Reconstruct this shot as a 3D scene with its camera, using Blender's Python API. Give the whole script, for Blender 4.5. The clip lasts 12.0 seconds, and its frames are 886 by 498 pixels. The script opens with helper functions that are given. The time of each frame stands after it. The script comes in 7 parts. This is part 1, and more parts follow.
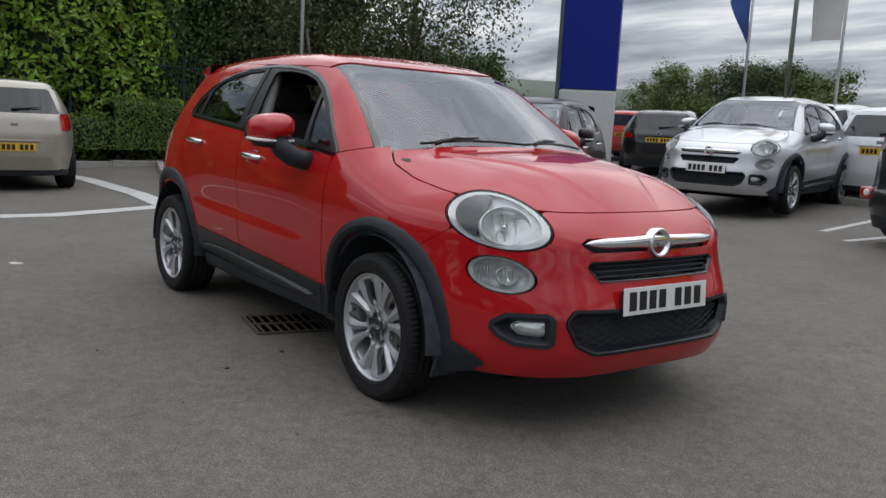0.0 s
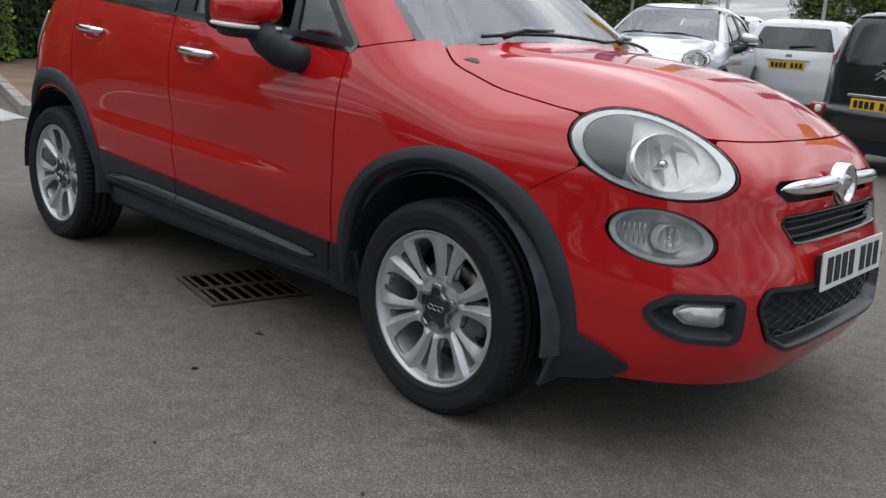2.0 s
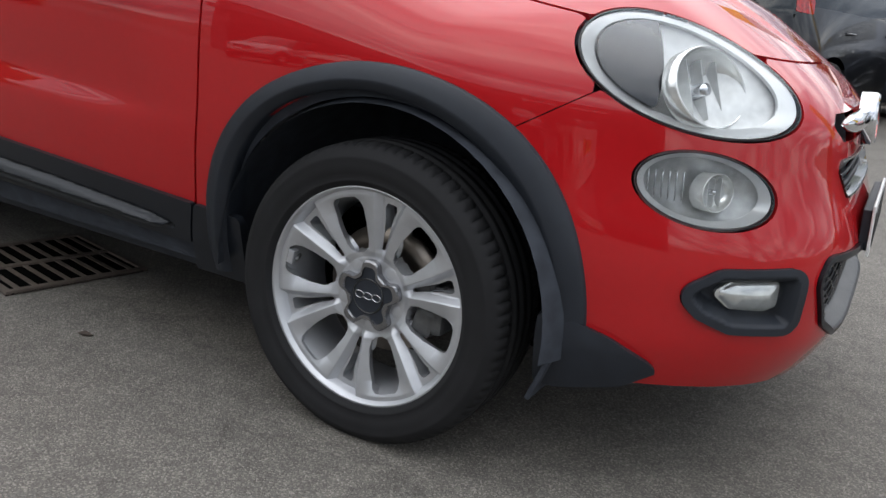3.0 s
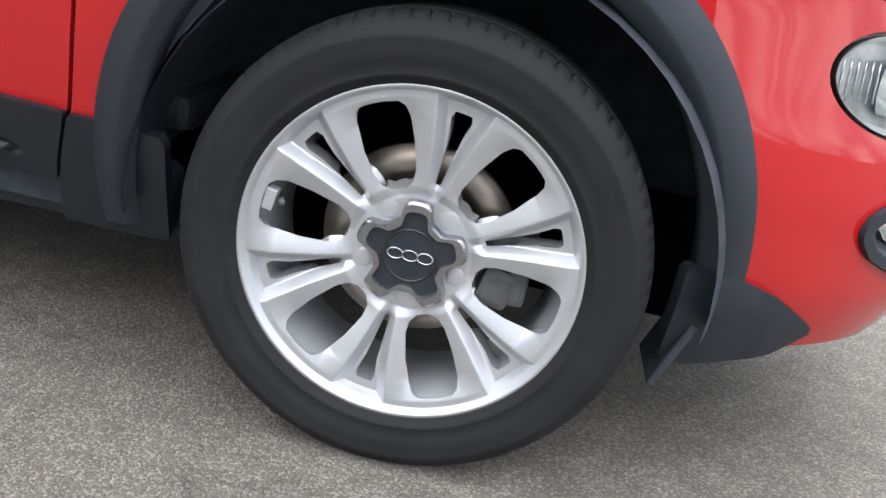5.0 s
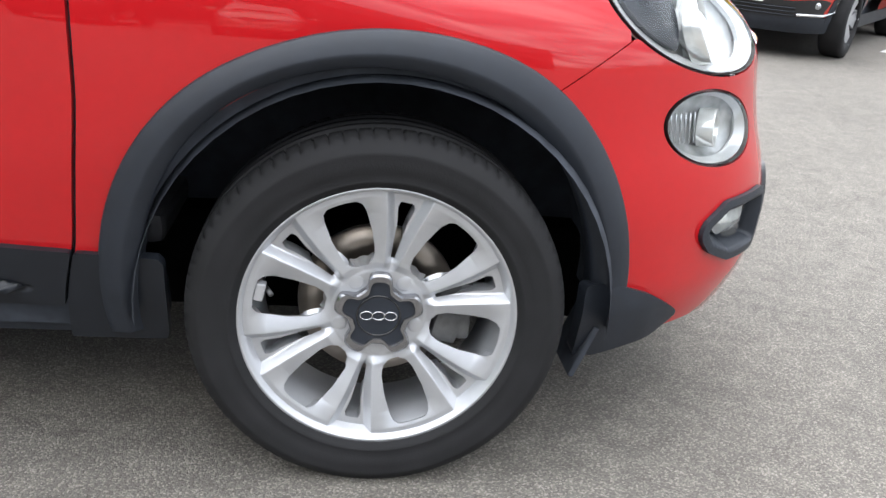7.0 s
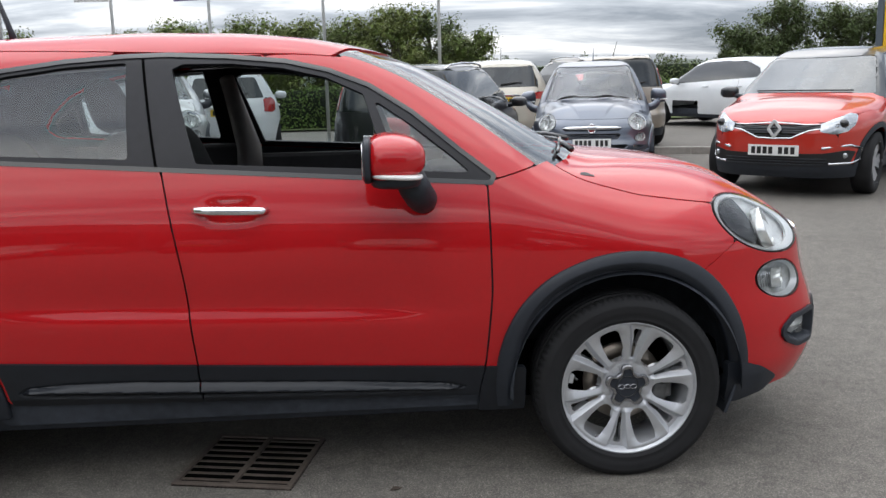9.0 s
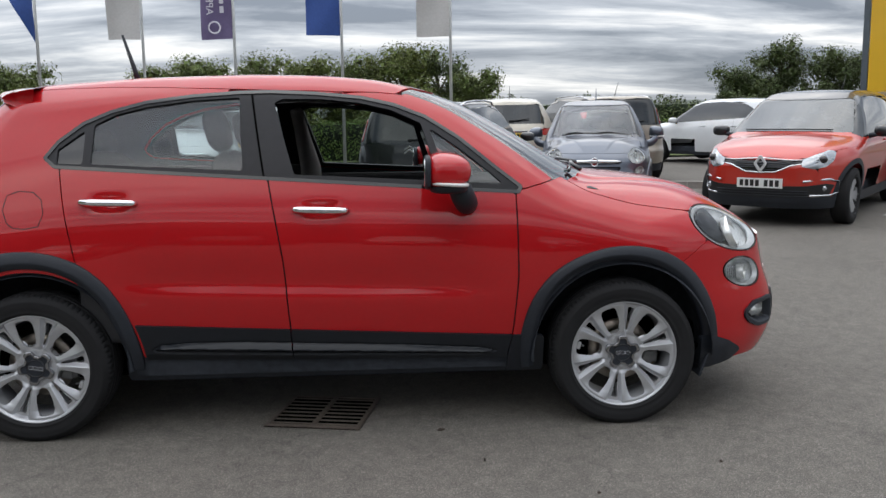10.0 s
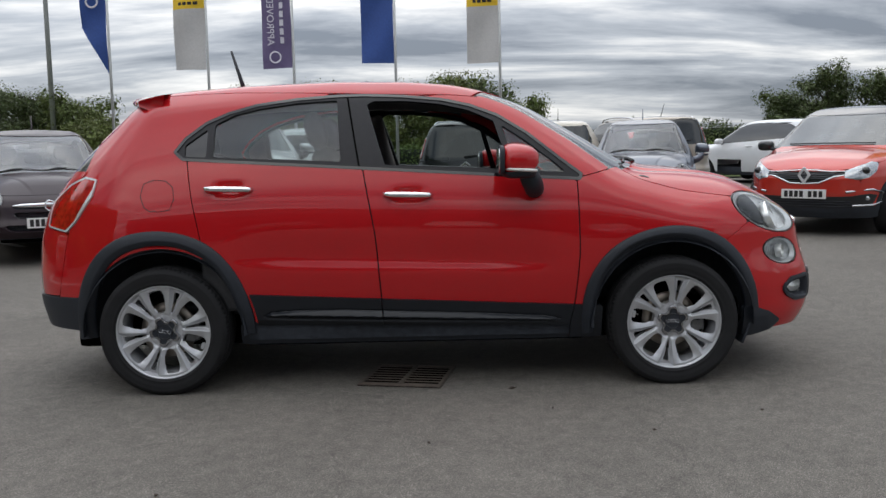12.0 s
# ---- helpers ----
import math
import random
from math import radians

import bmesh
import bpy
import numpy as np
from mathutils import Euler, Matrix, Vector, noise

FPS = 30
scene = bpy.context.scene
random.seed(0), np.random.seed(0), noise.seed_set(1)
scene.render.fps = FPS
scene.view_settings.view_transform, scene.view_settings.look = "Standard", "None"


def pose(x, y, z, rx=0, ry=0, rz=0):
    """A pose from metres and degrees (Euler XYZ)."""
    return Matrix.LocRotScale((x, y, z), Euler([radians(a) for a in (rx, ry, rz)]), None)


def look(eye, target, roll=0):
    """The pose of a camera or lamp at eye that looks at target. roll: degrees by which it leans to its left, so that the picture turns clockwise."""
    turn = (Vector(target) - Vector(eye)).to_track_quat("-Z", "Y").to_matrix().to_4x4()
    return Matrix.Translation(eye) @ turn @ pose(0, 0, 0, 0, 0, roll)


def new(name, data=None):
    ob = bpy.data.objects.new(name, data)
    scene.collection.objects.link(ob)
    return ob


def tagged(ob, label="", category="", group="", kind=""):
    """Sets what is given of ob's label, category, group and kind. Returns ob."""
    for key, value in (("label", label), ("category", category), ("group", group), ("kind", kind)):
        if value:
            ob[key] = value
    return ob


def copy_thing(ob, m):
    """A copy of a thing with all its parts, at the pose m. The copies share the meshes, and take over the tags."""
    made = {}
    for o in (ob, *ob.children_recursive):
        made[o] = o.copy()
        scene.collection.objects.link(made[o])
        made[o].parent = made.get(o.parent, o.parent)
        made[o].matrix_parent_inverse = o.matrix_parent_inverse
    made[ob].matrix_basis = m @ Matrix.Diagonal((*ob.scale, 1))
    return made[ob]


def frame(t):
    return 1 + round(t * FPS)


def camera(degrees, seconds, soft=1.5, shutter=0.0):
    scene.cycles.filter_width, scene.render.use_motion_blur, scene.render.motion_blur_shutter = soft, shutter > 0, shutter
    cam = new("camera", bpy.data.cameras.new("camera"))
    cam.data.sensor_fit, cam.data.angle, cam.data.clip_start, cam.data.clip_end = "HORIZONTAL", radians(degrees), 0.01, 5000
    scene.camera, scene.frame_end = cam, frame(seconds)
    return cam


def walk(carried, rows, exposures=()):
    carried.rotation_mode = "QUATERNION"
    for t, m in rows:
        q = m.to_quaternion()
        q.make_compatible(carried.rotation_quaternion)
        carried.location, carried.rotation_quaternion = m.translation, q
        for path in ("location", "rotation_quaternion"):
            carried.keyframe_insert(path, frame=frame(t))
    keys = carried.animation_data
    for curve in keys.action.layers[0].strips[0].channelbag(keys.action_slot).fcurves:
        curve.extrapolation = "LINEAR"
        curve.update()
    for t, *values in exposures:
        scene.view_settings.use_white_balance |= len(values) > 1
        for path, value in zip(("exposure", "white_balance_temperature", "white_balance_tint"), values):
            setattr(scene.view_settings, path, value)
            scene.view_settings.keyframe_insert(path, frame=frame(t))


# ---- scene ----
cam = camera(55.12, 12.0)
PATH = [
    (0, (4.370, -2.816, 1.240), (2.789, -1.627, 0.945), 3.1),
    (0.5, (4.132, -2.883, 1.214), (2.613, -1.628, 0.870), 3.3),
    (1, (3.757, -2.914, 1.188), (2.273, -1.628, 0.807), 3.8),
    (1.5, (3.330, -2.821, 1.148), (1.967, -1.409, 0.764), 4.4),
    (2, (2.919, -2.649, 1.113), (1.620, -1.204, 0.638), 4.5),
    (2.5, (2.539, -2.465, 1.029), (1.443, -0.875, 0.507), 5.9),
    (3, (2.189, -2.279, 0.947), (1.309, -0.571, 0.389), 6.7),
    (3.5, (1.906, -2.131, 0.857), (1.115, -0.397, 0.251), 7.4),
    (3.7, (1.793, -2.073, 0.839), (1.074, -0.309, 0.226), 6.7),
    (5.3, (1.380, -1.916, 0.756), (1.388, -0.049, 0.039), 11.9),
    (5.5, (1.370, -1.928, 0.761), (1.461, -0.064, 0.042), 11.7),
    (6, (1.346, -1.943, 0.783), (1.514, -0.081, 0.074), 10.3),
    (6.5, (1.307, -2.002, 0.819), (1.517, -0.134, 0.137), 8.3),
    (7, (1.204, -2.172, 0.967), (1.458, -0.317, 0.263), 5.4),
    (7.5, (1.084, -2.458, 1.136), (1.353, -0.578, 0.509), 3.1),
    (7.7, (0.994, -2.584, 1.203), (1.214, -0.683, 0.622), 2.3),
    (9.3, (0.395, -3.903, 1.359), (0.508, -1.934, 1.026), -1.6),
    (9.5, (0.337, -4.078, 1.361), (0.464, -2.107, 1.041), -1.7),
    (10, (0.278, -4.501, 1.326), (0.389, -2.523, 1.052), -0.7),
    (10.5, (0.222, -4.780, 1.306), (0.274, -2.801, 1.023), -0.7),
    (11, (0.109, -4.952, 1.256), (0.197, -2.968, 1.016), -0.5),
    (11.5, (0.098, -5.029, 1.210), (0.120, -3.040, 1.000), -0.8),
    (12, (0.111, -5.075, 1.154), (0.119, -3.086, 0.952), -1.2),
]
EXPOSURES = [(0.0, 0.58), (2.0, 0.84), (3.0, 1.24), (3.7, 1.74), (5.4, 2.47), (6.6, 2.44), (7.6, 2.02), (9.5, 1.08), (12.0, 0.74)]
walk(cam, [(t, look(eye, target, roll)) for t, eye, target, roll in PATH], EXPOSURES)

# ---- light ----
world = bpy.data.worlds.new("sky")
scene.world = world
world.use_nodes = True
SUN_EL, SUN_AZ = 60.0, 318.0
sun = new("sun", bpy.data.lights.new("sun", "SUN"))
sun.data.energy, sun.data.angle, sun.data.color = 0.5, radians(110), (1.0, 0.95, 0.88)
sun.matrix_basis = pose(0, 0, 20, 90 - SUN_EL, 0, 180 - SUN_AZ)


def build_sky():
    """Overcast sky: a clear-sky base under long rolls of grey and white cloud."""
    nt = world.node_tree
    n, l = nt.nodes, nt.links
    n.clear()
    out = n.new("ShaderNodeOutputWorld")
    bg = n.new("ShaderNodeBackground")
    sky = n.new("ShaderNodeTexSky")
    sky.sky_type, sky.sun_disc = "NISHITA", False
    sky.sun_elevation, sky.sun_rotation = radians(SUN_EL), radians(SUN_AZ)
    tc = n.new("ShaderNodeTexCoord")
    sep = n.new("ShaderNodeSeparateXYZ")
    l.new(tc.outputs["Generated"], sep.inputs[0])
    up = n.new("ShaderNodeMath")
    up.operation = "MAXIMUM"
    l.new(sep.outputs["Z"], up.inputs[0])
    up.inputs[1].default_value = 0.0
    add = n.new("ShaderNodeMath")
    add.operation = "ADD"
    l.new(up.outputs[0], add.inputs[0])
    add.inputs[1].default_value = 0.14
    div = []
    for k in "XY":
        d = n.new("ShaderNodeMath")
        d.operation = "DIVIDE"
        l.new(sep.outputs[k], d.inputs[0])
        l.new(add.outputs[0], d.inputs[1])
        div.append(d)
    comb = n.new("ShaderNodeCombineXYZ")
    l.new(div[0].outputs[0], comb.inputs[0])
    l.new(div[1].outputs[0], comb.inputs[1])
    mp = n.new("ShaderNodeMapping")
    mp.inputs["Scale"].default_value = (0.55, 1.25, 1)
    mp.inputs["Location"].default_value = (3.1, 0.7, 0)
    l.new(comb.outputs[0], mp.inputs[0])
    big = n.new("ShaderNodeTexNoise")
    big.inputs["Scale"].default_value, big.inputs["Detail"].default_value, big.inputs["Roughness"].default_value = 1.05, 9, 0.58
    big.inputs["Distortion"].default_value = 0.35
    l.new(mp.outputs[0], big.inputs["Vector"])
    ramp = n.new("ShaderNodeValToRGB")
    e = ramp.color_ramp.elements
    e[0].position, e[0].color = 0.40, (0.22, 0.245, 0.29, 1)
    e[1].position, e[1].color = 0.66, (1.10, 1.09, 1.07, 1)
    m = e.new(0.52)
    m.color = (0.50, 0.53, 0.58, 1)
    l.new(big.outputs["Fac"], ramp.inputs[0])
    scl = n.new("ShaderNodeMix")
    scl.data_type, scl.blend_type = "RGBA", "MULTIPLY"
    scl.inputs[0].default_value = 1.0
    l.new(sky.outputs[0], scl.inputs[6])
    scl.inputs[7].default_value = (0.1, 0.1, 0.1, 1)
    mix = n.new("ShaderNodeMix")
    mix.data_type = "RGBA"
    mix.inputs[0].default_value = 0.9
    l.new(scl.outputs[2], mix.inputs[6])
    l.new(ramp.outputs[0], mix.inputs[7])
    l.new(mix.outputs[2], bg.inputs[0])
    # an overcast sky is brightest overhead
    zen = n.new("ShaderNodeMath")
    zen.operation = "MULTIPLY_ADD"
    zen.inputs[1].default_value, zen.inputs[2].default_value = 0.95, 0.53
    l.new(up.outputs[0], zen.inputs[0])
    # thin bright cloud round the hidden sun
    dot = n.new("ShaderNodeVectorMath")
    dot.operation = "DOT_PRODUCT"
    l.new(tc.outputs["Generated"], dot.inputs[0])
    ce = math.cos(radians(SUN_EL))
    dot.inputs[1].default_value = (ce * math.sin(radians(SUN_AZ)), ce * math.cos(radians(SUN_AZ)), math.sin(radians(SUN_EL)))
    pos = n.new("ShaderNodeMath")
    pos.operation = "MAXIMUM"
    pos.inputs[1].default_value = 0.0
    l.new(dot.outputs["Value"], pos.inputs[0])
    pw = n.new("ShaderNodeMath")
    pw.operation = "POWER"
    pw.inputs[1].default_value = 7.0
    l.new(pos.outputs[0], pw.inputs[0])
    glow = n.new("ShaderNodeMath")
    glow.operation = "MULTIPLY_ADD"
    glow.inputs[1].default_value = 1.15
    l.new(pw.outputs[0], glow.inputs[0])
    l.new(zen.outputs[0], glow.inputs[2])
    l.new(glow.outputs[0], bg.inputs[1])
    l.new(bg.outputs[0], out.inputs[0])


build_sky()


# ---- materials ----
def mat(name, col, rough=0.5, metal=0.0, coat=0.0, var=0.0, scale=20.0, bump=0.0, bscale=200.0, spec=0.5, trans=0.0, alpha=1.0, flake=0.0, emit=None, detail=6.0, rvar=0.0, two=None, objvar=0.0, isl=0.0, coatrough=0.03):
    """A surface with a base colour, grain at two scales and fine relief."""
    m = bpy.data.materials.new(name)
    m.use_nodes = True
    nt = m.node_tree
    n, l = nt.nodes, nt.links
    b = n["Principled BSDF"]
    b.inputs["Base Color"].default_value = (*col, 1)
    b.inputs["Roughness"].default_value, b.inputs["Metallic"].default_value = rough, metal
    b.inputs["Coat Weight"].default_value, b.inputs["Coat Roughness"].default_value = coat, coatrough
    b.inputs["Specular IOR Level"].default_value = spec
    b.inputs["Transmission Weight"].default_value, b.inputs["Alpha"].default_value = trans, alpha
    if emit:
        b.inputs["Emission Color"].default_value, b.inputs["Emission Strength"].default_value = (*emit[0], 1), emit[1]
    tc = n.new("ShaderNodeTexCoord")
    src = None
    if var > 0 or two:
        no = n.new("ShaderNodeTexNoise")
        no.inputs["Scale"].default_value, no.inputs["Detail"].default_value = scale, detail
        l.new(tc.outputs["Object"], no.inputs["Vector"])
        n2 = n.new("ShaderNodeTexNoise")
        n2.inputs["Scale"].default_value, n2.inputs["Detail"].default_value = scale * 0.08, 4
        l.new(tc.outputs["Object"], n2.inputs["Vector"])
        av = n.new("ShaderNodeMath")
        av.operation = "ADD"
        l.new(no.outputs["Fac"], av.inputs[0])
        l.new(n2.outputs["Fac"], av.inputs[1])
        mr = n.new("ShaderNodeMapRange")
        mr.inputs[1].default_value, mr.inputs[2].default_value = 0.65, 1.35
        l.new(av.outputs[0], mr.inputs[0])
        mx = n.new("ShaderNodeMix")
        mx.data_type = "RGBA"
        hi = two or tuple(min(1, c * (1 + var)) for c in col)
        lo = col if two else tuple(c * (1 - var) for c in col)
        mx.inputs[6].default_value, mx.inputs[7].default_value = (*lo, 1), (*hi, 1)
        l.new(mr.outputs[0], mx.inputs[0])
        src = mx.outputs[2]
        if rvar:
            r = n.new("ShaderNodeMapRange")
            r.inputs[3].default_value, r.inputs[4].default_value = max(0.02, rough - rvar), min(1, rough + rvar)
            l.new(mr.outputs[0], r.inputs[0])
            l.new(r.outputs[0], b.inputs["Roughness"])
    if objvar or isl:
        hs = n.new("ShaderNodeHueSaturation")
        if src:
            l.new(src, hs.inputs["Color"])
        else:
            hs.inputs["Color"].default_value = (*col, 1)
        if isl:
            g = n.new("ShaderNodeNewGeometry")
            rnd = g.outputs["Random Per Island"]
        else:
            g = n.new("ShaderNodeObjectInfo")
            rnd = g.outputs["Random"]
        k = isl or objvar
        r = n.new("ShaderNodeMapRange")
        r.inputs[3].default_value, r.inputs[4].default_value = 1 - k, 1 + k
        l.new(rnd, r.inputs[0])
        l.new(r.outputs[0], hs.inputs["Value"])
        r2 = n.new("ShaderNodeMapRange")
        r2.inputs[3].default_value, r2.inputs[4].default_value = 0.5 - 0.035 * k, 0.5 + 0.05 * k
        l.new(rnd, r2.inputs[0])
        l.new(r2.outputs[0], hs.inputs["Hue"])
        src = hs.outputs[0]
    if src:
        l.new(src, b.inputs["Base Color"])
    if bump > 0:
        bn = n.new("ShaderNodeTexNoise")
        bn.inputs["Scale"].default_value, bn.inputs["Detail"].default_value = bscale, 4
        l.new(tc.outputs["Object"], bn.inputs["Vector"])
        bp = n.new("ShaderNodeBump")
        bp.inputs["Strength"].default_value, bp.inputs["Distance"].default_value = bump, 0.004
        l.new(bn.outputs["Fac"], bp.inputs["Height"])
        l.new(bp.outputs[0], b.inputs["Normal"])
    return m


RED = mat("red paint", (0.415, 0.007, 0.010), 0.45, 0.0, 1.0, var=0.04, scale=60, spec=0.05, coatrough=0.006)
RED.node_tree.nodes["Principled BSDF"].inputs["Coat IOR"].default_value = 1.52
CLAD = mat("black textured plastic", (0.0165, 0.020, 0.027), 0.52, var=0.25, scale=30, bump=0.12, bscale=1500, spec=0.38, rvar=0.06)
SILLCLAD = mat("satin black sill plastic", (0.011, 0.013, 0.017), 0.32, var=0.2, scale=30, bump=0.03, bscale=1500, spec=0.35, rvar=0.04)
PILLAR = mat("satin black pillar", (0.010, 0.010, 0.013), 0.36, var=0.2, scale=30, spec=0.3)
# glossless near-black: door gap, and shade painted into the drain and underfloor
GAPSHADE = mat("near-black gaps and shade", (0.003, 0.003, 0.003), 1.0, spec=0.0, var=0.3, scale=20)
GLOSSBLACK = mat("gloss black", (0.006, 0.006, 0.007), 0.12, coat=0.6)
LINER = mat("dark liner", (0.040, 0.045, 0.055), 0.85, var=0.4, scale=25, spec=0.2)
CHROME = mat("chrome", (0.80, 0.81, 0.83), 0.06, 1.0, var=0.04, scale=30)
SATIN = mat("satin silver", (0.62, 0.63, 0.65), 0.22, 1.0, var=0.05, scale=40)
ALLOY = mat("silver alloy", (0.50, 0.51, 0.53), 0.36, 0.6, 0.3, var=0.06, scale=35, rvar=0.05, coatrough=0.2)
RUBBER = mat("tyre rubber", (0.0145, 0.0145, 0.0155), 0.74, var=0.35, scale=18, bump=0.15, bscale=400, rvar=0.1, spec=0.22)
DISC = mat("worn brake disc", (0.30, 0.26, 0.22), 0.38, 0.9, var=0.35, scale=25, rvar=0.1)
CAST = mat("cast iron", (0.10, 0.10, 0.10), 0.55, 0.5, var=0.4, scale=40, bump=0.3, bscale=120)
RUST = mat("rusty steel", (0.07, 0.058, 0.05), 0.6, 0.3, two=(0.15, 0.12, 0.10), scale=30, bump=0.4, bscale=150)
SEAT = mat("dark seat fabric", (0.038, 0.038, 0.042), 0.9, var=0.3, scale=120, bump=0.2, bscale=600)
DASH = mat("soft black dashboard", (0.034, 0.034, 0.037), 0.6, var=0.2, scale=60, bump=0.1, bscale=900)
GREYTRIM = mat("grey interior trim", (0.28, 0.27, 0.26), 0.7, var=0.1, scale=30)
WHITE = mat("white plate", (0.72, 0.72, 0.70), 0.35, var=0.04, scale=20)
YELLOWPLATE = mat("yellow plate", (0.72, 0.46, 0.03), 0.35, var=0.04, scale=20)
BLACK = mat("black print", (0.01, 0.01, 0.01), 0.5)
LAMPRED = mat("red lamp lens", (0.34, 0.007, 0.006), 0.08, coat=1.0, var=0.7, scale=35)
LAMPDARK = mat("dark lamp housing", (0.035, 0.037, 0.042), 0.25, coat=0.5, var=0.2, scale=50)
AMBER = mat("amber bulb", (0.75, 0.30, 0.03), 0.2, coat=0.5)
MESHGRILLE = mat("grille plastic", (0.012, 0.012, 0.013), 0.45, var=0.2, scale=60)


def glass(name, tint, rough=0.0, clear=0.85, ior=1.45):
    """Thin sheet glass: clear with a tint, and a Fresnel gloss on top."""
    m = bpy.data.materials.new(name)
    m.use_nodes = True
    n, l = m.node_tree.nodes, m.node_tree.links
    n.clear()
    out = n.new("ShaderNodeOutputMaterial")
    tr, gl, mx, fr = n.new("ShaderNodeBsdfTransparent"), n.new("ShaderNodeBsdfGlossy"), n.new("ShaderNodeMixShader"), n.new("ShaderNodeFresnel")
    tr.inputs[0].default_value = (*tint, 1)
    gl.inputs["Roughness"].default_value = rough
    gl.inputs["Color"].default_value = (0.95, 0.97, 1, 1)
    fr.inputs["IOR"].default_value = ior
    l.new(fr.outputs[0], mx.inputs[0])
    l.new(tr.outputs[0], mx.inputs[1])
    l.new(gl.outputs[0], mx.inputs[2])
    l.new(mx.outputs[0], out.inputs[0])
    return m


GLASS = glass("side glass", (0.62, 0.68, 0.67), ior=1.7)
SCREEN = glass("windscreen glass", (0.66, 0.72, 0.72), ior=1.9)
LENS = glass("lamp lens", (0.95, 0.96, 0.96), ior=1.28)


# ---- mesh tools ----
def mesh_of(name, verts, faces, smooth=True, normals=None):
    me = bpy.data.meshes.new(name)
    me.from_pydata([tuple(map(float, v)) for v in verts], [], faces)
    me.update()
    if smooth:
        me.polygons.foreach_set("use_smooth", [True] * len(me.polygons))
    if normals is not None:
        me.normals_split_custom_set_from_vertices([tuple(map(float, q)) for q in normals])
    return me


def link(name, me, material, parent=None, label="", m=None):
    ob = new(name, me)
    if material is not None and not me.materials:
        me.materials.append(material)
    if parent is not None:
        ob.parent = parent
    if m is not None:
        ob.matrix_basis = m
    if label:
        ob["label"] = label
    return ob


def part(name, bm, material, parent=None, label="", smooth=False, m=None):
    """One bmesh as one mesh object under a thing or a part."""
    me = bpy.data.meshes.new(name)
    bmesh.ops.recalc_face_normals(bm, faces=bm.faces)
    bm.to_mesh(me)
    bm.free()
    if smooth:
        me.polygons.foreach_set("use_smooth", [True] * len(me.polygons))
    return link(name, me, material, parent, label, m)


def thing(name, label, category, m=None, group="", kind=""):
    ob = new(name)
    ob.empty_display_size = 0.2
    if m is not None:
        ob.matrix_basis = m
    return tagged(ob, label, category, group, kind)


def box(bm, cx, cy, cz, sx, sy, sz, bevel=0.0, rot=None, seg=2):
    ret = bmesh.ops.create_cube(bm, size=1.0)
    vs = ret["verts"]
    bmesh.ops.scale(bm, vec=(sx, sy, sz), verts=vs)
    if bevel:
        es = list({e for v in vs for e in v.link_edges})
        r = bmesh.ops.bevel(bm, geom=es, offset=bevel, segments=seg, affect="EDGES", profile=0.6)
        vs = list({v for f in r["faces"] for v in f.verts} | {v for v in vs if v.is_valid})
    if rot is not None:
        bmesh.ops.rotate(bm, cent=(0, 0, 0), matrix=rot, verts=vs)
    bmesh.ops.translate(bm, vec=(cx, cy, cz), verts=vs)
    return vs


def rotm(rx=0, ry=0, rz=0):
    return Euler((radians(rx), radians(ry), radians(rz))).to_matrix()


def lathe(profile, seg=64, axis="y", closed=False):
    """Verts and faces of a profile of (radius, height) spun round an axis."""
    v, f = [], []
    n = len(profile)
    for i in range(seg):
        a = 2 * math.pi * i / seg
        c, s = math.cos(a), math.sin(a)
        for r, h in profile:
            v.append((r * c, h, r * s) if axis == "y" else ((r * c, r * s, h) if axis == "z" else (h, r * c, r * s)))
    for i in range(seg):
        j = (i + 1) % seg
        for k in range(n if closed else n - 1):
            k2 = (k + 1) % n
            f.append((i * n + k, i * n + k2, j * n + k2, j * n + k))
    return v, f


def tube(path, radius, seg=8, caps=True):
    """Verts and faces of a round bar along a list of points; radius may be a list."""
    path = [Vector(p) for p in path]
    rs = radius if isinstance(radius, (list, tuple)) else [radius] * len(path)
    v, f = [], []
    ref = Vector((0, 0, 1))
    for i, p in enumerate(path):
        d = (path[min(i + 1, len(path) - 1)] - path[max(i - 1, 0)]).normalized()
        a = ref if abs(d.dot(ref)) < 0.95 else Vector((1, 0, 0))
        u = d.cross(a).normalized()
        w = u.cross(d)
        for k in range(seg):
            t = 2 * math.pi * k / seg
            v.append(tuple(p + rs[i] * (math.cos(t) * u + math.sin(t) * w)))
    for i in range(len(path) - 1):
        for k in range(seg):
            k2 = (k + 1) % seg
            f.append((i * seg + k, i * seg + k2, (i + 1) * seg + k2, (i + 1) * seg + k))
    if caps:
        f.append(tuple(range(seg))[::-1])
        f.append(tuple((len(path) - 1) * seg + k for k in range(seg)))
    return v, f


def table(pts, s, lo=-4.0, hi=4.0, n=1601):
    """A smooth curve through control points: straight lines rounded by a bell of width s."""
    g = np.linspace(lo, hi, n)
    p = np.array(pts, float)
    v = np.interp(g, p[:, 0], p[:, 1])
    k = np.exp(-0.5 * ((np.arange(-160, 161) * (g[1] - g[0])) / s) ** 2)
    v = np.convolve(np.pad(v, 160, mode="edge"), k / k.sum(), "valid")
    return lambda x: np.interp(x, g, v)


def smax(a, b, k):
    h = np.maximum(k - np.abs(a - b), 0) / k
    return np.maximum(a, b) + h * h * k * 0.25


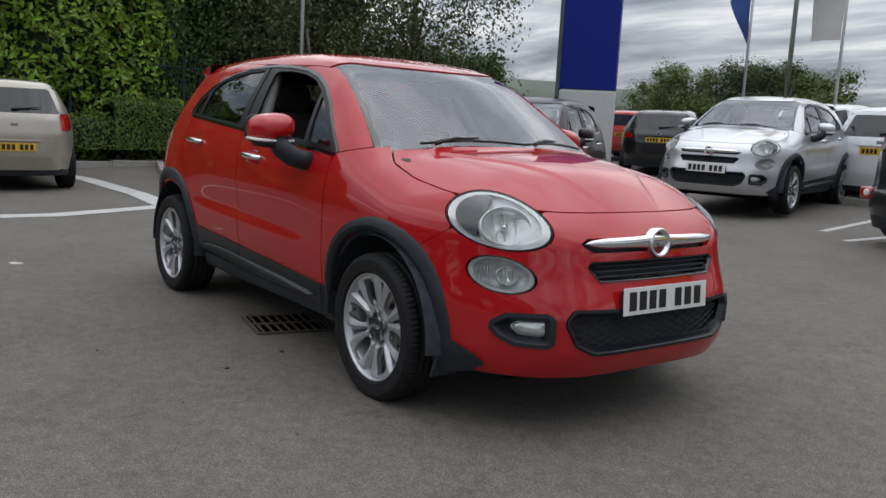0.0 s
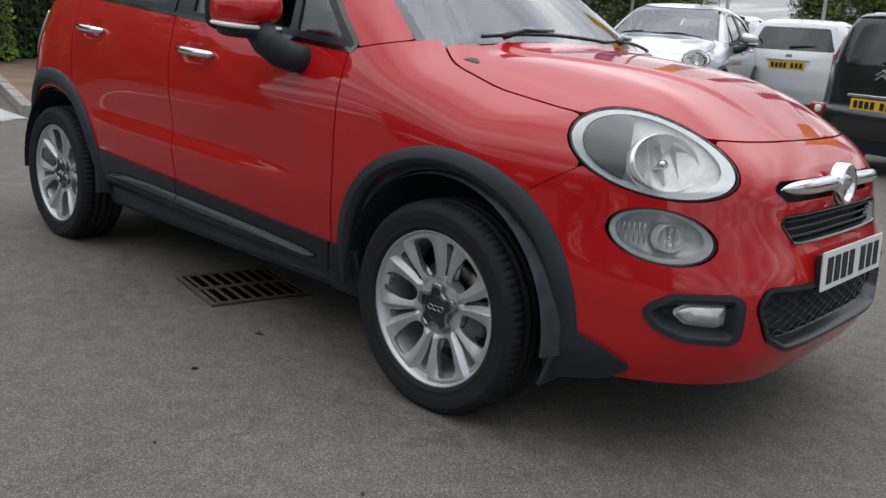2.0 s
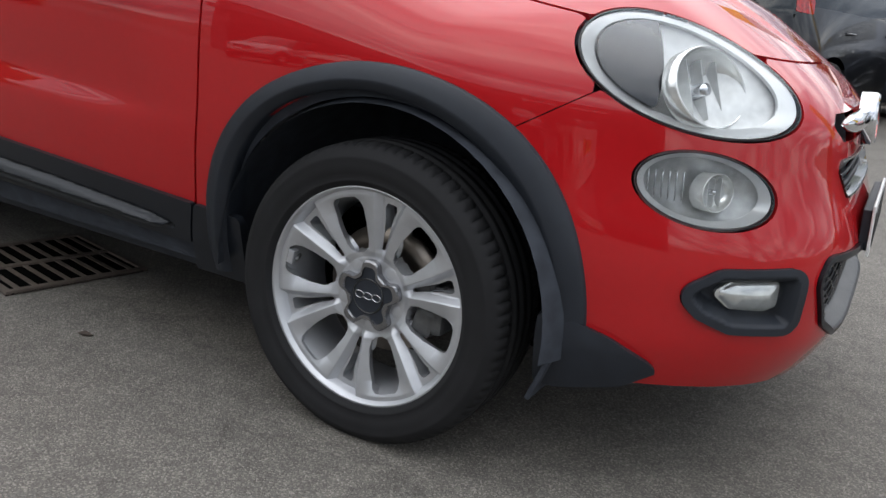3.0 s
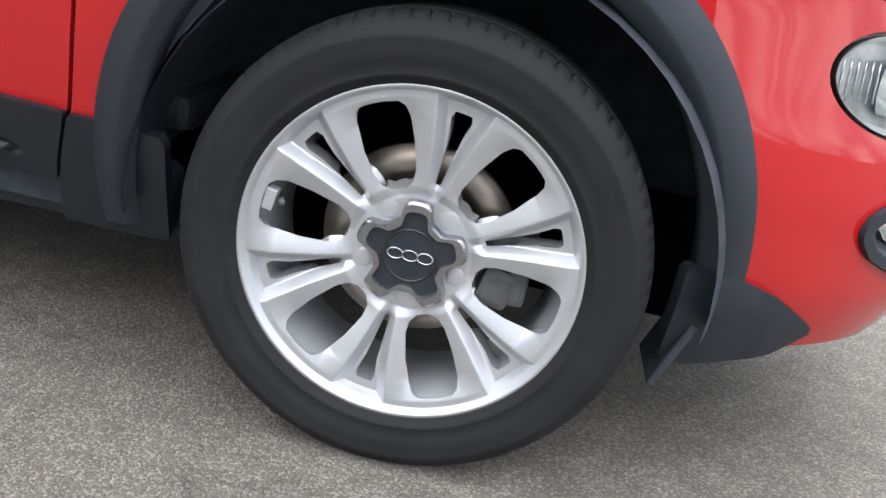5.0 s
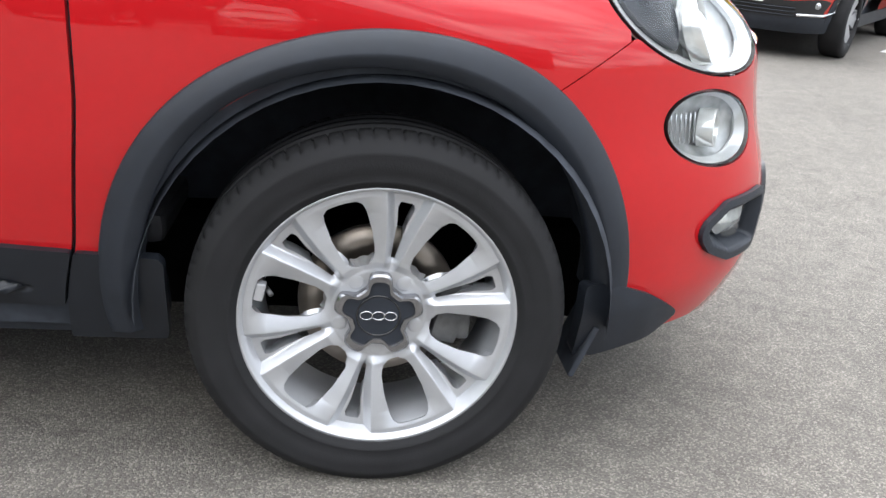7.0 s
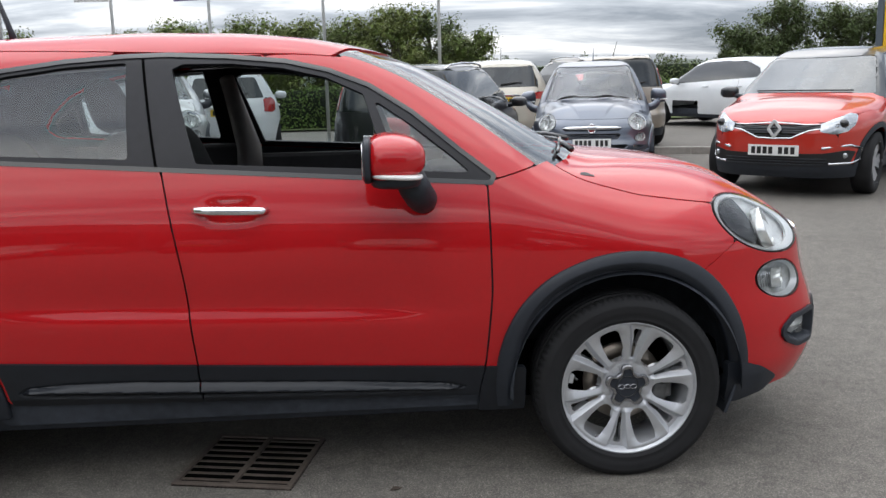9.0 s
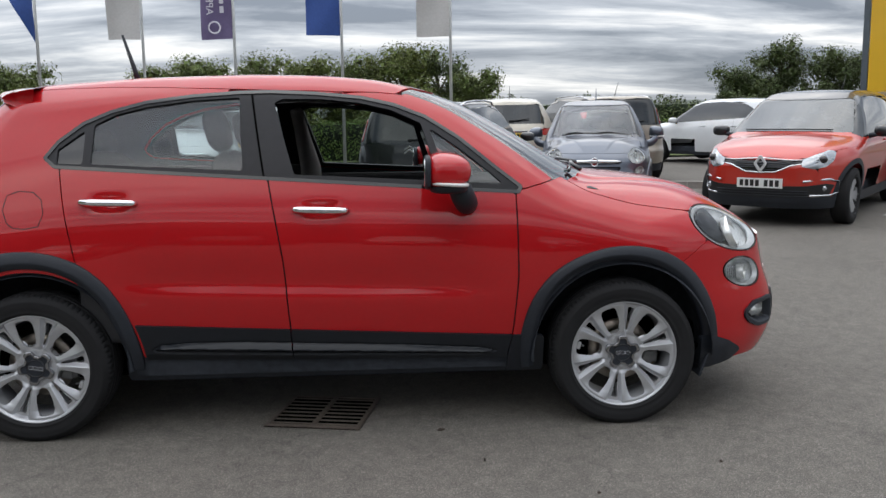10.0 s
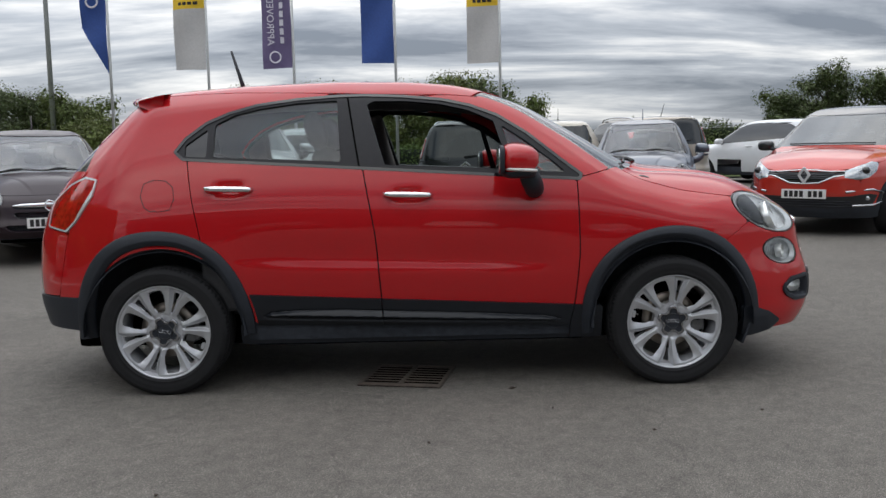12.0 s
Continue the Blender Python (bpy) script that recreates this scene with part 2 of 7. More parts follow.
def sd_poly(px, pz, poly):
    """Signed distance to a closed polygon, negative inside."""
    d = np.full(px.shape, 1e9)
    s = np.ones(px.shape)
    n = len(poly)
    for i in range(n):
        ax, az = poly[i]
        bx, bz = poly[i - 1]
        ex, ez = bx - ax, bz - az
        wx, wz = px - ax, pz - az
        t = np.clip((wx * ex + wz * ez) / (ex * ex + ez * ez), 0, 1)
        d = np.minimum(d, (wx - ex * t) ** 2 + (wz - ez * t) ** 2)
        c1, c2, c3 = pz >= az, pz < bz, ex * wz > ez * wx
        flip = (c1 & c2 & c3) | (~c1 & ~c2 & ~c3)
        s = np.where(flip, -s, s)
    return s * np.sqrt(d)


def sheet(name, surf, region, ar, br, na, nb, lip=0.0, flip=False, mirror=False):
    """A panel cut cleanly from a smooth surface. surf(a, b) gives places and normals, region(P, a, b) the signed distance
    to the panel's outline; lip folds its rim inwards."""
    A, B = np.meshgrid(np.linspace(*ar, na), np.linspace(*br, nb), indexing="ij")
    P, N, ok = surf(A.ravel(), B.ravel())
    S = np.where(ok, region(P, A.ravel(), B.ravel()), 1.0).reshape(na, nb)
    S = np.where(np.abs(S) < 1e-7, 1e-7, S)
    ins = S < 0
    ids = -np.ones((na, nb), int)
    pa, pb = [A[ins]], [B[ins]]
    ids[ins] = np.arange(ins.sum())
    count = int(ins.sum())
    ha = -np.ones((na - 1, nb), int)
    hb = -np.ones((na, nb - 1), int)
    c = ins[:-1, :] != ins[1:, :]
    t = S[:-1, :][c] / (S[:-1, :][c] - S[1:, :][c])
    pa.append(A[:-1, :][c] * (1 - t) + A[1:, :][c] * t)
    pb.append(B[:-1, :][c])
    ha[c] = count + np.arange(c.sum())
    count += int(c.sum())
    c = ins[:, :-1] != ins[:, 1:]
    t = S[:, :-1][c] / (S[:, :-1][c] - S[:, 1:][c])
    pa.append(A[:, :-1][c])
    pb.append(B[:, :-1][c] * (1 - t) + B[:, 1:][c] * t)
    hb[c] = count + np.arange(c.sum())
    count += int(c.sum())
    V, N, _ = surf(np.concatenate(pa), np.concatenate(pb))
    faces = []
    full = ins[:-1, :-1] & ins[1:, :-1] & ins[1:, 1:] & ins[:-1, 1:]
    for i, j in zip(*np.nonzero(full)):
        faces.append((int(ids[i, j]), int(ids[i + 1, j]), int(ids[i + 1, j + 1]), int(ids[i, j + 1])))
    anyin = ins[:-1, :-1] | ins[1:, :-1] | ins[1:, 1:] | ins[:-1, 1:]
    for i, j in zip(*np.nonzero(anyin & ~full)):
        ring = [(ids[i, j], ins[i, j], ha[i, j]), (ids[i + 1, j], ins[i + 1, j], hb[i + 1, j]), (ids[i + 1, j + 1], ins[i + 1, j + 1], ha[i, j + 1]), (ids[i, j + 1], ins[i, j + 1], hb[i, j])]
        poly = []
        for k in range(4):
            if ring[k][1]:
                poly.append(int(ring[k][0]))
            if ring[k][1] != ring[(k + 1) % 4][1]:
                poly.append(int(ring[k][2]))
        if len(poly) >= 3:
            faces.append(tuple(poly))
    if not len(V) or not faces:
        return None
    a, b, c2 = V[faces[0][0]], V[faces[0][1]], V[faces[0][2]]
    if np.dot(np.cross(b - a, c2 - a), N[faces[0][0]]) < 0:
        faces = [f[::-1] for f in faces]
    if lip:
        edge = {}
        for f in faces:
            for k in range(len(f)):
                e = (f[k], f[(k + 1) % len(f)])
                edge[e] = 1
        rim = [e for e in edge if (e[1], e[0]) not in edge]
        used = sorted({v for e in rim for v in e})
        at = {v: len(V) + i for i, v in enumerate(used)}
        low = {v: len(V) + len(used) + i for i, v in enumerate(used)}
        V = np.vstack([V, V[used], V[used] - N[used] * lip])
        N = np.vstack([N, np.zeros((2 * len(used), 3))])
        faces += [(at[e[1]], at[e[0]], low[e[0]], low[e[1]]) for e in rim]
    made = [mesh_of(name, V, faces, True, N)]
    if mirror:
        q = np.array([1, -1, 1])
        made.append(mesh_of(name, V * q, [f[::-1] for f in faces], True, N * q))
    return made


class Body:
    """A car's outer surface as a smooth solid: front to +x, ground at z = 0."""

    def __init__(self, top, front, rear, width, belt, slope, bow, crown, soft, nose=(1.275, 4.41), tail=(1.1, 4.2), taper=0.045, bulge=0.33, dent=0.0, cups=()):
        self.cups = cups
        self.top, self.front, self.rear = table(top, 0.045), table(front, 0.02), table(rear, 0.025)
        self.width, self.belt, self.slope = table(width, 0.12), table(belt, 0.07), table(slope, 0.12)
        self.bow, self.crown, self.soft = table(bow, 0.08), table(crown, 0.12), table(soft, 0.1)
        self.nose, self.tail, self.taper, self.bulge, self.dent = nose, tail, taper, bulge, dent

    def field(self, p):
        x, y, z = p[:, 0], p[:, 1], p[:, 2]
        ay = np.sqrt(y * y + 1e-8)
        w, zb, sl = self.width(x), self.belt(x), self.slope(x)
        low = ay - (w - self.bulge * (z - 0.74) ** 2)
        if self.dent:
            q = z - (0.675 - 0.033 * x)
            d = np.exp(-((np.where(q > 0, q / 0.11, q / 0.036)) ** 2)) * np.exp(-(((x + 0.11) / 0.74) ** 6))
            low = low + self.dent * d
        for hx, hz in self.cups:
            low = low + 0.016 * np.exp(-(((x - hx) / 0.075) ** 4) - ((z - hz) / 0.034) ** 4)
        dz = z - zb
        wb = w - self.bulge * (zb - 0.74) ** 2 - self.taper * np.maximum(-0.5 - x, 0) ** 2
        up = (ay - (wb - sl * dz - 0.22 * np.maximum(dz, 0) ** 2)) / np.sqrt(1 + sl * sl)
        side = smax(low, up, 0.06)
        xx = x + self.bow(x) * y * y
        zt = self.top(xx)
        g = (self.top(xx + 0.01) - self.top(xx - 0.01)) / 0.02
        top = (z - (zt - self.crown(x) * y * y)) / np.sqrt(1 + g * g)
        f = smax(side, top, self.soft(x))
        f = smax(f, (x - (self.front(z) - self.nose[0] * ay ** self.nose[1])) * 0.8, 0.08)
        return smax(f, ((self.rear(z) + self.tail[0] * ay ** self.tail[1]) - x) * 0.8, 0.07)

    def normal(self, p):
        e = 0.006
        g = np.stack([self.field(p + d) - self.field(p - d) for d in np.eye(3) * e], 1)
        return g / (np.linalg.norm(g, axis=1, keepdims=True) + 1e-9)

    def hit(self, o, d, far, near=0.0):
        """Where rays from outside first meet the surface between two distances."""
        lo, hi = np.full(len(o), near), np.full(len(o), far)
        ok = (self.field(o + d * far) < 0) & (self.field(o + d * near) > 0)
        for _ in range(26):
            mid = (lo + hi) / 2
            out = self.field(o + d * mid[:, None]) > 0
            lo, hi = np.where(out, mid, lo), np.where(out, hi, mid)
        return o + d * hi[:, None], ok

    def rays(self, kind, off=0.0, cx=1.2, cz=0.9):
        """The surface seen along y (a: x, b: z, right side), along z (a: x, b: y), or from an upright axis at x = cx (a: angle, b: z)."""

        def surf(a, b):
            z0 = np.zeros(len(a))
            if kind == "y":
                o, d, far = np.stack([a, z0 - 1.4, b], 1), np.array([[0, 1.0, 0]]).repeat(len(a), 0), 1.39
            elif kind == "z":
                o, d, far = np.stack([a, b, z0 + 2.4], 1), np.array([[0, 0, -1.0]]).repeat(len(a), 0), 1.75
            else:
                d = -np.stack([np.cos(a), np.sin(a), z0], 1)
                o, far = np.stack([z0 + cx, z0, b], 1) - d * 1.6, 1.55
            p, ok = self.hit(o, d, far)
            n = self.normal(p)
            k = off(p) if callable(off) else off
            if callable(off):
                p2 = p + n * k[:, None]
                grad = np.stack([(off(p + e) - off(p - e)) / 0.008 for e in np.eye(3) * 0.004], 1)
                nn = n - (grad - n * (grad * n).sum(1, keepdims=True))
                return p2, nn / np.linalg.norm(nn, axis=1, keepdims=True), ok
            return p + n * k, n, ok

        return surf

    def at(self, kind, a, b, off=0.0, cx=1.2):
        p, n, _ = self.rays(kind, off, cx)(np.array([float(a)]), np.array([float(b)]))
        return Vector(p[0]), Vector(n[0])


# ---- ground ----
def rise(v, s=0.6):
    return 0.5 * (v + np.sqrt(v * v + s * s))


def ground_z(x, y):
    """The yard dips to the drain under the car and climbs gently away from it."""
    x, y = np.asarray(x, float), np.asarray(y, float)
    return 0.012 + 0.032 * (rise(y - 0.6) - rise(y - 16.0)) + 0.010 * (rise(x - 2.3) - rise(x - 13.0))


def gz(x, y):
    return float(ground_z(x, y))


def asphalt():
    m = bpy.data.materials.new("asphalt")
    m.use_nodes = True
    n, l = m.node_tree.nodes, m.node_tree.links
    b = n["Principled BSDF"]
    tc = n.new("ShaderNodeTexCoord")
    v1 = n.new("ShaderNodeTexVoronoi")
    v1.inputs["Scale"].default_value = 300
    l.new(tc.outputs["Object"], v1.inputs["Vector"])
    stone = n.new("ShaderNodeSeparateColor")
    l.new(v1.outputs["Color"], stone.inputs[0])
    r1 = n.new("ShaderNodeValToRGB")
    e = r1.color_ramp.elements
    e[0].position, e[0].color = 0.0, (0.082, 0.075, 0.066, 1)
    e[1].position, e[1].color = 1.0, (0.250, 0.231, 0.204, 1)
    k = e.new(0.72)
    k.color = (0.144, 0.133, 0.116, 1)
    l.new(stone.outputs[0], r1.inputs[0])
    n1 = n.new("ShaderNodeTexNoise")
    n1.inputs["Scale"].default_value, n1.inputs["Detail"].default_value = 0.9, 8
    l.new(tc.outputs["Object"], n1.inputs["Vector"])
    n2 = n.new("ShaderNodeTexNoise")
    n2.inputs["Scale"].default_value, n2.inputs["Detail"].default_value = 14, 6
    l.new(tc.outputs["Object"], n2.inputs["Vector"])
    mr = n.new("ShaderNodeMapRange")
    mr.inputs[1].default_value, mr.inputs[2].default_value, mr.inputs[3].default_value, mr.inputs[4].default_value = 0.3, 0.7, 0.89, 1.11
    l.new(n1.outputs["Fac"], mr.inputs[0])
    mr2 = n.new("ShaderNodeMapRange")
    mr2.inputs[1].default_value, mr2.inputs[2].default_value, mr2.inputs[3].default_value, mr2.inputs[4].default_value = 0.3, 0.7, 0.86, 1.14
    l.new(n2.outputs["Fac"], mr2.inputs[0])
    mu = n.new("ShaderNodeMath")
    mu.operation = "MULTIPLY"
    l.new(mr.outputs[0], mu.inputs[0])
    l.new(mr2.outputs[0], mu.inputs[1])
    # fine dark cracks
    wv = n.new("ShaderNodeTexNoise")
    wv.inputs["Scale"].default_value, wv.inputs["Detail"].default_value = 3.0, 6
    l.new(tc.outputs["Object"], wv.inputs["Vector"])
    mxv = n.new("ShaderNodeMix")
    mxv.data_type, mxv.blend_type = "RGBA", "LINEAR_LIGHT"
    mxv.inputs[0].default_value = 0.35
    l.new(tc.outputs["Object"], mxv.inputs[6])
    l.new(wv.outputs["Color"], mxv.inputs[7])
    cr = n.new("ShaderNodeTexVoronoi")
    cr.feature = "DISTANCE_TO_EDGE"
    cr.inputs["Scale"].default_value = 0.55
    l.new(mxv.outputs[2], cr.inputs["Vector"])
    cm = n.new("ShaderNodeMapRange")
    cm.inputs[1].default_value, cm.inputs[2].default_value, cm.inputs[3].default_value, cm.inputs[4].default_value = 0.0, 0.006, 0.76, 1.0
    l.new(cr.outputs["Distance"], cm.inputs[0])
    mu2 = n.new("ShaderNodeMath")
    mu2.operation = "MULTIPLY"
    l.new(mu.outputs[0], mu2.inputs[0])
    l.new(cm.outputs[0], mu2.inputs[1])
    hs = n.new("ShaderNodeHueSaturation")
    l.new(r1.outputs[0], hs.inputs["Color"])
    l.new(mu2.outputs[0], hs.inputs["Value"])
    l.new(hs.outputs[0], b.inputs["Base Color"])
    b.inputs["Roughness"].default_value = 0.82
    b.inputs["Specular IOR Level"].default_value = 0.35
    bp = n.new("ShaderNodeBump")
    bp.inputs["Strength"].default_value, bp.inputs["Distance"].default_value = 0.7, 0.003
    l.new(v1.outputs["Distance"], bp.inputs["Height"])
    bp.invert = True
    l.new(bp.outputs[0], b.inputs["Normal"])
    return m


ASPHALT = asphalt()
LINE = mat("worn white road paint", (0.55, 0.55, 0.53), 0.7, two=(0.36, 0.36, 0.35), scale=35, bump=0.5, bscale=170)
KERB = mat("concrete kerb", (0.30, 0.285, 0.26), 0.85, var=0.25, scale=14, bump=0.35, bscale=120, objvar=0.12)
SOIL = mat("bark and soil", (0.13, 0.085, 0.055), 0.95, two=(0.24, 0.17, 0.12), scale=30, bump=0.8, bscale=60)
GRASS = mat("rough grass", (0.06, 0.085, 0.025), 0.9, two=(0.11, 0.13, 0.045), scale=8, bump=0.6, bscale=40)


def spaced(lim, fine, n):
    t = np.linspace(-1, 1, n)
    return np.sign(t) * (fine * np.abs(t) + (lim - fine) * np.abs(t) ** 5)


def build_ground():
    gx, gy = spaced(900, 22, 161), spaced(900, 22, 161)
    X, Y = np.meshgrid(gx, gy, indexing="ij")
    Z = ground_z(X, Y)
    n = len(gx)
    v = np.stack([X.ravel(), Y.ravel(), Z.ravel()], 1)
    # no hole for the drain: its dark inside is a black plate on top
    f = [(i * n + j, (i + 1) * n + j, (i + 1) * n + j + 1, i * n + j + 1) for i in range(n - 1) for j in range(n - 1)]
    g = link("ground", mesh_of("ground", v, f), ASPHALT)
    tagged(g, "worn grey asphalt of a car park, cracked and patchy", "ground", kind="structure")


build_ground()


def strip(name, pts, width, material, lift, label, category):
    """A flat painted line along points, lying on the ground."""
    v, f = [], []
    P = []
    for (ax, ay), (bx, by) in zip(pts[:-1], pts[1:]):
        k = max(2, int(math.hypot(bx - ax, by - ay) / 0.25))
        P += [(ax + (bx - ax) * i / k, ay + (by - ay) * i / k) for i in range(k)]
    P.append(pts[-1])
    for i, (x, y) in enumerate(P):
        (ax, ay), (bx, by) = P[max(i - 1, 0)], P[min(i + 1, len(P) - 1)]
        d = math.hypot(bx - ax, by - ay)
        nx, ny = -(by - ay) / d * width / 2, (bx - ax) / d * width / 2
        for s in (-1, 1):
            v.append((x + s * nx, y + s * ny, gz(x + s * nx, y + s * ny) + lift))
    f = [(2 * i, 2 * i + 2, 2 * i + 3, 2 * i + 1) for i in range(len(P) - 1)]
    return tagged(link(name, mesh_of(name, v, f), material), label, category, kind="structure")


strip("bay_line", [(-5.35, -4.5), (-5.5, -0.7), (-6.08, 0.66)], 0.28, LINE, 0.005, "white painted parking bay line on asphalt", "road marking")
strip("bay_line", [(-6.0, 0.72), (-7.6, 0.82), (-10.0, 0.74), (-12.3, 0.34)], 0.28, LINE, 0.009, "white painted parking bay line on asphalt", "road marking")

LAMPCHROME = mat("silver lamp edge", (0.72, 0.73, 0.75), 0.25, 0.5, 0.5, var=0.05, scale=30)

# ---- the red car ----
HERO = Body(
    top=[(-2.4, 1.38), (-1.6, 1.53), (-1.3, 1.575), (-0.9, 1.603), (-0.4, 1.615), (-0.05, 1.607), (0.2, 1.585), (0.42, 1.545), (0.62, 1.475), (0.95, 1.29), (1.16, 1.16), (1.27, 1.115), (1.4, 1.105), (1.6, 1.08), (1.8, 1.03), (1.95, 0.965), (2.1, 0.86), (2.3, 0.65)],
    front=[(0, 1.98), (0.2, 2.06), (0.28, 2.125), (0.36, 2.166), (0.5, 2.172), (0.57, 2.155), (0.64, 2.128), (0.70, 2.112), (0.80, 2.095), (0.86, 2.055), (0.91, 1.985), (1.0, 1.85), (1.2, 1.6)],
    rear=[(0, -1.98), (0.3, -2.055), (0.45, -2.10), (0.6, -2.11), (0.8, -2.09), (0.95, -2.04), (1.1, -1.93), (1.2, -1.85), (1.4, -1.63), (1.52, -1.50), (1.7, -1.4)],
    width=[(-2.3, 0.83), (-1.8, 0.86), (-1.2, 0.873), (0, 0.876), (1.0, 0.872), (1.4, 0.858), (1.7, 0.853), (2.2, 0.85)],
    belt=[(-2.2, 1.20), (-1.155, 1.18), (0.8, 1.05), (1.05, 0.97), (1.3, 0.90), (1.6, 0.86), (2.2, 0.82)],
    slope=[(-2.2, 0.52), (0.7, 0.50), (1.1, 0.75), (1.5, 0.95), (2.2, 0.95)],
    bow=[(-2, 0), (0.2, 0.0), (0.5, 0.3), (1.2, 0.33), (1.4, 0.1), (1.6, 0)],
    crown=[(-2, 0.09), (0.3, 0.08), (1.2, 0.10), (2.2, 0.12)],
    soft=[(-2, 0.12), (0.3, 0.10), (1.1, 0.10), (1.4, 0.22), (2.2, 0.22)],
    dent=0.017,
    cups=[(-0.04, 1.0), (-0.93, 1.045)],
)
AXLE, HUB = 1.285, 0.334
DLO = [(-1.215, 1.235), (-1.165, 1.303), (-1.066, 1.381), (-0.955, 1.43), (-0.811, 1.47), (-0.611, 1.497), (-0.411, 1.511), (-0.267, 1.514), (-0.067, 1.504), (0.134, 1.484), (0.28, 1.45), (0.42, 1.395), (0.565, 1.301), (0.724, 1.168), (0.83, 1.085), (0.82, 1.062), (-1.17, 1.197)]
GAP = 0.0032
belt_z = lambda x: 1.197 - 0.0677 * (x + 1.155)
mid_x = table([(0.2, -0.172), (0.343, -0.178), (0.458, -0.183), (0.797, -0.207), (0.938, -0.231), (1.132, -0.266), (1.488, -0.332), (1.7, -0.37)], 0.03)
fro_x = table([(0.2, 0.76), (0.345, 0.766), (0.431, 0.789), (0.688, 0.813), (1.06, 0.806), (1.3, 0.8)], 0.03)
rea_x = table([(0.3, -0.99), (0.79, -1.077), (0.873, -1.092), (1.012, -1.121), (1.192, -1.15), (1.4, -1.2)], 0.03)
hood_z = table([(0.9, 1.21), (1.027, 1.124), (1.144, 1.052), (1.351, 0.992), (1.528, 0.966), (1.64, 0.952), (1.8, 0.925), (2.0, 0.905), (2.3, 0.90)], 0.03)
clad_z = lambda x: 0.517 - 0.052 * (x + 0.844)


def arch(p, r, cx):
    """Distance to a wheel opening, round above and drawn in a little below the hub."""
    dx, dz = p[:, 0] - cx, p[:, 2] - 0.335
    return np.where(dz > 0, np.hypot(dx, dz) - r, np.abs(dx) * (1 - 0.12 * dz) - r)


def arches(p, r):
    return np.minimum(arch(p, r, AXLE), arch(p, r, -AXLE))


def sd_seam(p):
    """Front bumper ahead of its seam with the wing (positive behind it)."""
    x, z = p[:, 0], p[:, 2]
    line = 1.53 + (z - 0.72) * (0.19 / 0.125)
    return (np.minimum(line, 1.74) - x) * 0.7


def ell(p, phi, zc, a, b, tilt, cx=1.2, r=0.84):
    ang = np.arctan2(np.abs(p[:, 1]), p[:, 0] - cx)
    u, v = (ang - radians(phi)) * r, p[:, 2] - zc
    c, s = math.cos(radians(tilt)), math.sin(radians(tilt))
    u, v = u * c + v * s, -u * s + v * c
    return (np.sqrt((u / a) ** 2 + (v / b) ** 2) - 1), u, v, min(a, b)


HEAD = (46.2, 0.868, 0.204, 0.099, 12)
INDI = (44.0, 0.664, 0.118, 0.066, 9)


def lampsd(p, spec, grow=1.0):
    e, u, v, m = ell(p, *spec)
    return (e + 1 - grow) * m


def fog_sd(p):
    ang = np.degrees(np.arctan2(np.abs(p[:, 1]), p[:, 0] - 1.2))
    return sd_poly((ang - 38) * 0.0147, p[:, 2] - 0.458, [(0.080, 0.010), (0.045, 0.034), (-0.068, 0.040), (-0.068, -0.030), (0.02, -0.028), (0.066, -0.006)]) - 0.030


def grille_low(p, grow=0.0):
    return sd_poly(np.abs(p[:, 1]), p[:, 2], [(-1, 0.402), (0.37, 0.404), (0.43, 0.432), (0.462, 0.495), (0.452, 0.508), (-1, 0.478)]) - 0.038 - grow


def grille_up(p, grow=0.0):
    return sd_poly(np.abs(p[:, 1]), p[:, 2], [(-1, 0.652), (0.335, 0.662), (0.376, 0.708), (0.365, 0.716), (-1, 0.716)]) - 0.010 - grow


def bar_slot(p):
    return sd_poly(np.abs(p[:, 1]), p[:, 2], [(-1, 0.757), (0.36, 0.766), (0.405, 0.795), (0.37, 0.814), (-1, 0.814)])


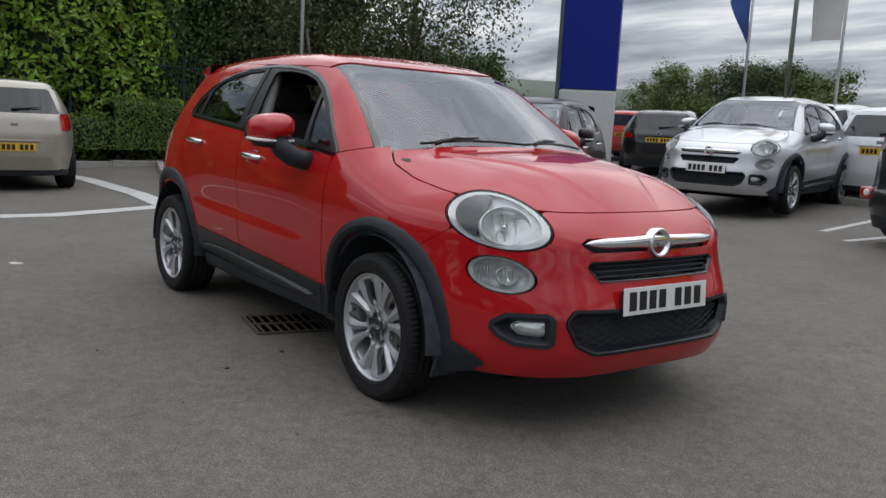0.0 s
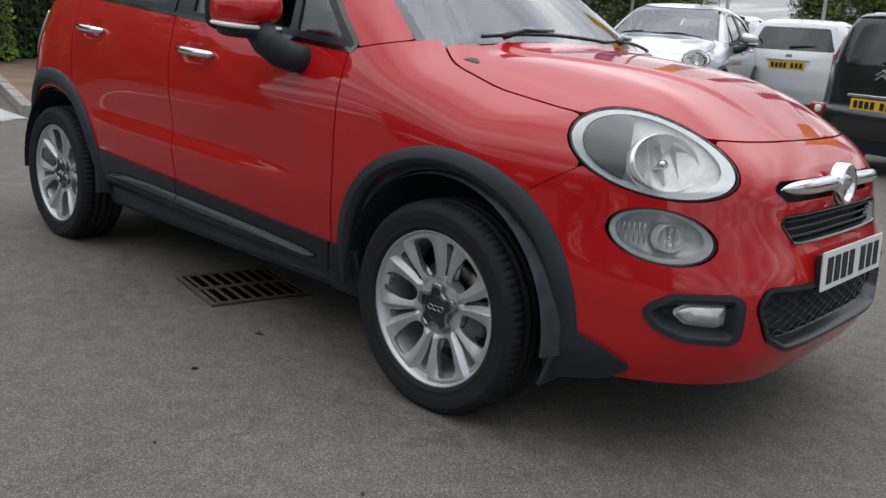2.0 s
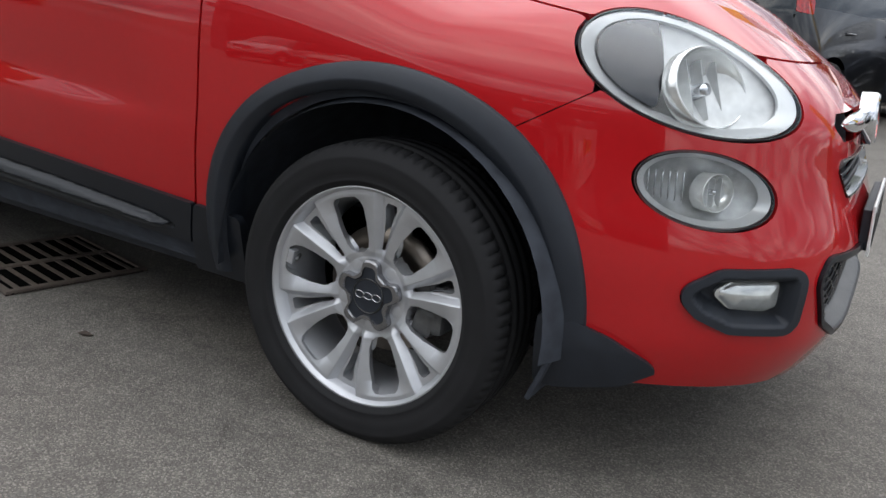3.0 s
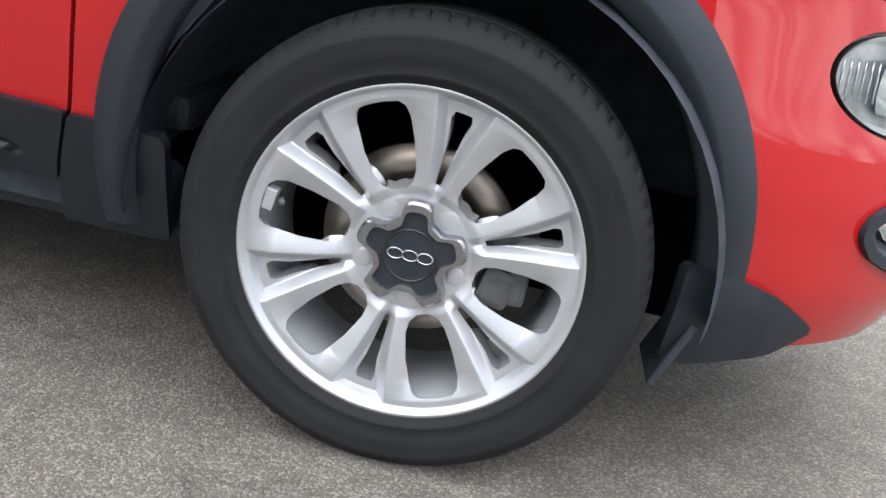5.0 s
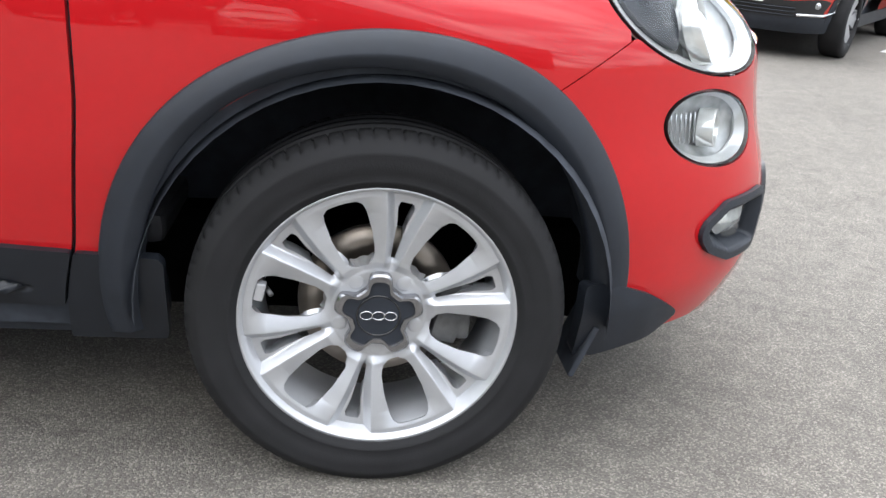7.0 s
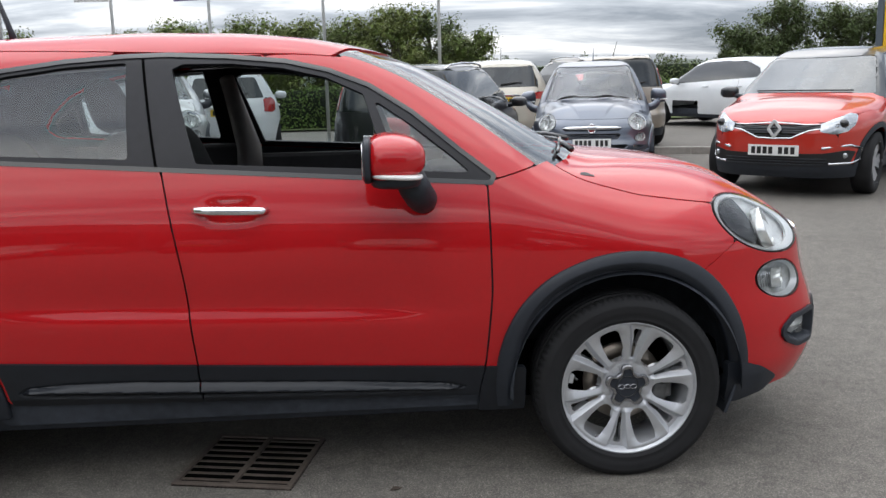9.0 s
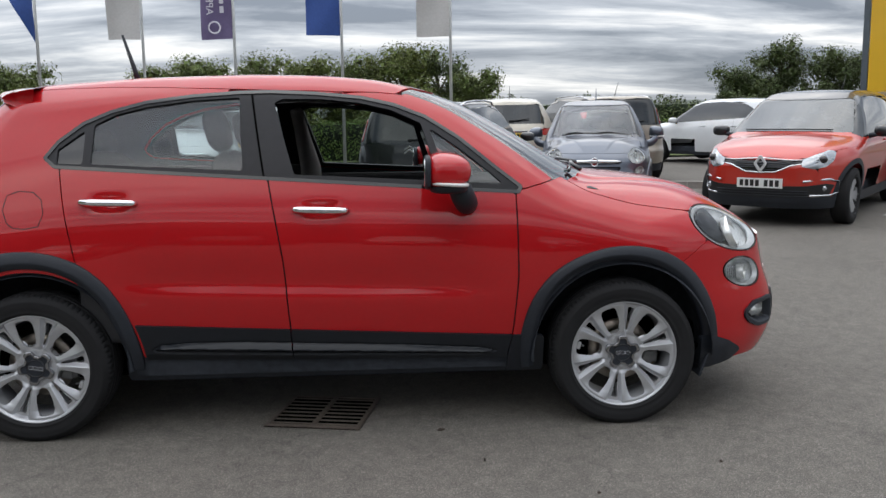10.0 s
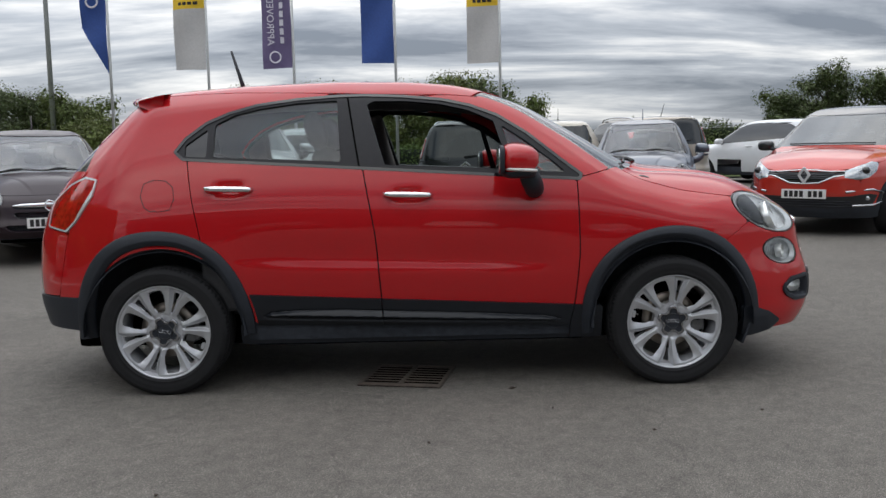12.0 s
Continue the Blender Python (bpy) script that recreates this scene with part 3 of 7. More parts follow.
def hero_car():
    car = thing("red_car", "glossy red compact crossover with black plastic cladding parked on asphalt", "car")
    H = HERO
    Y, Z, C = H.rays("y"), H.rays("z"), H.rays("c")
    mx = np.maximum

    def side(name, reg, material, ar, br, off=0.0, step=0.016, lip=0.014, label="", both=True):
        k = H.rays("y", off)
        got = sheet(name, k, reg, ar, br, int((ar[1] - ar[0]) / step) + 2, int((br[1] - br[0]) / step) + 2, lip, mirror=True)
        return [link(name, me, material, car, label) for me in (got if both else got[:1])]

    dlo = lambda p: sd_poly(p[:, 0], p[:, 2], DLO)
    # doors
    fd = lambda p, a, b: mx.reduce([mid_x(p[:, 2]) - p[:, 0], p[:, 0] - fro_x(p[:, 2]), p[:, 2] - belt_z(p[:, 0]), 0.36 - p[:, 2]]) + GAP
    rd = lambda p, a, b: mx.reduce([rea_x(p[:, 2]) - p[:, 0], p[:, 0] - mid_x(p[:, 2]), p[:, 2] - belt_z(p[:, 0]), 0.36 - p[:, 2], 0.455 - np.hypot(p[:, 0] + AXLE, p[:, 2] - 0.335)]) + GAP
    side("front_door", fd, RED, (-0.4, 0.9), (0.28, 1.16))
    side("rear_door", rd, RED, (-1.25, -0.1), (0.28, 1.26))
    # wing
    wing = lambda p, a, b: mx.reduce([fro_x(p[:, 2]) - p[:, 0], p[:, 2] - hood_z(p[:, 0]), 0.43 - arch(p, 0, AXLE), p[:, 0] - 1.76, -sd_seam(p) - 0.0018, 0.30 - p[:, 2], -lampsd(p, HEAD, 1.02), np.where(p[:, 0] < 1.04, p[:, 2] - (belt_z(p[:, 0]) + 0.30 * (p[:, 0] - 0.8)), -1)]) + GAP
    side("front_wing", wing, RED, (0.72, 1.8), (0.28, 1.2))
    # rails, pillars and rear quarter in one pressing
    roof_y = lambda x: 0.585 - 0.05 * (x + 0.2) ** 2
    ws_y = lambda z: 0.70 - 0.37 * (z - 1.12)

    def quarter(p, a, b):
        ay = -p[:, 1]
        door = mx.reduce([rea_x(p[:, 2]) - p[:, 0], p[:, 2] - belt_z(p[:, 0]), p[:, 0] - 3])
        top = np.where(p[:, 0] > 0.33, ws_y(p[:, 2]) - ay, roof_y(p[:, 0]) - ay)
        return mx.reduce([-dlo(p), -door, top, 0.42 - arch(p, 0, -AXLE), 0.42 - p[:, 2], -(p[:, 0] + 1.72 + 0.25 * (1.1 - p[:, 2])), p[:, 0] - 1.12 + 0.6 * (p[:, 2] - 1.1), np.where(p[:, 0] > 0.8, belt_z(p[:, 0]) + 0.30 * (p[:, 0] - 0.8) - p[:, 2], -1)]) + GAP * 0.6

    side("side_frame", quarter, RED, (-2.0, 1.15), (0.4, 1.62), lip=0.01)
    # bonnet, roof, screen
    bon = lambda p, a, b: mx.reduce([hood_z(p[:, 0]) - p[:, 2], 1.245 - 0.42 * p[:, 1] ** 2 - p[:, 0], np.abs(p[:, 1]) - 0.80, -lampsd(p, HEAD, 1.03)]) + 0.0006
    def crease(p):
        edge = 0.13 + 0.36 * np.clip((2.02 - p[:, 0]) / 0.8, 0, 1)
        q = np.clip((edge - np.abs(p[:, 1])) / 0.045 + 0.5, 0, 1)
        return 0.009 * q * q * (3 - 2 * q) * np.clip((2.0 - p[:, 0]) / 0.18, 0, 1)

    link("bonnet", sheet("bonnet", H.rays("z", crease), bon, (0.95, 2.06), (-0.84, 0.84), 120, 230, 0.016)[0], RED, car)
    rf = lambda p, a, b: mx.reduce([np.abs(p[:, 1]) - roof_y(p[:, 0]), p[:, 0] - (0.50 - 0.62 * p[:, 1] ** 2), -1.52 - p[:, 0], np.where(p[:, 0] > 0.3, np.abs(p[:, 1]) - ws_y(p[:, 2]), -1)]) + GAP * 0.6
    link("roof", sheet("roof", Z, rf, (-1.6, 0.56), (-0.64, 0.64), 120, 70, 0.012)[0], RED, car)
    ws = lambda p, a, b: mx.reduce([(0.50 - 0.62 * p[:, 1] ** 2) - p[:, 0], p[:, 0] - (1.255 - 0.42 * p[:, 1] ** 2), np.abs(p[:, 1]) - ws_y(p[:, 2])]) + 0.004
    w = link("windscreen", sheet("windscreen", H.rays("z", -0.006), ws, (0.2, 1.28), (-0.74, 0.74), 70, 90)[0], SCREEN, car, "tinted windscreen reflecting the sky")
    w.visible_shadow = False
    band = lambda p, a, b: mx(ws(p, a, b), -(ws(p, a, b) + 0.022))
    link("screen_seal", sheet("screen_seal", H.rays("z", -0.0055), band, (0.2, 1.28), (-0.74, 0.74), 110, 150)[0], GLOSSBLACK, car)
    # front bumper
    cut = lambda p: mx.reduce([-lampsd(p, HEAD, 1.02), -lampsd(p, INDI, 1.03), -fog_sd(p), -grille_low(p), -grille_up(p), -bar_slot(p)])

    def bump(p, a, b):
        return mx.reduce([p[:, 2] - hood_z(p[:, 0]), sd_seam(p) - 0.0018, cut(p), 0.425 - arch(p, 0, AXLE), 0.262 - p[:, 2]]) + GAP

    link("front_bumper", sheet("front_bumper", C, bump, (-1.25, 1.25), (0.245, 0.97), 190, 64, 0.022)[0], RED, car)
    # dark inside shell behind the gaps
    holes = lambda p: mx.reduce([-dlo(p) + 0.01, 0.415 - arches(p, 0)])
    side("inner_shell", lambda p, a, b: mx.reduce([holes(p), 0.27 - p[:, 2], p[:, 2] - 1.56, -p[:, 0] - 1.7, p[:, 0] - 1.62, np.where(p[:, 0] > 0.3, p[:, 2] - hood_z(np.maximum(p[:, 0], 1.0)) , -1)]), LINER, (-1.75, 1.7), (0.25, 1.58), -0.016, 0.03, 0.0)
    link("inner_nose", sheet("inner_nose", H.rays("c", -0.05), lambda p, a, b: mx.reduce([0.24 - p[:, 2], p[:, 2] - 0.95, 0.45 - arch(p, 0, AXLE), -lampsd(p, HEAD, 1.05), -lampsd(p, INDI, 1.05)]), (-1.25, 1.25), (0.22, 0.97), 80, 26)[0], LINER, car)
    # black window surround with its openings, and the glass
    g_rear = [(-1.02, 1.205), (-1.02, 1.372), (-0.93, 1.418), (-0.80, 1.45), (-0.6, 1.477), (-0.405, 1.488), (-0.375, 1.17)]
    g_tip = [(-1.165, 1.212), (-1.165, 1.268), (-1.055, 1.35), (-1.055, 1.205)]
    g_open = [(-0.250, 1.462), (-0.215, 1.480), (-0.05, 1.478), (0.12, 1.46), (0.27, 1.425), (0.40, 1.365), (0.475, 1.115), (-0.155, 1.15)]
    g_vent = [(0.435, 1.345), (0.56, 1.258), (0.70, 1.145), (0.755, 1.095), (0.515, 1.112)]
    openings = lambda p: np.minimum.reduce([sd_poly(p[:, 0], p[:, 2], q) for q in (g_rear, g_tip, g_open, g_vent)])
    side("window_frame", lambda p, a, b: mx(dlo(p) + 0.001, -openings(p)), PILLAR, (-1.25, 0.9), (1.03, 1.54), -0.003, 0.011, 0.012, "black window surround")
    post = lambda p: p[:, 0] - (-0.2815 - 0.186 * (p[:, 2] - 1.132))
    side("door_frame_gap", lambda p, a, b: mx.reduce([np.abs(post(p)) - 0.0045, dlo(p) + 0.006]), GAPSHADE, (-0.38, -0.26), (1.08, 1.53), -0.0012, 0.004, 0.0)
    for nm, q in (("rear_window", g_rear), ("quarter_glass", g_tip), ("vent_glass", g_vent)):
        for ob in side(nm, lambda p, a, b: sd_poly(p[:, 0], p[:, 2], q) - 0.004, GLASS if nm != "quarter_glass" else GLOSSBLACK, (min(v[0] for v in q) - 0.03, max(v[0] for v in q) + 0.03), (min(v[1] for v in q) - 0.03, max(v[1] for v in q) + 0.03), -0.011, 0.016, 0.0):
            ob.visible_shadow = False
    got = sheet("passenger_window", H.rays("y", -0.011), lambda p, a, b: sd_poly(p[:, 0], p[:, 2], g_open) - 0.004, (-0.3, 0.5), (1.05, 1.5), 50, 30, mirror=True)
    ob = link("passenger_window", got[1], GLASS, car)
    ob.visible_shadow = False
    seal = lambda p, a, b: np.abs(dlo(p)) - 0.0075
    side("window_seal", seal, GLOSSBLACK, (-1.25, 0.9), (1.03, 1.54), 0.0015, 0.009, 0.004)
    # sill cladding
    def sill_off(p):
        x, z = p[:, 0], p[:, 2]
        pill = sd_poly(x, z, [(-0.778, 0.406), (-0.745, 0.423), (-0.62, 0.432), (-0.4, 0.432), (0.308, 0.400), (0.64, 0.378), (0.713, 0.362), (0.64, 0.350), (0.307, 0.357), (-0.4, 0.378), (-0.70, 0.390), (-0.76, 0.396)])
        mid = 0.405 - 0.0375 * (x + 0.4)
        down = np.clip((mid + 0.027 - z) / 0.046, 0, 1)
        bar = np.where(down < 0.62, 0.024 * down / 0.62, 0.024 * (1 - down) / 0.38 - 0.004)
        groove = 0.007 * np.clip(1 - np.abs(pill) / 0.0045, 0, 1)
        low = np.clip((mid - 0.036 - z) / 0.05, 0, 1)
        return 0.012 + bar * np.clip(-pill / 0.007, 0, 1) - groove - 0.022 * low

    for nm, reg in (("front_sill_cladding", lambda p: mx(mid_x(p[:, 2]) + 0.001 - p[:, 0], p[:, 0] - fro_x(p[:, 2]))), ("rear_sill_cladding", lambda p: mx(p[:, 0] - mid_x(p[:, 2]) + 0.001, 0.47 - np.hypot(p[:, 0] + AXLE, p[:, 2] - 0.335)))):
        side(nm, lambda p, a, b, reg=reg: mx.reduce([reg(p), p[:, 2] - clad_z(p[:, 0]), 0.338 - 0.018 * (p[:, 0] + 0.1) - p[:, 2], p[:, 0] - 0.95, -p[:, 0] - 1.0]) + GAP * 0.7, SILLCLAD, (-1.05, 1.0), (0.28, 0.55), sill_off, 0.0042, 0.02)
    side("sill", lambda p, a, b: mx.reduce([p[:, 2] - 0.35, 0.245 - p[:, 2], np.abs(p[:, 0]) - 0.915]), CLAD, (-1.0, 1.0), (0.22, 0.37), -0.03, 0.02, 0.05)
    side("wing_foot_cladding", lambda p, a, b: mx.reduce([fro_x(p[:, 2]) - p[:, 0], p[:, 2] - clad_z(p[:, 0]), p[:, 0] - 0.93, 0.255 - p[:, 2]]) + GAP * 0.7, SILLCLAD, (0.7, 1.0), (0.24, 0.46), 0.010, 0.012, 0.02)
    # wheel arch flares
    flares = (
        (AXLE, 2, 188, [(-10, 0.457), (12, 0.461), (27, 0.470), (45, 0.483), (60, 0.490), (90, 0.485), (112, 0.485), (130, 0.493), (147, 0.486), (168, 0.468), (190, 0.459)], [(-10, 0.385), (10, 0.387), (29, 0.393), (45, 0.404), (57, 0.412), (75, 0.422), (108, 0.431), (124, 0.436), (137, 0.430), (150, 0.417), (166, 0.401), (190, 0.400)]),
        (-AXLE, -3, 186, [(-10, 0.455), (22, 0.459), (47, 0.487), (62, 0.503), (90, 0.510), (115, 0.522), (127, 0.518), (138, 0.508), (150, 0.492), (190, 0.468)], [(-10, 0.392), (21, 0.387), (38, 0.405), (56, 0.426), (71, 0.435), (100, 0.438), (120, 0.438), (135, 0.418), (150, 0.393), (176, 0.372), (190, 0.370)]),
    )
    prof = [(0.0, -0.004), (0.02, 0.008), (0.06, 0.0115), (0.30, 0.0165), (0.58, 0.0235), (0.64, 0.0235), (0.70, 0.0215), (0.94, 0.0125), (0.99, 0.008), (1.0, 0.0), (0.985, -0.025), (0.96, -0.05)]
    for cx, a0, a1, outer, inner in flares:
        na = 84
        deg = np.linspace(a0, a1, na)
        ang = np.radians(deg)
        ro, ri = table(outer, 6.0, -60, 240)(deg), table(inner, 6.0, -60, 240)(deg)
        V = np.zeros((na, len(prof), 3))
        for k, (q, o) in enumerate(prof):
            r = ro + (ri - ro) * q
            px, pz = cx + r * np.cos(ang), 0.335 + r * np.sin(ang)
            rb = np.maximum(r, 0.445)
            p, n, ok = Y(np.clip(cx + rb * np.cos(ang), -2.0, 1.86), 0.335 + rb * np.sin(ang))
            V[:, k, 0], V[:, k, 2] = px, pz
            V[:, k, 1] = p[:, 1] - o
        m = len(prof)
        vv = V.reshape(-1, 3)
        ff = [(i * m + k, (i + 1) * m + k, (i + 1) * m + k + 1, i * m + k + 1) for i in range(na - 1) for k in range(m - 1)]
        link("wheel_arch_flare", mesh_of("wheel_arch_flare", vv, ff), CLAD, car, "black plastic wheel arch flare")
        link("wheel_arch_flare", mesh_of("wheel_arch_flare", vv * np.array([1, -1, 1]), [f[::-1] for f in ff]), CLAD, car, "black plastic wheel arch flare")
        # inner wheel house
        a2 = np.radians(np.linspace(-4, 184, 30))
        for s in (-1, 1):
            hv, hf = [], []
            for a in a2:
                for r, yy in ((0.404, 0.862), (0.425, 0.80), (0.435, 0.45), (0.20, 0.43)):
                    hv.append((cx + r * math.cos(a), s * yy, 0.335 + r * math.sin(a)))
            hf = [(i * 4 + k, (i + 1) * 4 + k, (i + 1) * 4 + k + 1, i * 4 + k + 1) for i in range(29) for k in range(3)]
            link("wheel_house", mesh_of("wheel_house", hv, hf), LINER, car)
    # lower corner of the front bumper, black
    cor = lambda p, a, b: sd_poly(p[:, 0], p[:, 2], [(1.655, 0.395), (1.715, 0.392), (1.80, 0.362), (1.865, 0.318), (1.88, 0.30), (1.82, 0.262), (1.70, 0.236), (1.655, 0.24)])
    side("bumper_corner", cor, CLAD, (1.62, 1.92), (0.22, 0.42), lambda p: 0.012 + 0.010 * np.clip((0.40 - p[:, 2]) / 0.06, 0, 1) * np.clip((1.87 - p[:, 0]) / 0.08, 0, 1), 0.01, 0.03, "black plastic bumper corner")
    # rear bumper black lower part and rear pieces
    rc = H.rays("c", 0.0, -1.2)
    rcl = H.rays("c", 0.01, -1.2)
    rear_lo = lambda p, a, b: mx.reduce([p[:, 2] - (0.51 + 0.03 * (p[:, 0] + 1.7)), 0.34 - 0.35 * np.maximum(-1.62 - p[:, 0], 0) - p[:, 2] + 0.0, 0.43 - arch(p, 0, -AXLE), 0.33 - p[:, 2], p[:, 0] + 1.6]) + GAP
    link("rear_bumper", sheet("rear_bumper", rcl, rear_lo, (math.pi - 1.2, math.pi + 1.2), (0.30, 0.56), 110, 24, 0.03)[0], CLAD, car, "black lower rear bumper")
    tl = lambda p: sd_poly(p[:, 0] + 0.0, p[:, 2], [(-1.70, 1.125), (-1.615, 1.11), (-1.64, 1.02), (-1.73, 0.895), (-1.80, 0.835), (-1.95, 0.86), (-1.93, 1.0), (-1.80, 1.09)])
    seamr = lambda p: p[:, 0] + 1.72 + 0.25 * (1.1 - p[:, 2])
    rear_up = lambda p, a, b: mx.reduce([seamr(p), (0.51 + 0.03 * (p[:, 0] + 1.7)) - p[:, 2], p[:, 2] - 1.55, 0.42 - arch(p, 0, -AXLE), -np.where(np.abs(p[:, 1]) > 0.45, tl(p), 1.0), -mx.reduce([1.15 - p[:, 2], p[:, 2] - 1.47, np.abs(p[:, 1]) - 0.80 + 0.25 * (p[:, 2] - 1.15)])]) + GAP * 0.7
    link("rear_panel", sheet("rear_panel", rc, rear_up, (math.pi - 1.2, math.pi + 1.2), (0.44, 1.56), 110, 64, 0.015)[0], RED, car)
    tg = lambda p, a, b: mx.reduce([1.145 - p[:, 2], p[:, 2] - 1.475, np.abs(p[:, 1]) - 0.805 + 0.25 * (p[:, 2] - 1.15), seamr(p) + 0.002])
    ob = link("tailgate_glass", sheet("tailgate_glass", H.rays("c", -0.004, -1.2), tg, (math.pi - 1.2, math.pi + 1.2), (1.1, 1.5), 90, 34)[0], GLOSSBLACK, car)
    for s in (-1, 1):
        for nm, reg, material, off in (("tail_lamp", lambda p, a, b: mx(tl(p) + 0.012, p[:, 0] + 1.603 + 0.66 * (1.12 - p[:, 2])), LAMPRED, 0.006), ("tail_lamp_bezel", lambda p, a, b: mx(tl(p) + 0.004, -(p[:, 0] + 1.603 + 0.66 * (1.12 - p[:, 2])) + 0.002), LAMPCHROME, 0.009), ("tail_lamp_edge", lambda p, a, b: mx(tl(p) + 0.004, -tl(p) - 0.013), LAMPCHROME, 0.008)):
            lim = (math.pi - 1.2, math.pi) if s > 0 else (math.pi, math.pi + 1.2)
            got = sheet(nm, H.rays("c", off, -1.2), reg, lim, (0.8, 1.15), 110, 60, 0.02)
            if got:
                link(nm, got[0], material, car, "red tail lamp with silver edge" if nm == "tail_lamp" else "silver lamp bezel")
    # spoiler
    v, f = [], []
    ny = 25
    for i in range(ny):
        y = -0.60 + 1.2 * i / (ny - 1)
        q = 1 - (abs(y) / 0.60) ** 2.4
        xt = -1.44 - 0.16 * q
        for x, z in ((-1.30, 1.572), (min(-1.36, xt + 0.10), 1.562), (xt + 0.02, 1.548), (xt, 1.535), (xt + 0.008, 1.512), (xt + 0.10, 1.475), (-1.32, 1.46)):
            v.append((x, y, z - 0.10 * y * y))
    for i in range(ny - 1):
        for k in range(6):
            f.append((i * 7 + k, i * 7 + k + 1, (i + 1) * 7 + k + 1, (i + 1) * 7 + k))
    f += [tuple(range(7)), tuple((ny - 1) * 7 + k for k in range(7))[::-1]]
    link("roof_spoiler", mesh_of("roof_spoiler", v, f), RED, car)
    # aerial
    v, f = tube([(-1.02, 0, 1.60), (-1.03, 0, 1.645), (-1.085, 0, 1.83)], [0.018, 0.012, 0.0065], 10)
    link("aerial", mesh_of("aerial", v, f), CLAD, car, "short black roof aerial")
    return car


RED_CAR = hero_car()


def sup(cx, cy, cz, a, b, c, e1=0.6, e2=0.6, nu=24, nv=14):
    """A rounded box: a superellipsoid's verts and faces."""
    pw = lambda t, e: math.copysign(abs(t) ** e, t)
    v, f = [], []
    for j in range(nv + 1):
        la = -math.pi / 2 + math.pi * j / nv
        for i in range(nu):
            lo = 2 * math.pi * i / nu
            v.append((cx + a * pw(math.cos(la), e1) * pw(math.cos(lo), e2), cy + b * pw(math.cos(la), e1) * pw(math.sin(lo), e2), cz + c * pw(math.sin(la), e1)))
    for j in range(nv):
        for i in range(nu):
            k = (i + 1) % nu
            f.append((j * nu + i, j * nu + k, (j + 1) * nu + k, (j + 1) * nu + i))
    return v, f


def blob(name, args, material, parent, label="", m=None, warp=None):
    v, f = sup(*args)
    if warp:
        v = [warp(Vector(p)) for p in v]
    return link(name, mesh_of(name, v, f), material, parent, label, m)


# ---- wheels ----
def tyre_mesh(R=0.328, half=0.108, bead=0.237, blocks=84):
    """A road tyre about the y axis with rounded walls, rim rings, circumferential grooves and shoulder cuts."""
    k = R - bead
    wall = [(bead - 0.004, 0.092), (bead + 0.003, 0.099), (bead + 0.10 * k, 0.103), (bead + 0.13 * k, 0.1065), (bead + 0.17 * k, 0.1065), (bead + 0.19 * k, 0.1055), (bead + 0.32 * k, 0.1100), (bead + 0.5 * k, 0.1115), (bead + 0.62 * k, 0.1105), (bead + 0.66 * k, 0.1112), (bead + 0.70 * k, 0.1095), (bead + 0.80 * k, 0.1035), (bead + 0.88 * k, 0.0965), (bead + 0.93 * k, 0.090)]
    tread = [(R - 0.004, 0.083), (R - 0.002, 0.072), (R - 0.001, 0.056), (R - 0.009, 0.054), (R - 0.009, 0.046), (R, 0.044), (R, 0.024), (R - 0.009, 0.022), (R - 0.009, 0.014), (R, 0.012)]
    prof = [(r, h * half / 0.108) for r, h in wall + tread]
    prof = prof + [(r, -h) for r, h in prof[::-1]]
    n, seg = len(prof), blocks * 4
    nw, nt = len(wall), len(wall) + len(tread)
    v, f = [], []
    for i in range(seg):
        a = 2 * math.pi * (i // 4 + (0.0, 0.11, 0.22, 0.61)[i % 4]) / blocks
        for q, (r, h) in enumerate(prof):
            qq = min(q, n - 1 - q)
            if i % 4 == 1 and nw - 1 <= qq <= nw + 2:
                r -= 0.006
            tw = a + (0.012 if h > 0 else -0.012) * (1 - abs(h) / 0.08) if abs(h) < 0.08 else a
            v.append((r * math.cos(tw), -h, r * math.sin(tw)))
    for i in range(seg):
        j = (i + 1) % seg
        for q in range(n - 1):
            f.append((i * n + q, j * n + q, j * n + q + 1, i * n + q + 1))
    return mesh_of("tyre", v, f)


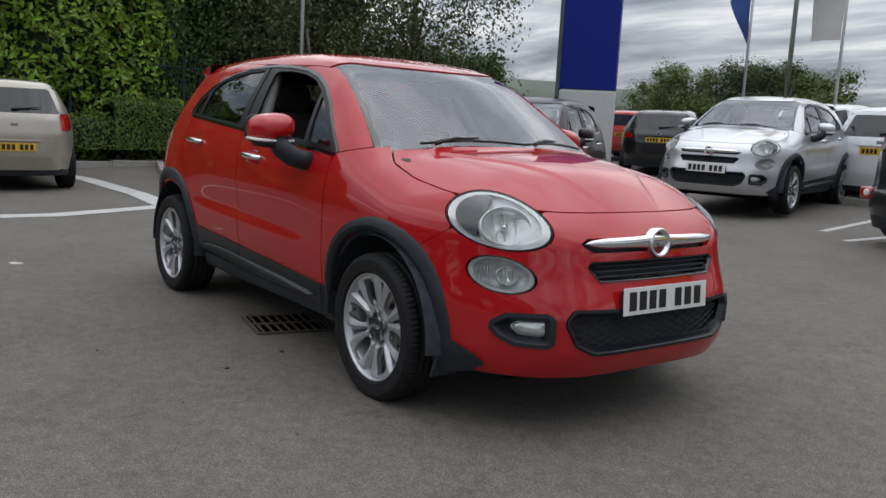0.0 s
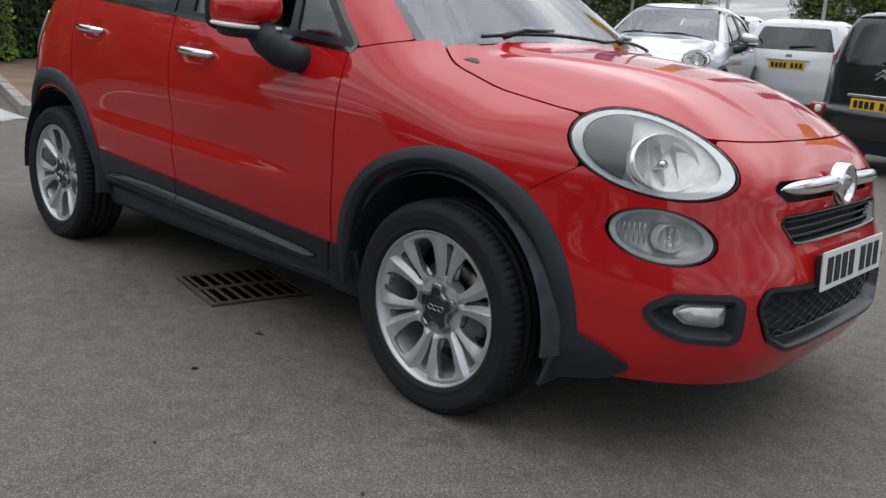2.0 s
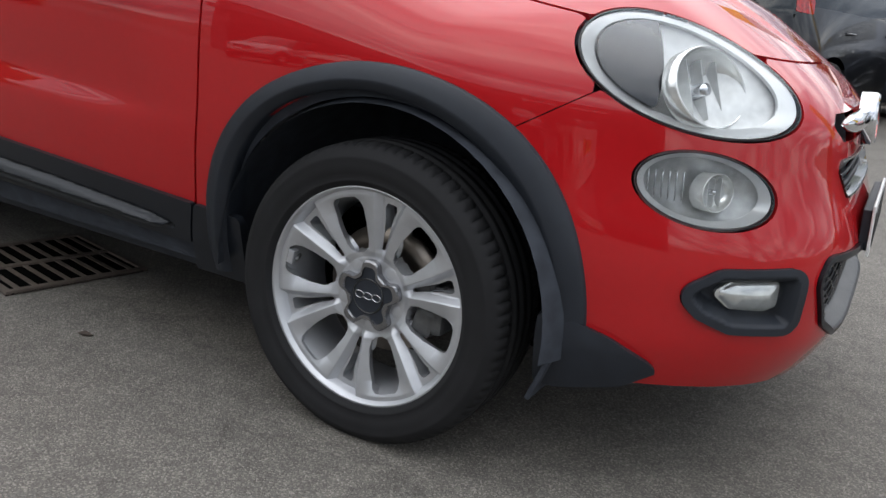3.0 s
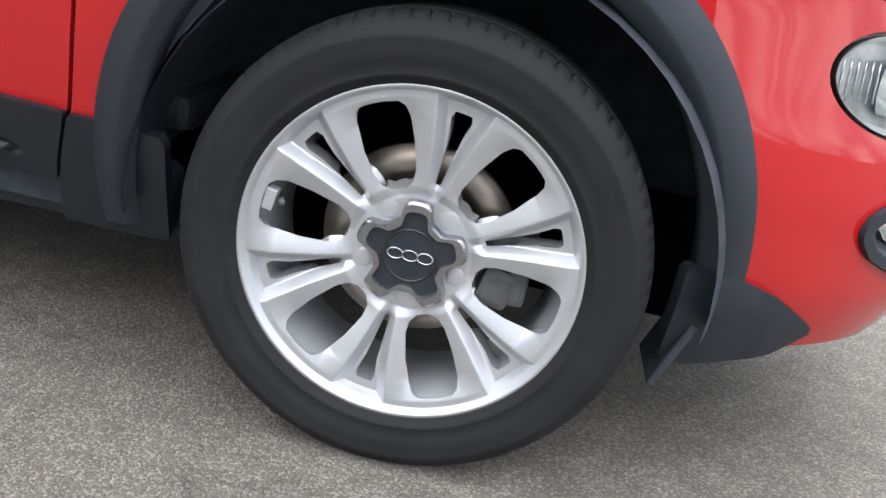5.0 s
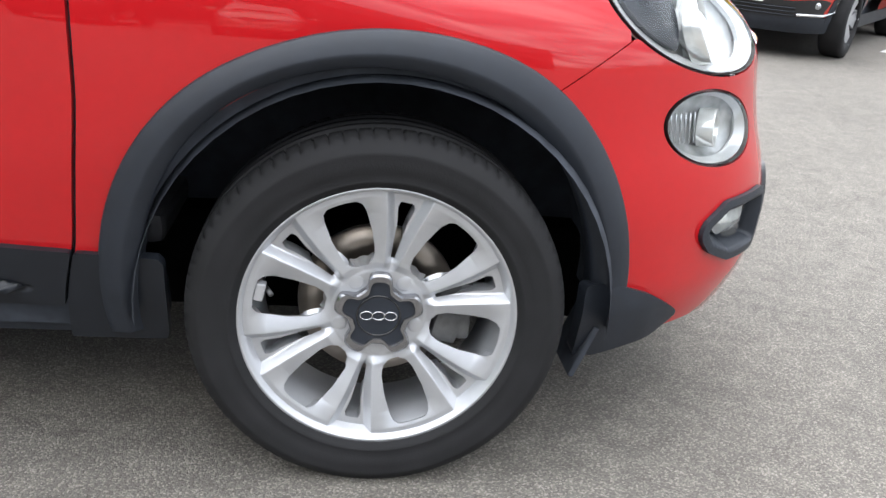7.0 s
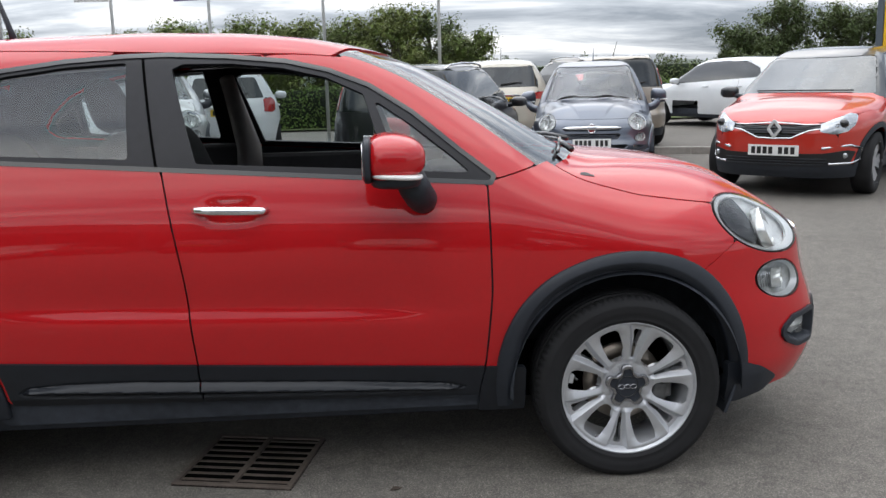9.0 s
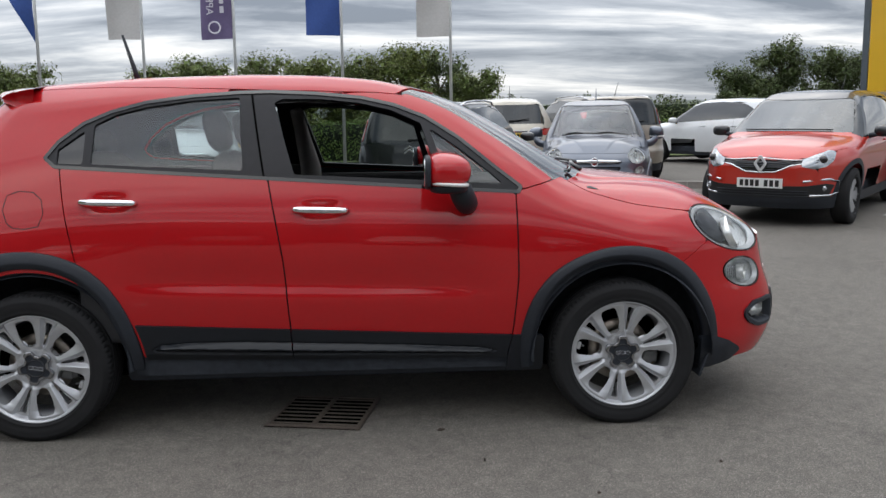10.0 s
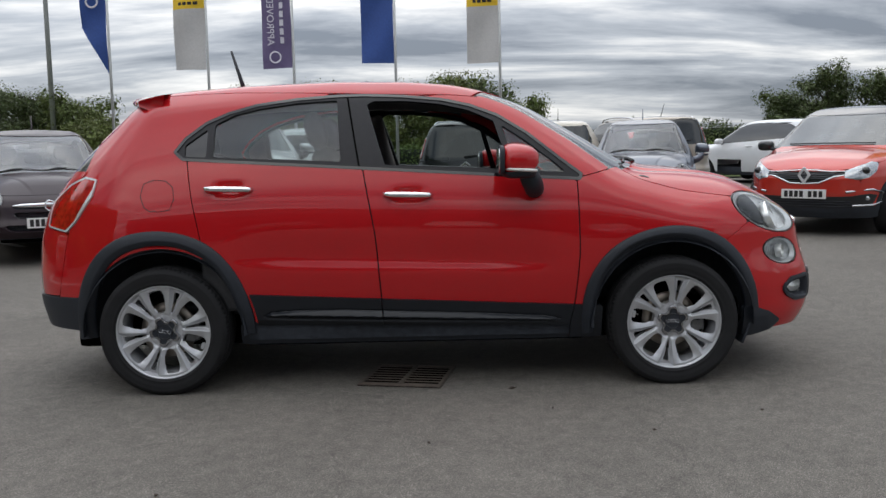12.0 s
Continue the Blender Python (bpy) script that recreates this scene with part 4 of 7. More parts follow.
def rim_mesh():
    """Face of a cast wheel with six pairs of twisted spokes; wide windows between the pairs and a narrow slot inside each."""

    def frac(t):
        d = np.degrees(t) - 80.0
        return (d + 30) % 60 - 30

    def height(t, r):
        d = frac(t)
        face = np.interp(r, [0, 0.05, 0.082, 0.095, 0.15, 0.19, 0.215, 0.226, 0.230, 0.2335], [0.057, 0.057, 0.060, 0.068, 0.078, 0.084, 0.085, 0.084, 0.086, 0.080])
        ax = np.interp(r, [0.07, 0.10, 0.15, 0.19, 0.226], [6.4, 7.4, 8.4, 9.4, 10.2])
        dist = (np.abs(d) - ax) * np.pi / 180 * r
        reach = np.clip((r - 0.078) / 0.025, 0, 1)
        notch = np.clip(-dist / 0.013, 0, 1) * reach * np.clip((0.2275 - r - 0.12 * dist) / 0.005, 0, 1)
        fall = np.clip(dist / 0.034, 0, 1) ** 1.2 * reach * np.clip((0.216 - r) / 0.03, 0, 1)
        return face - 0.017 * notch - 0.012 * fall

    def surf(a, b):
        def pos(t, r):
            return np.stack([r * np.cos(t), -height(t, r), r * np.sin(t)], 1)

        p = pos(a, b)
        e = 0.0015
        da = (pos(a + e / np.maximum(b, 0.03), b) - pos(a - e / np.maximum(b, 0.03), b)) / (2 * e)
        db = (pos(a, b + e) - pos(a, b - e)) / (2 * e)
        n = np.cross(da, db)
        n /= np.linalg.norm(n, axis=1, keepdims=True) + 1e-9
        n = np.where(n[:, 1:2] > 0, -n, n)
        return p, n, np.ones(len(a), bool)

    def region(p, a, b):
        d = frac(a)
        slot = sd_poly(np.abs(d) * np.pi / 180 * b, b, [(-0.1, 0.103), (0.0022, 0.103), (0.0075, 0.17), (0.013, 0.196), (0.0105, 0.204), (-0.1, 0.207)])
        w = (30 - np.abs(d)) * np.pi / 180 * b
        wide = sd_poly(w, b, [(-0.1, 0.094), (0.008, 0.0945), (0.018, 0.102), (0.0255, 0.118), (0.0315, 0.155), (0.0325, 0.19), (0.030, 0.202), (0.024, 0.207), (-0.1, 0.211)])
        return np.maximum.reduce([-slot + 0.001, -wide + 0.003, b - 0.2335, 0.03 - b])

    return sheet("rim_face", surf, region, (0, 2 * math.pi), (0.028, 0.2345), 601, 96, lip=0.034)[0]


def ring_mesh(name, prof, seg=96):
    v, f = lathe(prof, seg, "y", True)
    return mesh_of(name, v, f)


def widen(me, k=1.018):
    """A little more radius for a wheel part."""
    me.transform(Matrix.Diagonal((k, 1, k, 1)))
    return me


TYRE, RIM = tyre_mesh(), widen(rim_mesh())
BARREL = widen(ring_mesh("barrel", [(0.2335, -0.090), (0.2335, -0.097), (0.229, -0.094), (0.222, -0.078), (0.205, -0.04), (0.200, 0.05), (0.228, 0.09), (0.232, 0.09), (0.206, 0.05), (0.212, -0.04)]))
DISCM = ring_mesh("brake_disc", [(0.072, 0.012), (0.072, -0.004), (0.140, -0.004), (0.142, 0.004), (0.140, 0.014)])
HATM = ring_mesh("hub", [(0.02, -0.03), (0.06, -0.03), (0.072, -0.022), (0.074, 0.01), (0.02, 0.01)], 48)


def star_mesh(r0, amp, h0, h1, inner=None, seg=100):
    """A five-lobed plate or ring, raised from h0 to h1."""
    rad = lambda t, k: (r0 + amp * math.tanh(2.2 * math.cos(5 * (t - radians(90)))) / math.tanh(2.2)) * k
    loops = [(1.0, h0), (1.0, h1 - 0.003), (0.95, h1)]
    loops += [(0.82, h1), (0.79, h1 - 0.004), (0.79, h0)] if inner else [(0.5, h1), (0.01, h1)]
    n = len(loops)
    v = [(rad(t, k) * math.cos(t), -h, rad(t, k) * math.sin(t)) for t in (2 * math.pi * i / seg for i in range(seg)) for k, h in loops]
    f = [(i * n + k, ((i + 1) % seg) * n + k, ((i + 1) % seg) * n + k + 1, i * n + k + 1) for i in range(seg) for k in range(n - 1)]
    return mesh_of("cap", v, f, False)


CAP_RING, CAP = star_mesh(0.066, 0.0125, 0.055, 0.076, True), star_mesh(0.055, 0.0105, 0.055, 0.0705)
CAPMAT = mat("dark chrome", (0.26, 0.26, 0.27), 0.18, 0.9, var=0.1, scale=60)


def hero_wheel(car, x, side, turn):
    """One alloy wheel; side -1 is the right-hand one, which faces -y."""
    spin = pose(x, side * 0.772, HUB, 0, 0, 0 if side < 0 else 180) @ pose(0, 0, 0, 0, turn, 0)
    w = link("wheel", BARREL, ALLOY, car, "silver alloy wheel with twelve spokes")
    w.matrix_basis = spin
    link("tyre", TYRE, RUBBER, w, "black road tyre")
    link("rim_face", RIM, ALLOY, w)
    link("cap_ring", CAP_RING, CAPMAT, w, "dark chrome star-shaped cap ring")
    link("hub_cap", CAP, CLAD, w)
    # plain ring marks on the cap
    for i, cx in enumerate((-0.021, 0.0, 0.021)):
        v, f = lathe([(0.0086, 0.0728), (0.0102, 0.0728), (0.0102, 0.069), (0.0086, 0.069)], 28, "y", True)
        v = [(p[0] * 1.15 + cx, -p[1], p[2] * 0.8) for p in v]
        link("cap_mark", mesh_of("cap_mark", v, f), SATIN, w)
    v, f = lathe([(0.036, 0.0722), (0.0385, 0.0722), (0.0385, 0.069), (0.036, 0.069)], 60, "y", True)
    link("cap_groove", mesh_of("cap_groove", [(p[0], -p[1], p[2]) for p in v], f), GLOSSBLACK, w)
    for i in range(5):
        a = radians(54 + 72 * i)
        v, f = sup(0.071 * math.cos(a), -0.0575, 0.071 * math.sin(a), 0.015, 0.0030, 0.015, 0.9, 1.0, 20, 8)
        link("bolt_pocket", mesh_of("bolt_pocket", v, f), ALLOY, w)
    v, f = tube([(0.198 * math.cos(radians(168)), -0.06, 0.198 * math.sin(radians(168))), (0.186 * math.cos(radians(168)), -0.085, 0.186 * math.sin(radians(168)))], 0.0045, 10)
    link("valve", mesh_of("valve", v, f), CAST, w)
    bm = bmesh.new()
    box(bm, 0.205 * math.cos(radians(168.5)), -0.075, 0.205 * math.sin(radians(168.5)), 0.016, 0.02, 0.032, 0.003, rotm(0, -168.5, 0))
    part("valve_seat", bm, ALLOY, w)
    fixed = pose(x, side * 0.772, HUB, 0, 0, 0 if side < 0 else 180)
    d = link("brake_disc", DISCM, DISC, car, "worn brake disc")
    d.matrix_basis = fixed
    link("hub", HATM, CAST, d)
    bm = bmesh.new()
    for ang in (14, -14):
        box(bm, 0.128 * math.cos(radians(ang)), -0.022, 0.128 * math.sin(radians(ang)), 0.05, 0.05, 0.06, 0.010, rotm(0, -ang, 0))
    box(bm, 0.152, -0.01, 0, 0.03, 0.07, 0.11, 0.01)
    c = part("brake_caliper", bm, CAST, car, "cast iron brake caliper")
    c.matrix_basis = fixed


for sx, sd, tn in ((AXLE, -1, 0), (-AXLE, -1, -170), (AXLE, 1, 20), (-AXLE, 1, 50)):
    hero_wheel(RED_CAR, sx, sd, tn)


# ---- lamps, trim and cabin of the red car ----
LAMPSILVER = mat("silvered lamp housing", (0.62, 0.63, 0.63), 0.30, 0.2, 0.4, var=0.3, scale=30)
LAMPRIM = mat("bright lamp rim", (0.70, 0.71, 0.71), 0.25, 0.3, 0.5, var=0.06, scale=30)
INDIGREY = mat("grey chromed lamp housing", (0.40, 0.41, 0.41), 0.25, 0.25, 0.4, var=0.4, scale=40)
BOWL = mat("mirror lamp bowl", (0.80, 0.81, 0.79), 0.16, 0.6, 0.4, var=0.2, scale=60)


def lamp_unit(car, spec, name, arange, zr, ring, big):
    H = HERO
    rel = lambda p: ell(p, *spec)[0] + 1

    def two(nm, reg, off, material, lip, na, nb, parent, label=""):
        """The same panel on both sides of the nose."""
        out = []
        for k, (a0, a1) in enumerate(((-arange[1], -arange[0]), arange)):
            got = sheet(nm, H.rays("c", off), reg, (a0, a1), zr, na, nb, lip)
            out.append(link(nm, got[0], material, parent[k] if isinstance(parent, list) else parent, label))
        return out

    b = spec[3]

    def bowl(p):
        e, u, v, m = ell(p, *spec)
        return -0.012 - (0.055 if big else 0.035) * np.clip(1 - (e + 1) ** 2, 0, 1) ** 0.6

    hs = two(name, lambda p, a, q: (rel(p) - 1.0) * b, bowl, LAMPSILVER if big else INDIGREY, 0.0, 60, 40, car, "clear %s with silver rim" % name.replace("_", " "))
    two("lamp_seal", lambda p, a, q: np.maximum(rel(p) - 1.016, 1.0 - rel(p)) * b, 0.001, BLACK, 0.01, 190, 150, hs)
    two("lamp_rim", lambda p, a, q: np.maximum(rel(p) - 0.985, ring - rel(p)) * b, lambda p: -0.004 - 0.02 * np.clip((0.99 - rel(p)) / 0.2, 0, 1), LAMPRIM, 0.01, 90, 60, hs, "satin silver lamp rim")
    for o in two("lamp_glass", lambda p, a, q: (rel(p) - 1.0) * b, lambda p: 0.002 + 0.012 * np.clip(1 - rel(p) ** 2, 0, 1), LENS, 0.0, 40, 30, hs, "clear lamp lens"):
        o.visible_shadow = False
    return hs


def reflector(parent, s, phi, z, r, depth, off, cx=1.2, tilt=0.0, stretch=1.0, bulb=True):
    p, n = HERO.at("c", s * radians(phi), z, off)
    d = (n + Vector((0.8, 0, 0))).normalized()
    q = d.to_track_quat("Z", "Y").to_matrix().to_4x4()
    m = Matrix.Translation(p) @ q
    prof = [(0.004, -depth)] + [(r * math.sin(t), -depth * math.cos(t)) for t in (0.3, 0.6, 0.9, 1.2, 1.45, 1.57)] + [(r * 1.02, 0.002), (r * 1.05, 0.0), (r * 1.06, -0.03)]
    v, f = lathe(prof, 40, "z")
    v = [(a, b * stretch, c) for a, b, c in v]
    ob = link("reflector", mesh_of("reflector", v, f), BOWL, parent, "chrome reflector bowl", m)
    if bulb:
        v, f = lathe([(0.001, -depth * 0.15), (r * 0.12, -depth * 0.2), (r * 0.15, -depth * 0.5), (r * 0.14, -depth * 0.95)], 20, "z")
        link("bulb", mesh_of("bulb", v, f), SATIN, ob)
        for q in (-0.42, 0.0, 0.45):
            bm = bmesh.new()
            box(bm, q * r, 0, -depth * 0.55, 0.0016, r * stretch * 1.5, depth * 0.5, 0.0005)
            part("fin", bm, LAMPSILVER, ob)
    return ob


def hero_details(car):
    H = HERO
    mx = np.maximum
    heads = lamp_unit(car, HEAD, "headlamp", (radians(28), radians(66)), (0.74, 1.0), 0.85, True)
    inds = lamp_unit(car, INDI, "indicator_lamp", (radians(33), radians(56)), (0.58, 0.75), 0.86, False)
    for k, s in enumerate((-1, 1)):
        reflector(heads[k], s, 43.6, 0.862, 0.100, 0.055, -0.022, stretch=0.76)
        got = sheet("dark_cell", H.rays("c", -0.010), lambda p, a, b: mx((ell(p, *HEAD)[0] + 0.17) * 0.1, 0.050 - ell(p, *HEAD)[1]), (-radians(66), -radians(28)) if s < 0 else (radians(28), radians(66)), (0.74, 1.0), 70, 46, 0.02)
        if got:
            link("dark_cell", got[0], LAMPDARK, heads[k], "dark grey lamp cell")
        reflector(inds[k], s, 42.4, 0.662, 0.042, 0.03, -0.016, stretch=0.85)
        p, n = H.at("c", s * radians(56.5), 0.905, -0.035)
        blob("sidelight", (0, 0, 0, 0.012, 0.012, 0.012, 1, 1, 12, 8), AMBER, heads[k], "amber bulb", Matrix.Translation(p))
        # ribs inside the indicator
        for i in range(7):
            a = 46.5 + i * 0.8
            v, f = [], []
            pts = [H.at("c", s * radians(a), z, -0.016)[0] for z in (0.64, 0.66, 0.68, 0.695)]
            v, f = tube(pts, 0.0018, 6)
            link("rib", mesh_of("rib", v, f), SATIN, inds[k])
    # fog lamps
    for a0, a1 in ((-radians(48), -radians(28)), (radians(28), radians(48))):
        s = 1 if a0 > 0 else -1
        bz = link("fog_lamp_bezel", sheet("fog_lamp_bezel", H.rays("c", lambda p: 0.010 - 0.05 * np.clip((-fog_sd(p) - 0.016) / 0.02, 0, 1)), lambda p, a, b: fog_sd(p) - 0.004, (a0, a1), (0.37, 0.55), 60, 34, 0.03)[0], CLAD, car, "black plastic fog lamp surround")
        fl = lambda p: sd_poly((np.degrees(np.arctan2(np.abs(p[:, 1]), p[:, 0] - 1.2)) - 37) * 0.0147, p[:, 2] - 0.463, [(0.042, 0.004), (0.024, 0.018), (-0.048, 0.022), (-0.052, -0.012), (-0.038, -0.018), (0.022, -0.014)]) - 0.013
        link("fog_lamp", sheet("fog_lamp", H.rays("c", lambda p: -0.030 + 0.014 * np.clip(-fl(p) / 0.03, 0, 1) ** 0.5), lambda p, a, b: fl(p), (a0, a1), (0.40, 0.52), 60, 40, 0.01)[0], BOWL, bz, "clear fog lamp")
        o = link("lamp_glass", sheet("lamp_glass", H.rays("c", -0.012), lambda p, a, b: fl(p), (a0, a1), (0.40, 0.52), 30, 20)[0], LENS, bz)
        o.visible_shadow = False
    # grilles
    fr = link("lower_grille", sheet("lower_grille", H.rays("c", lambda p: 0.008 - 0.045 * np.clip((-grille_low(p) - 0.012) / 0.012, 0, 1)), lambda p, a, b: mx(grille_low(p) - 0.004, -grille_low(p) - 0.028), (-0.7, 0.7), (0.34, 0.57), 170, 64, 0.03)[0], SILLCLAD, car, "black lower grille surround with mesh")
    for i in range(11):
        z0 = 0.372 + i * 0.0158
        ymax = min(0.475, 0.40 + (z0 - 0.36) * 0.8)
        for j, ph in enumerate((0,)):
            n = 64
            pts = []
            for q in range(n + 1):
                y = -ymax + 2 * ymax * q / n
                z = z0 + 0.0055 * math.copysign(min(1, abs(2.2 * math.sin(y * 2 * math.pi / 0.075 + (i % 2) * math.pi))), math.sin(y * 2 * math.pi / 0.075 + (i % 2) * math.pi))
                xx = float(H.front(z)) - H.nose[0] * abs(y) ** H.nose[1] - 0.036
                pts.append((xx, y, z))
            v, f = tube(pts, 0.0026, 5)
            link("mesh_bar", mesh_of("mesh_bar", v, f), MESHGRILLE, fr)
    up = link("upper_grille", sheet("upper_grille", H.rays("c", lambda p: 0.004 - 0.03 * np.clip((-grille_up(p) - 0.003) / 0.01, 0, 1)), lambda p, a, b: mx(grille_up(p) - 0.003, -grille_up(p) - 0.012), (-0.6, 0.6), (0.63, 0.75), 110, 30, 0.03)[0], GLOSSBLACK, car, "black upper grille slot")
    for z0 in (0.664, 0.685, 0.706):
        pts = [(float(H.front(z0)) - H.nose[0] * abs(y) ** H.nose[1] - 0.02, y, z0) for y in np.linspace(-0.35, 0.35, 30)]
        v, f = tube(pts, 0.005, 8)
        link("slat", mesh_of("slat", v, f), CLAD, up)
    # chrome bar and round badge
    ys = np.linspace(-0.395, 0.395, 49)
    v, f = [], []
    for y in ys:
        q = max(0.0, 1 - (abs(y) / 0.395) ** 8)
        for k in range(12):
            t = 2 * math.pi * k / 12
            z = 0.800 + (0.020 * q + 0.003 + 0.008 * math.exp(-((y / 0.09) ** 2))) * math.sin(t)
            xx = float(H.front(0.797)) - H.nose[0] * abs(y) ** H.nose[1] + 0.008 + (0.016 * q + 0.003) * math.cos(t)
            v.append((xx, y, z))
    f = [(i * 12 + k, i * 12 + (k + 1) % 12, (i + 1) * 12 + (k + 1) % 12, (i + 1) * 12 + k) for i in range(48) for k in range(12)]
    f += [tuple(range(12)), tuple(48 * 12 + k for k in range(12))[::-1]]
    bar = link("grille_bar", mesh_of("grille_bar", v, f), CHROME, car, "chrome grille bar")
    bm0 = Matrix.Translation((2.108, 0, 0.793)) @ pose(0, 0, 0, 0, 84, 0)
    v, f = lathe([(0.001, 0.0), (0.045, 0.0), (0.047, 0.014), (0.057, 0.020), (0.062, 0.012), (0.063, -0.02)], 60, "z")
    bd = link("badge", mesh_of("badge", v, f), CHROME, car, "round chrome badge with dark red centre", bm0)
    v, f = lathe([(0.001, 0.006), (0.035, 0.005), (0.0455, 0.001)], 48, "z")
    link("badge_face", mesh_of("badge_face", v, f), mat("dark red enamel", (0.15, 0.008, 0.010), 0.4, 0.2, 0.1, var=0.15, scale=80), bd)
    for i, cy in enumerate((-0.024, -0.0095, 0.0095, 0.024)):
        bm = bmesh.new()
        box(bm, 0, cy, 0.009, 0.034, 0.007, 0.004, 0.001)
        part("badge_mark", bm, CHROME, bd)
    # number plate with plain bars
    bm = bmesh.new()
    box(bm, 0, 0, 0, 0.006, 0.52, 0.111, 0.002)
    pl = part("number_plate", bm, WHITE, car, "white number plate with black bars", m=pose(2.176, 0, 0.574, 0, -4, 0))
    for cy in (-0.208, -0.148, -0.088, -0.028, 0.072, 0.135, 0.198):
        bm = bmesh.new()
        box(bm, 0.0045, cy, 0.0, 0.002, 0.042, 0.076, 0.0005)
        part("plate_bar", bm, BLACK, pl)
    bm = bmesh.new()
    box(bm, -0.012, 0, 0, 0.02, 0.50, 0.09, 0.003)
    part("plate_backing", bm, CLAD, pl)
    # door handles
    for s in (-1, 1):
        for hx, hz in ((-0.042, 1.0), (-0.935, 1.045)):
            y0 = float(H.rays("y")(np.array([hx + 0.14]), np.array([hz]))[0][0, 1])
            pts = [(hx - 0.118, s * (-y0 - 0.002), hz + 0.004), (hx - 0.105, s * (-y0 + 0.018), hz + 0.004), (hx - 0.06, s * (-y0 + 0.024), hz + 0.002), (hx, s * (-y0 + 0.026), hz), (hx + 0.06, s * (-y0 + 0.024), hz - 0.002), (hx + 0.105, s * (-y0 + 0.018), hz - 0.004), (hx + 0.118, s * (-y0 - 0.002), hz - 0.004)]
            v, f = tube(pts, [0.011, 0.014, 0.0155, 0.016, 0.0155, 0.014, 0.011], 12)
            v = [(a, b, c + 0.0) for a, b, c in v]
            link("door_handle", mesh_of("door_handle", v, f), CHROME, car, "chrome door handle")
        # fuel flap line and bumper lines
    ring = lambda p, a, b: np.abs(sd_poly(p[:, 0], p[:, 2], [(-1.355, 0.965), (-1.375, 1.02), (-1.36, 1.08), (-1.31, 1.098), (-1.25, 1.092), (-1.213, 1.06), (-1.205, 1.0), (-1.225, 0.95), (-1.28, 0.94), (-1.33, 0.945)])) - 0.0016
    got = sheet("fuel_flap_gap", H.rays("y", 0.0008), ring, (-1.40, -1.18), (0.92, 1.12), 150, 140)
    link("fuel_flap_gap", got[0], BLACK, car)
    # mirrors
    for s in (-1, 1):
        def shape(p, s=s):
            t = (p.x - 0.412) / 0.19
            k = 1.0 - 0.28 * max(0, t) ** 2
            return (p.x, s * (0.985 + (p.y - 0.985) * k), 1.164 + (p.z - 1.164) * (1.0 - 0.30 * max(0, t) ** 2) - 0.01 * (p.y - 0.985) / 0.1)

        mir = blob("door_mirror", (0.499, 0.99, 1.169, 0.096, 0.122, 0.076, 0.75, 0.72, 36, 22), RED, car, "red door mirror on a black foot", warp=shape)
        v, f = sup(0.415, 0.987, 1.161, 0.016, 0.112, 0.070, 0.5, 0.6, 28, 12)
        link("mirror_surround", mesh_of("mirror_surround", [(a, s * b, c) for a, b, c in v], f), CLAD, mir)
        v, f = sup(0.401, 0.985, 1.161, 0.004, 0.098, 0.058, 0.5, 0.5, 24, 12)
        link("mirror_glass", mesh_of("mirror_glass", [(a, s * b, c) for a, b, c in v], f), CHROME, mir)
        v, f = sup(0.502, 0.999, 1.121, 0.083, 0.117, 0.009, 0.5, 0.7, 32, 8)
        link("indicator_strip", mesh_of("indicator_strip", [(a, s * b, c - 0.012 * ((a - 0.39) / 0.18)) for a, b, c in v], f), WHITE, mir, "clear indicator strip")
        v, f = sup(0.500, 0.985, 1.100, 0.080, 0.104, 0.028, 0.6, 0.7, 28, 10)
        link("mirror_base", mesh_of("mirror_base", [(a, s * b, c) for a, b, c in v], f), CLAD, mir)
        v, f = tube([(0.540, s * 0.985, 1.112), (0.558, s * 0.960, 1.068), (0.576, s * 0.918, 1.036), (0.586, s * 0.87, 1.020), (0.592, s * 0.80, 1.016)], [0.048, 0.050, 0.050, 0.048, 0.046], 18)
        link("mirror_foot", mesh_of("mirror_foot", v, f), CLAD, mir)
    # wipers and scuttle
    sc = lambda p, a, b: mx.reduce([p[:, 0] - (1.30 - 0.42 * p[:, 1] ** 2), 1.235 - 0.42 * p[:, 1] ** 2 - p[:, 0], np.abs(p[:, 1]) - 0.71])
    link("scuttle", sheet("scuttle", H.rays("z", -0.02), sc, (0.9, 1.35), (-0.76, 0.76), 50, 80)[0], CLAD, car)
    for y0, y1 in ((-0.52, 0.02), (0.02, 0.52)):
        pts = []
        for q in np.linspace(0, 1, 14):
            y = y0 + (y1 - y0) * q
            x = 1.225 - 0.42 * y * y - 0.015 - 0.05 * q * (1 - q) * 2
            p, _ = H.at("z", x, y, 0.012)
            pts.append(p)
        v, f = tube(pts, 0.007, 8)
        w = link("wiper", mesh_of("wiper", v, f), GLOSSBLACK, car, "black windscreen wiper")
        v, f = tube([pts[1] + Vector((0.05, 0, 0.0)), pts[4] + Vector((0.0, 0, 0.014)), pts[7] + Vector((0, 0, 0.014))], [0.012, 0.009, 0.006], 8)
        link("wiper_arm", mesh_of("wiper_arm", v, f), GLOSSBLACK, w)
    # mud flap behind the bumper corner, underbody
    for s in (-1, 1):
        bm = bmesh.new()
        box(bm, 1.672, s * 0.74, 0.255, 0.012, 0.13, 0.11, 0.004, rotm(0, 20, 0))
        part("air_deflector", bm, LINER, car)
    bm = bmesh.new()
    box(bm, 0, 0, 0.30, 3.7, 1.1, 0.20, 0.03)
    # wider box added to darken the ground below; near-black paints the underfloor shade
    box(bm, 0.0, 0, 0.31, 1.72, 1.50, 0.16, 0.03)
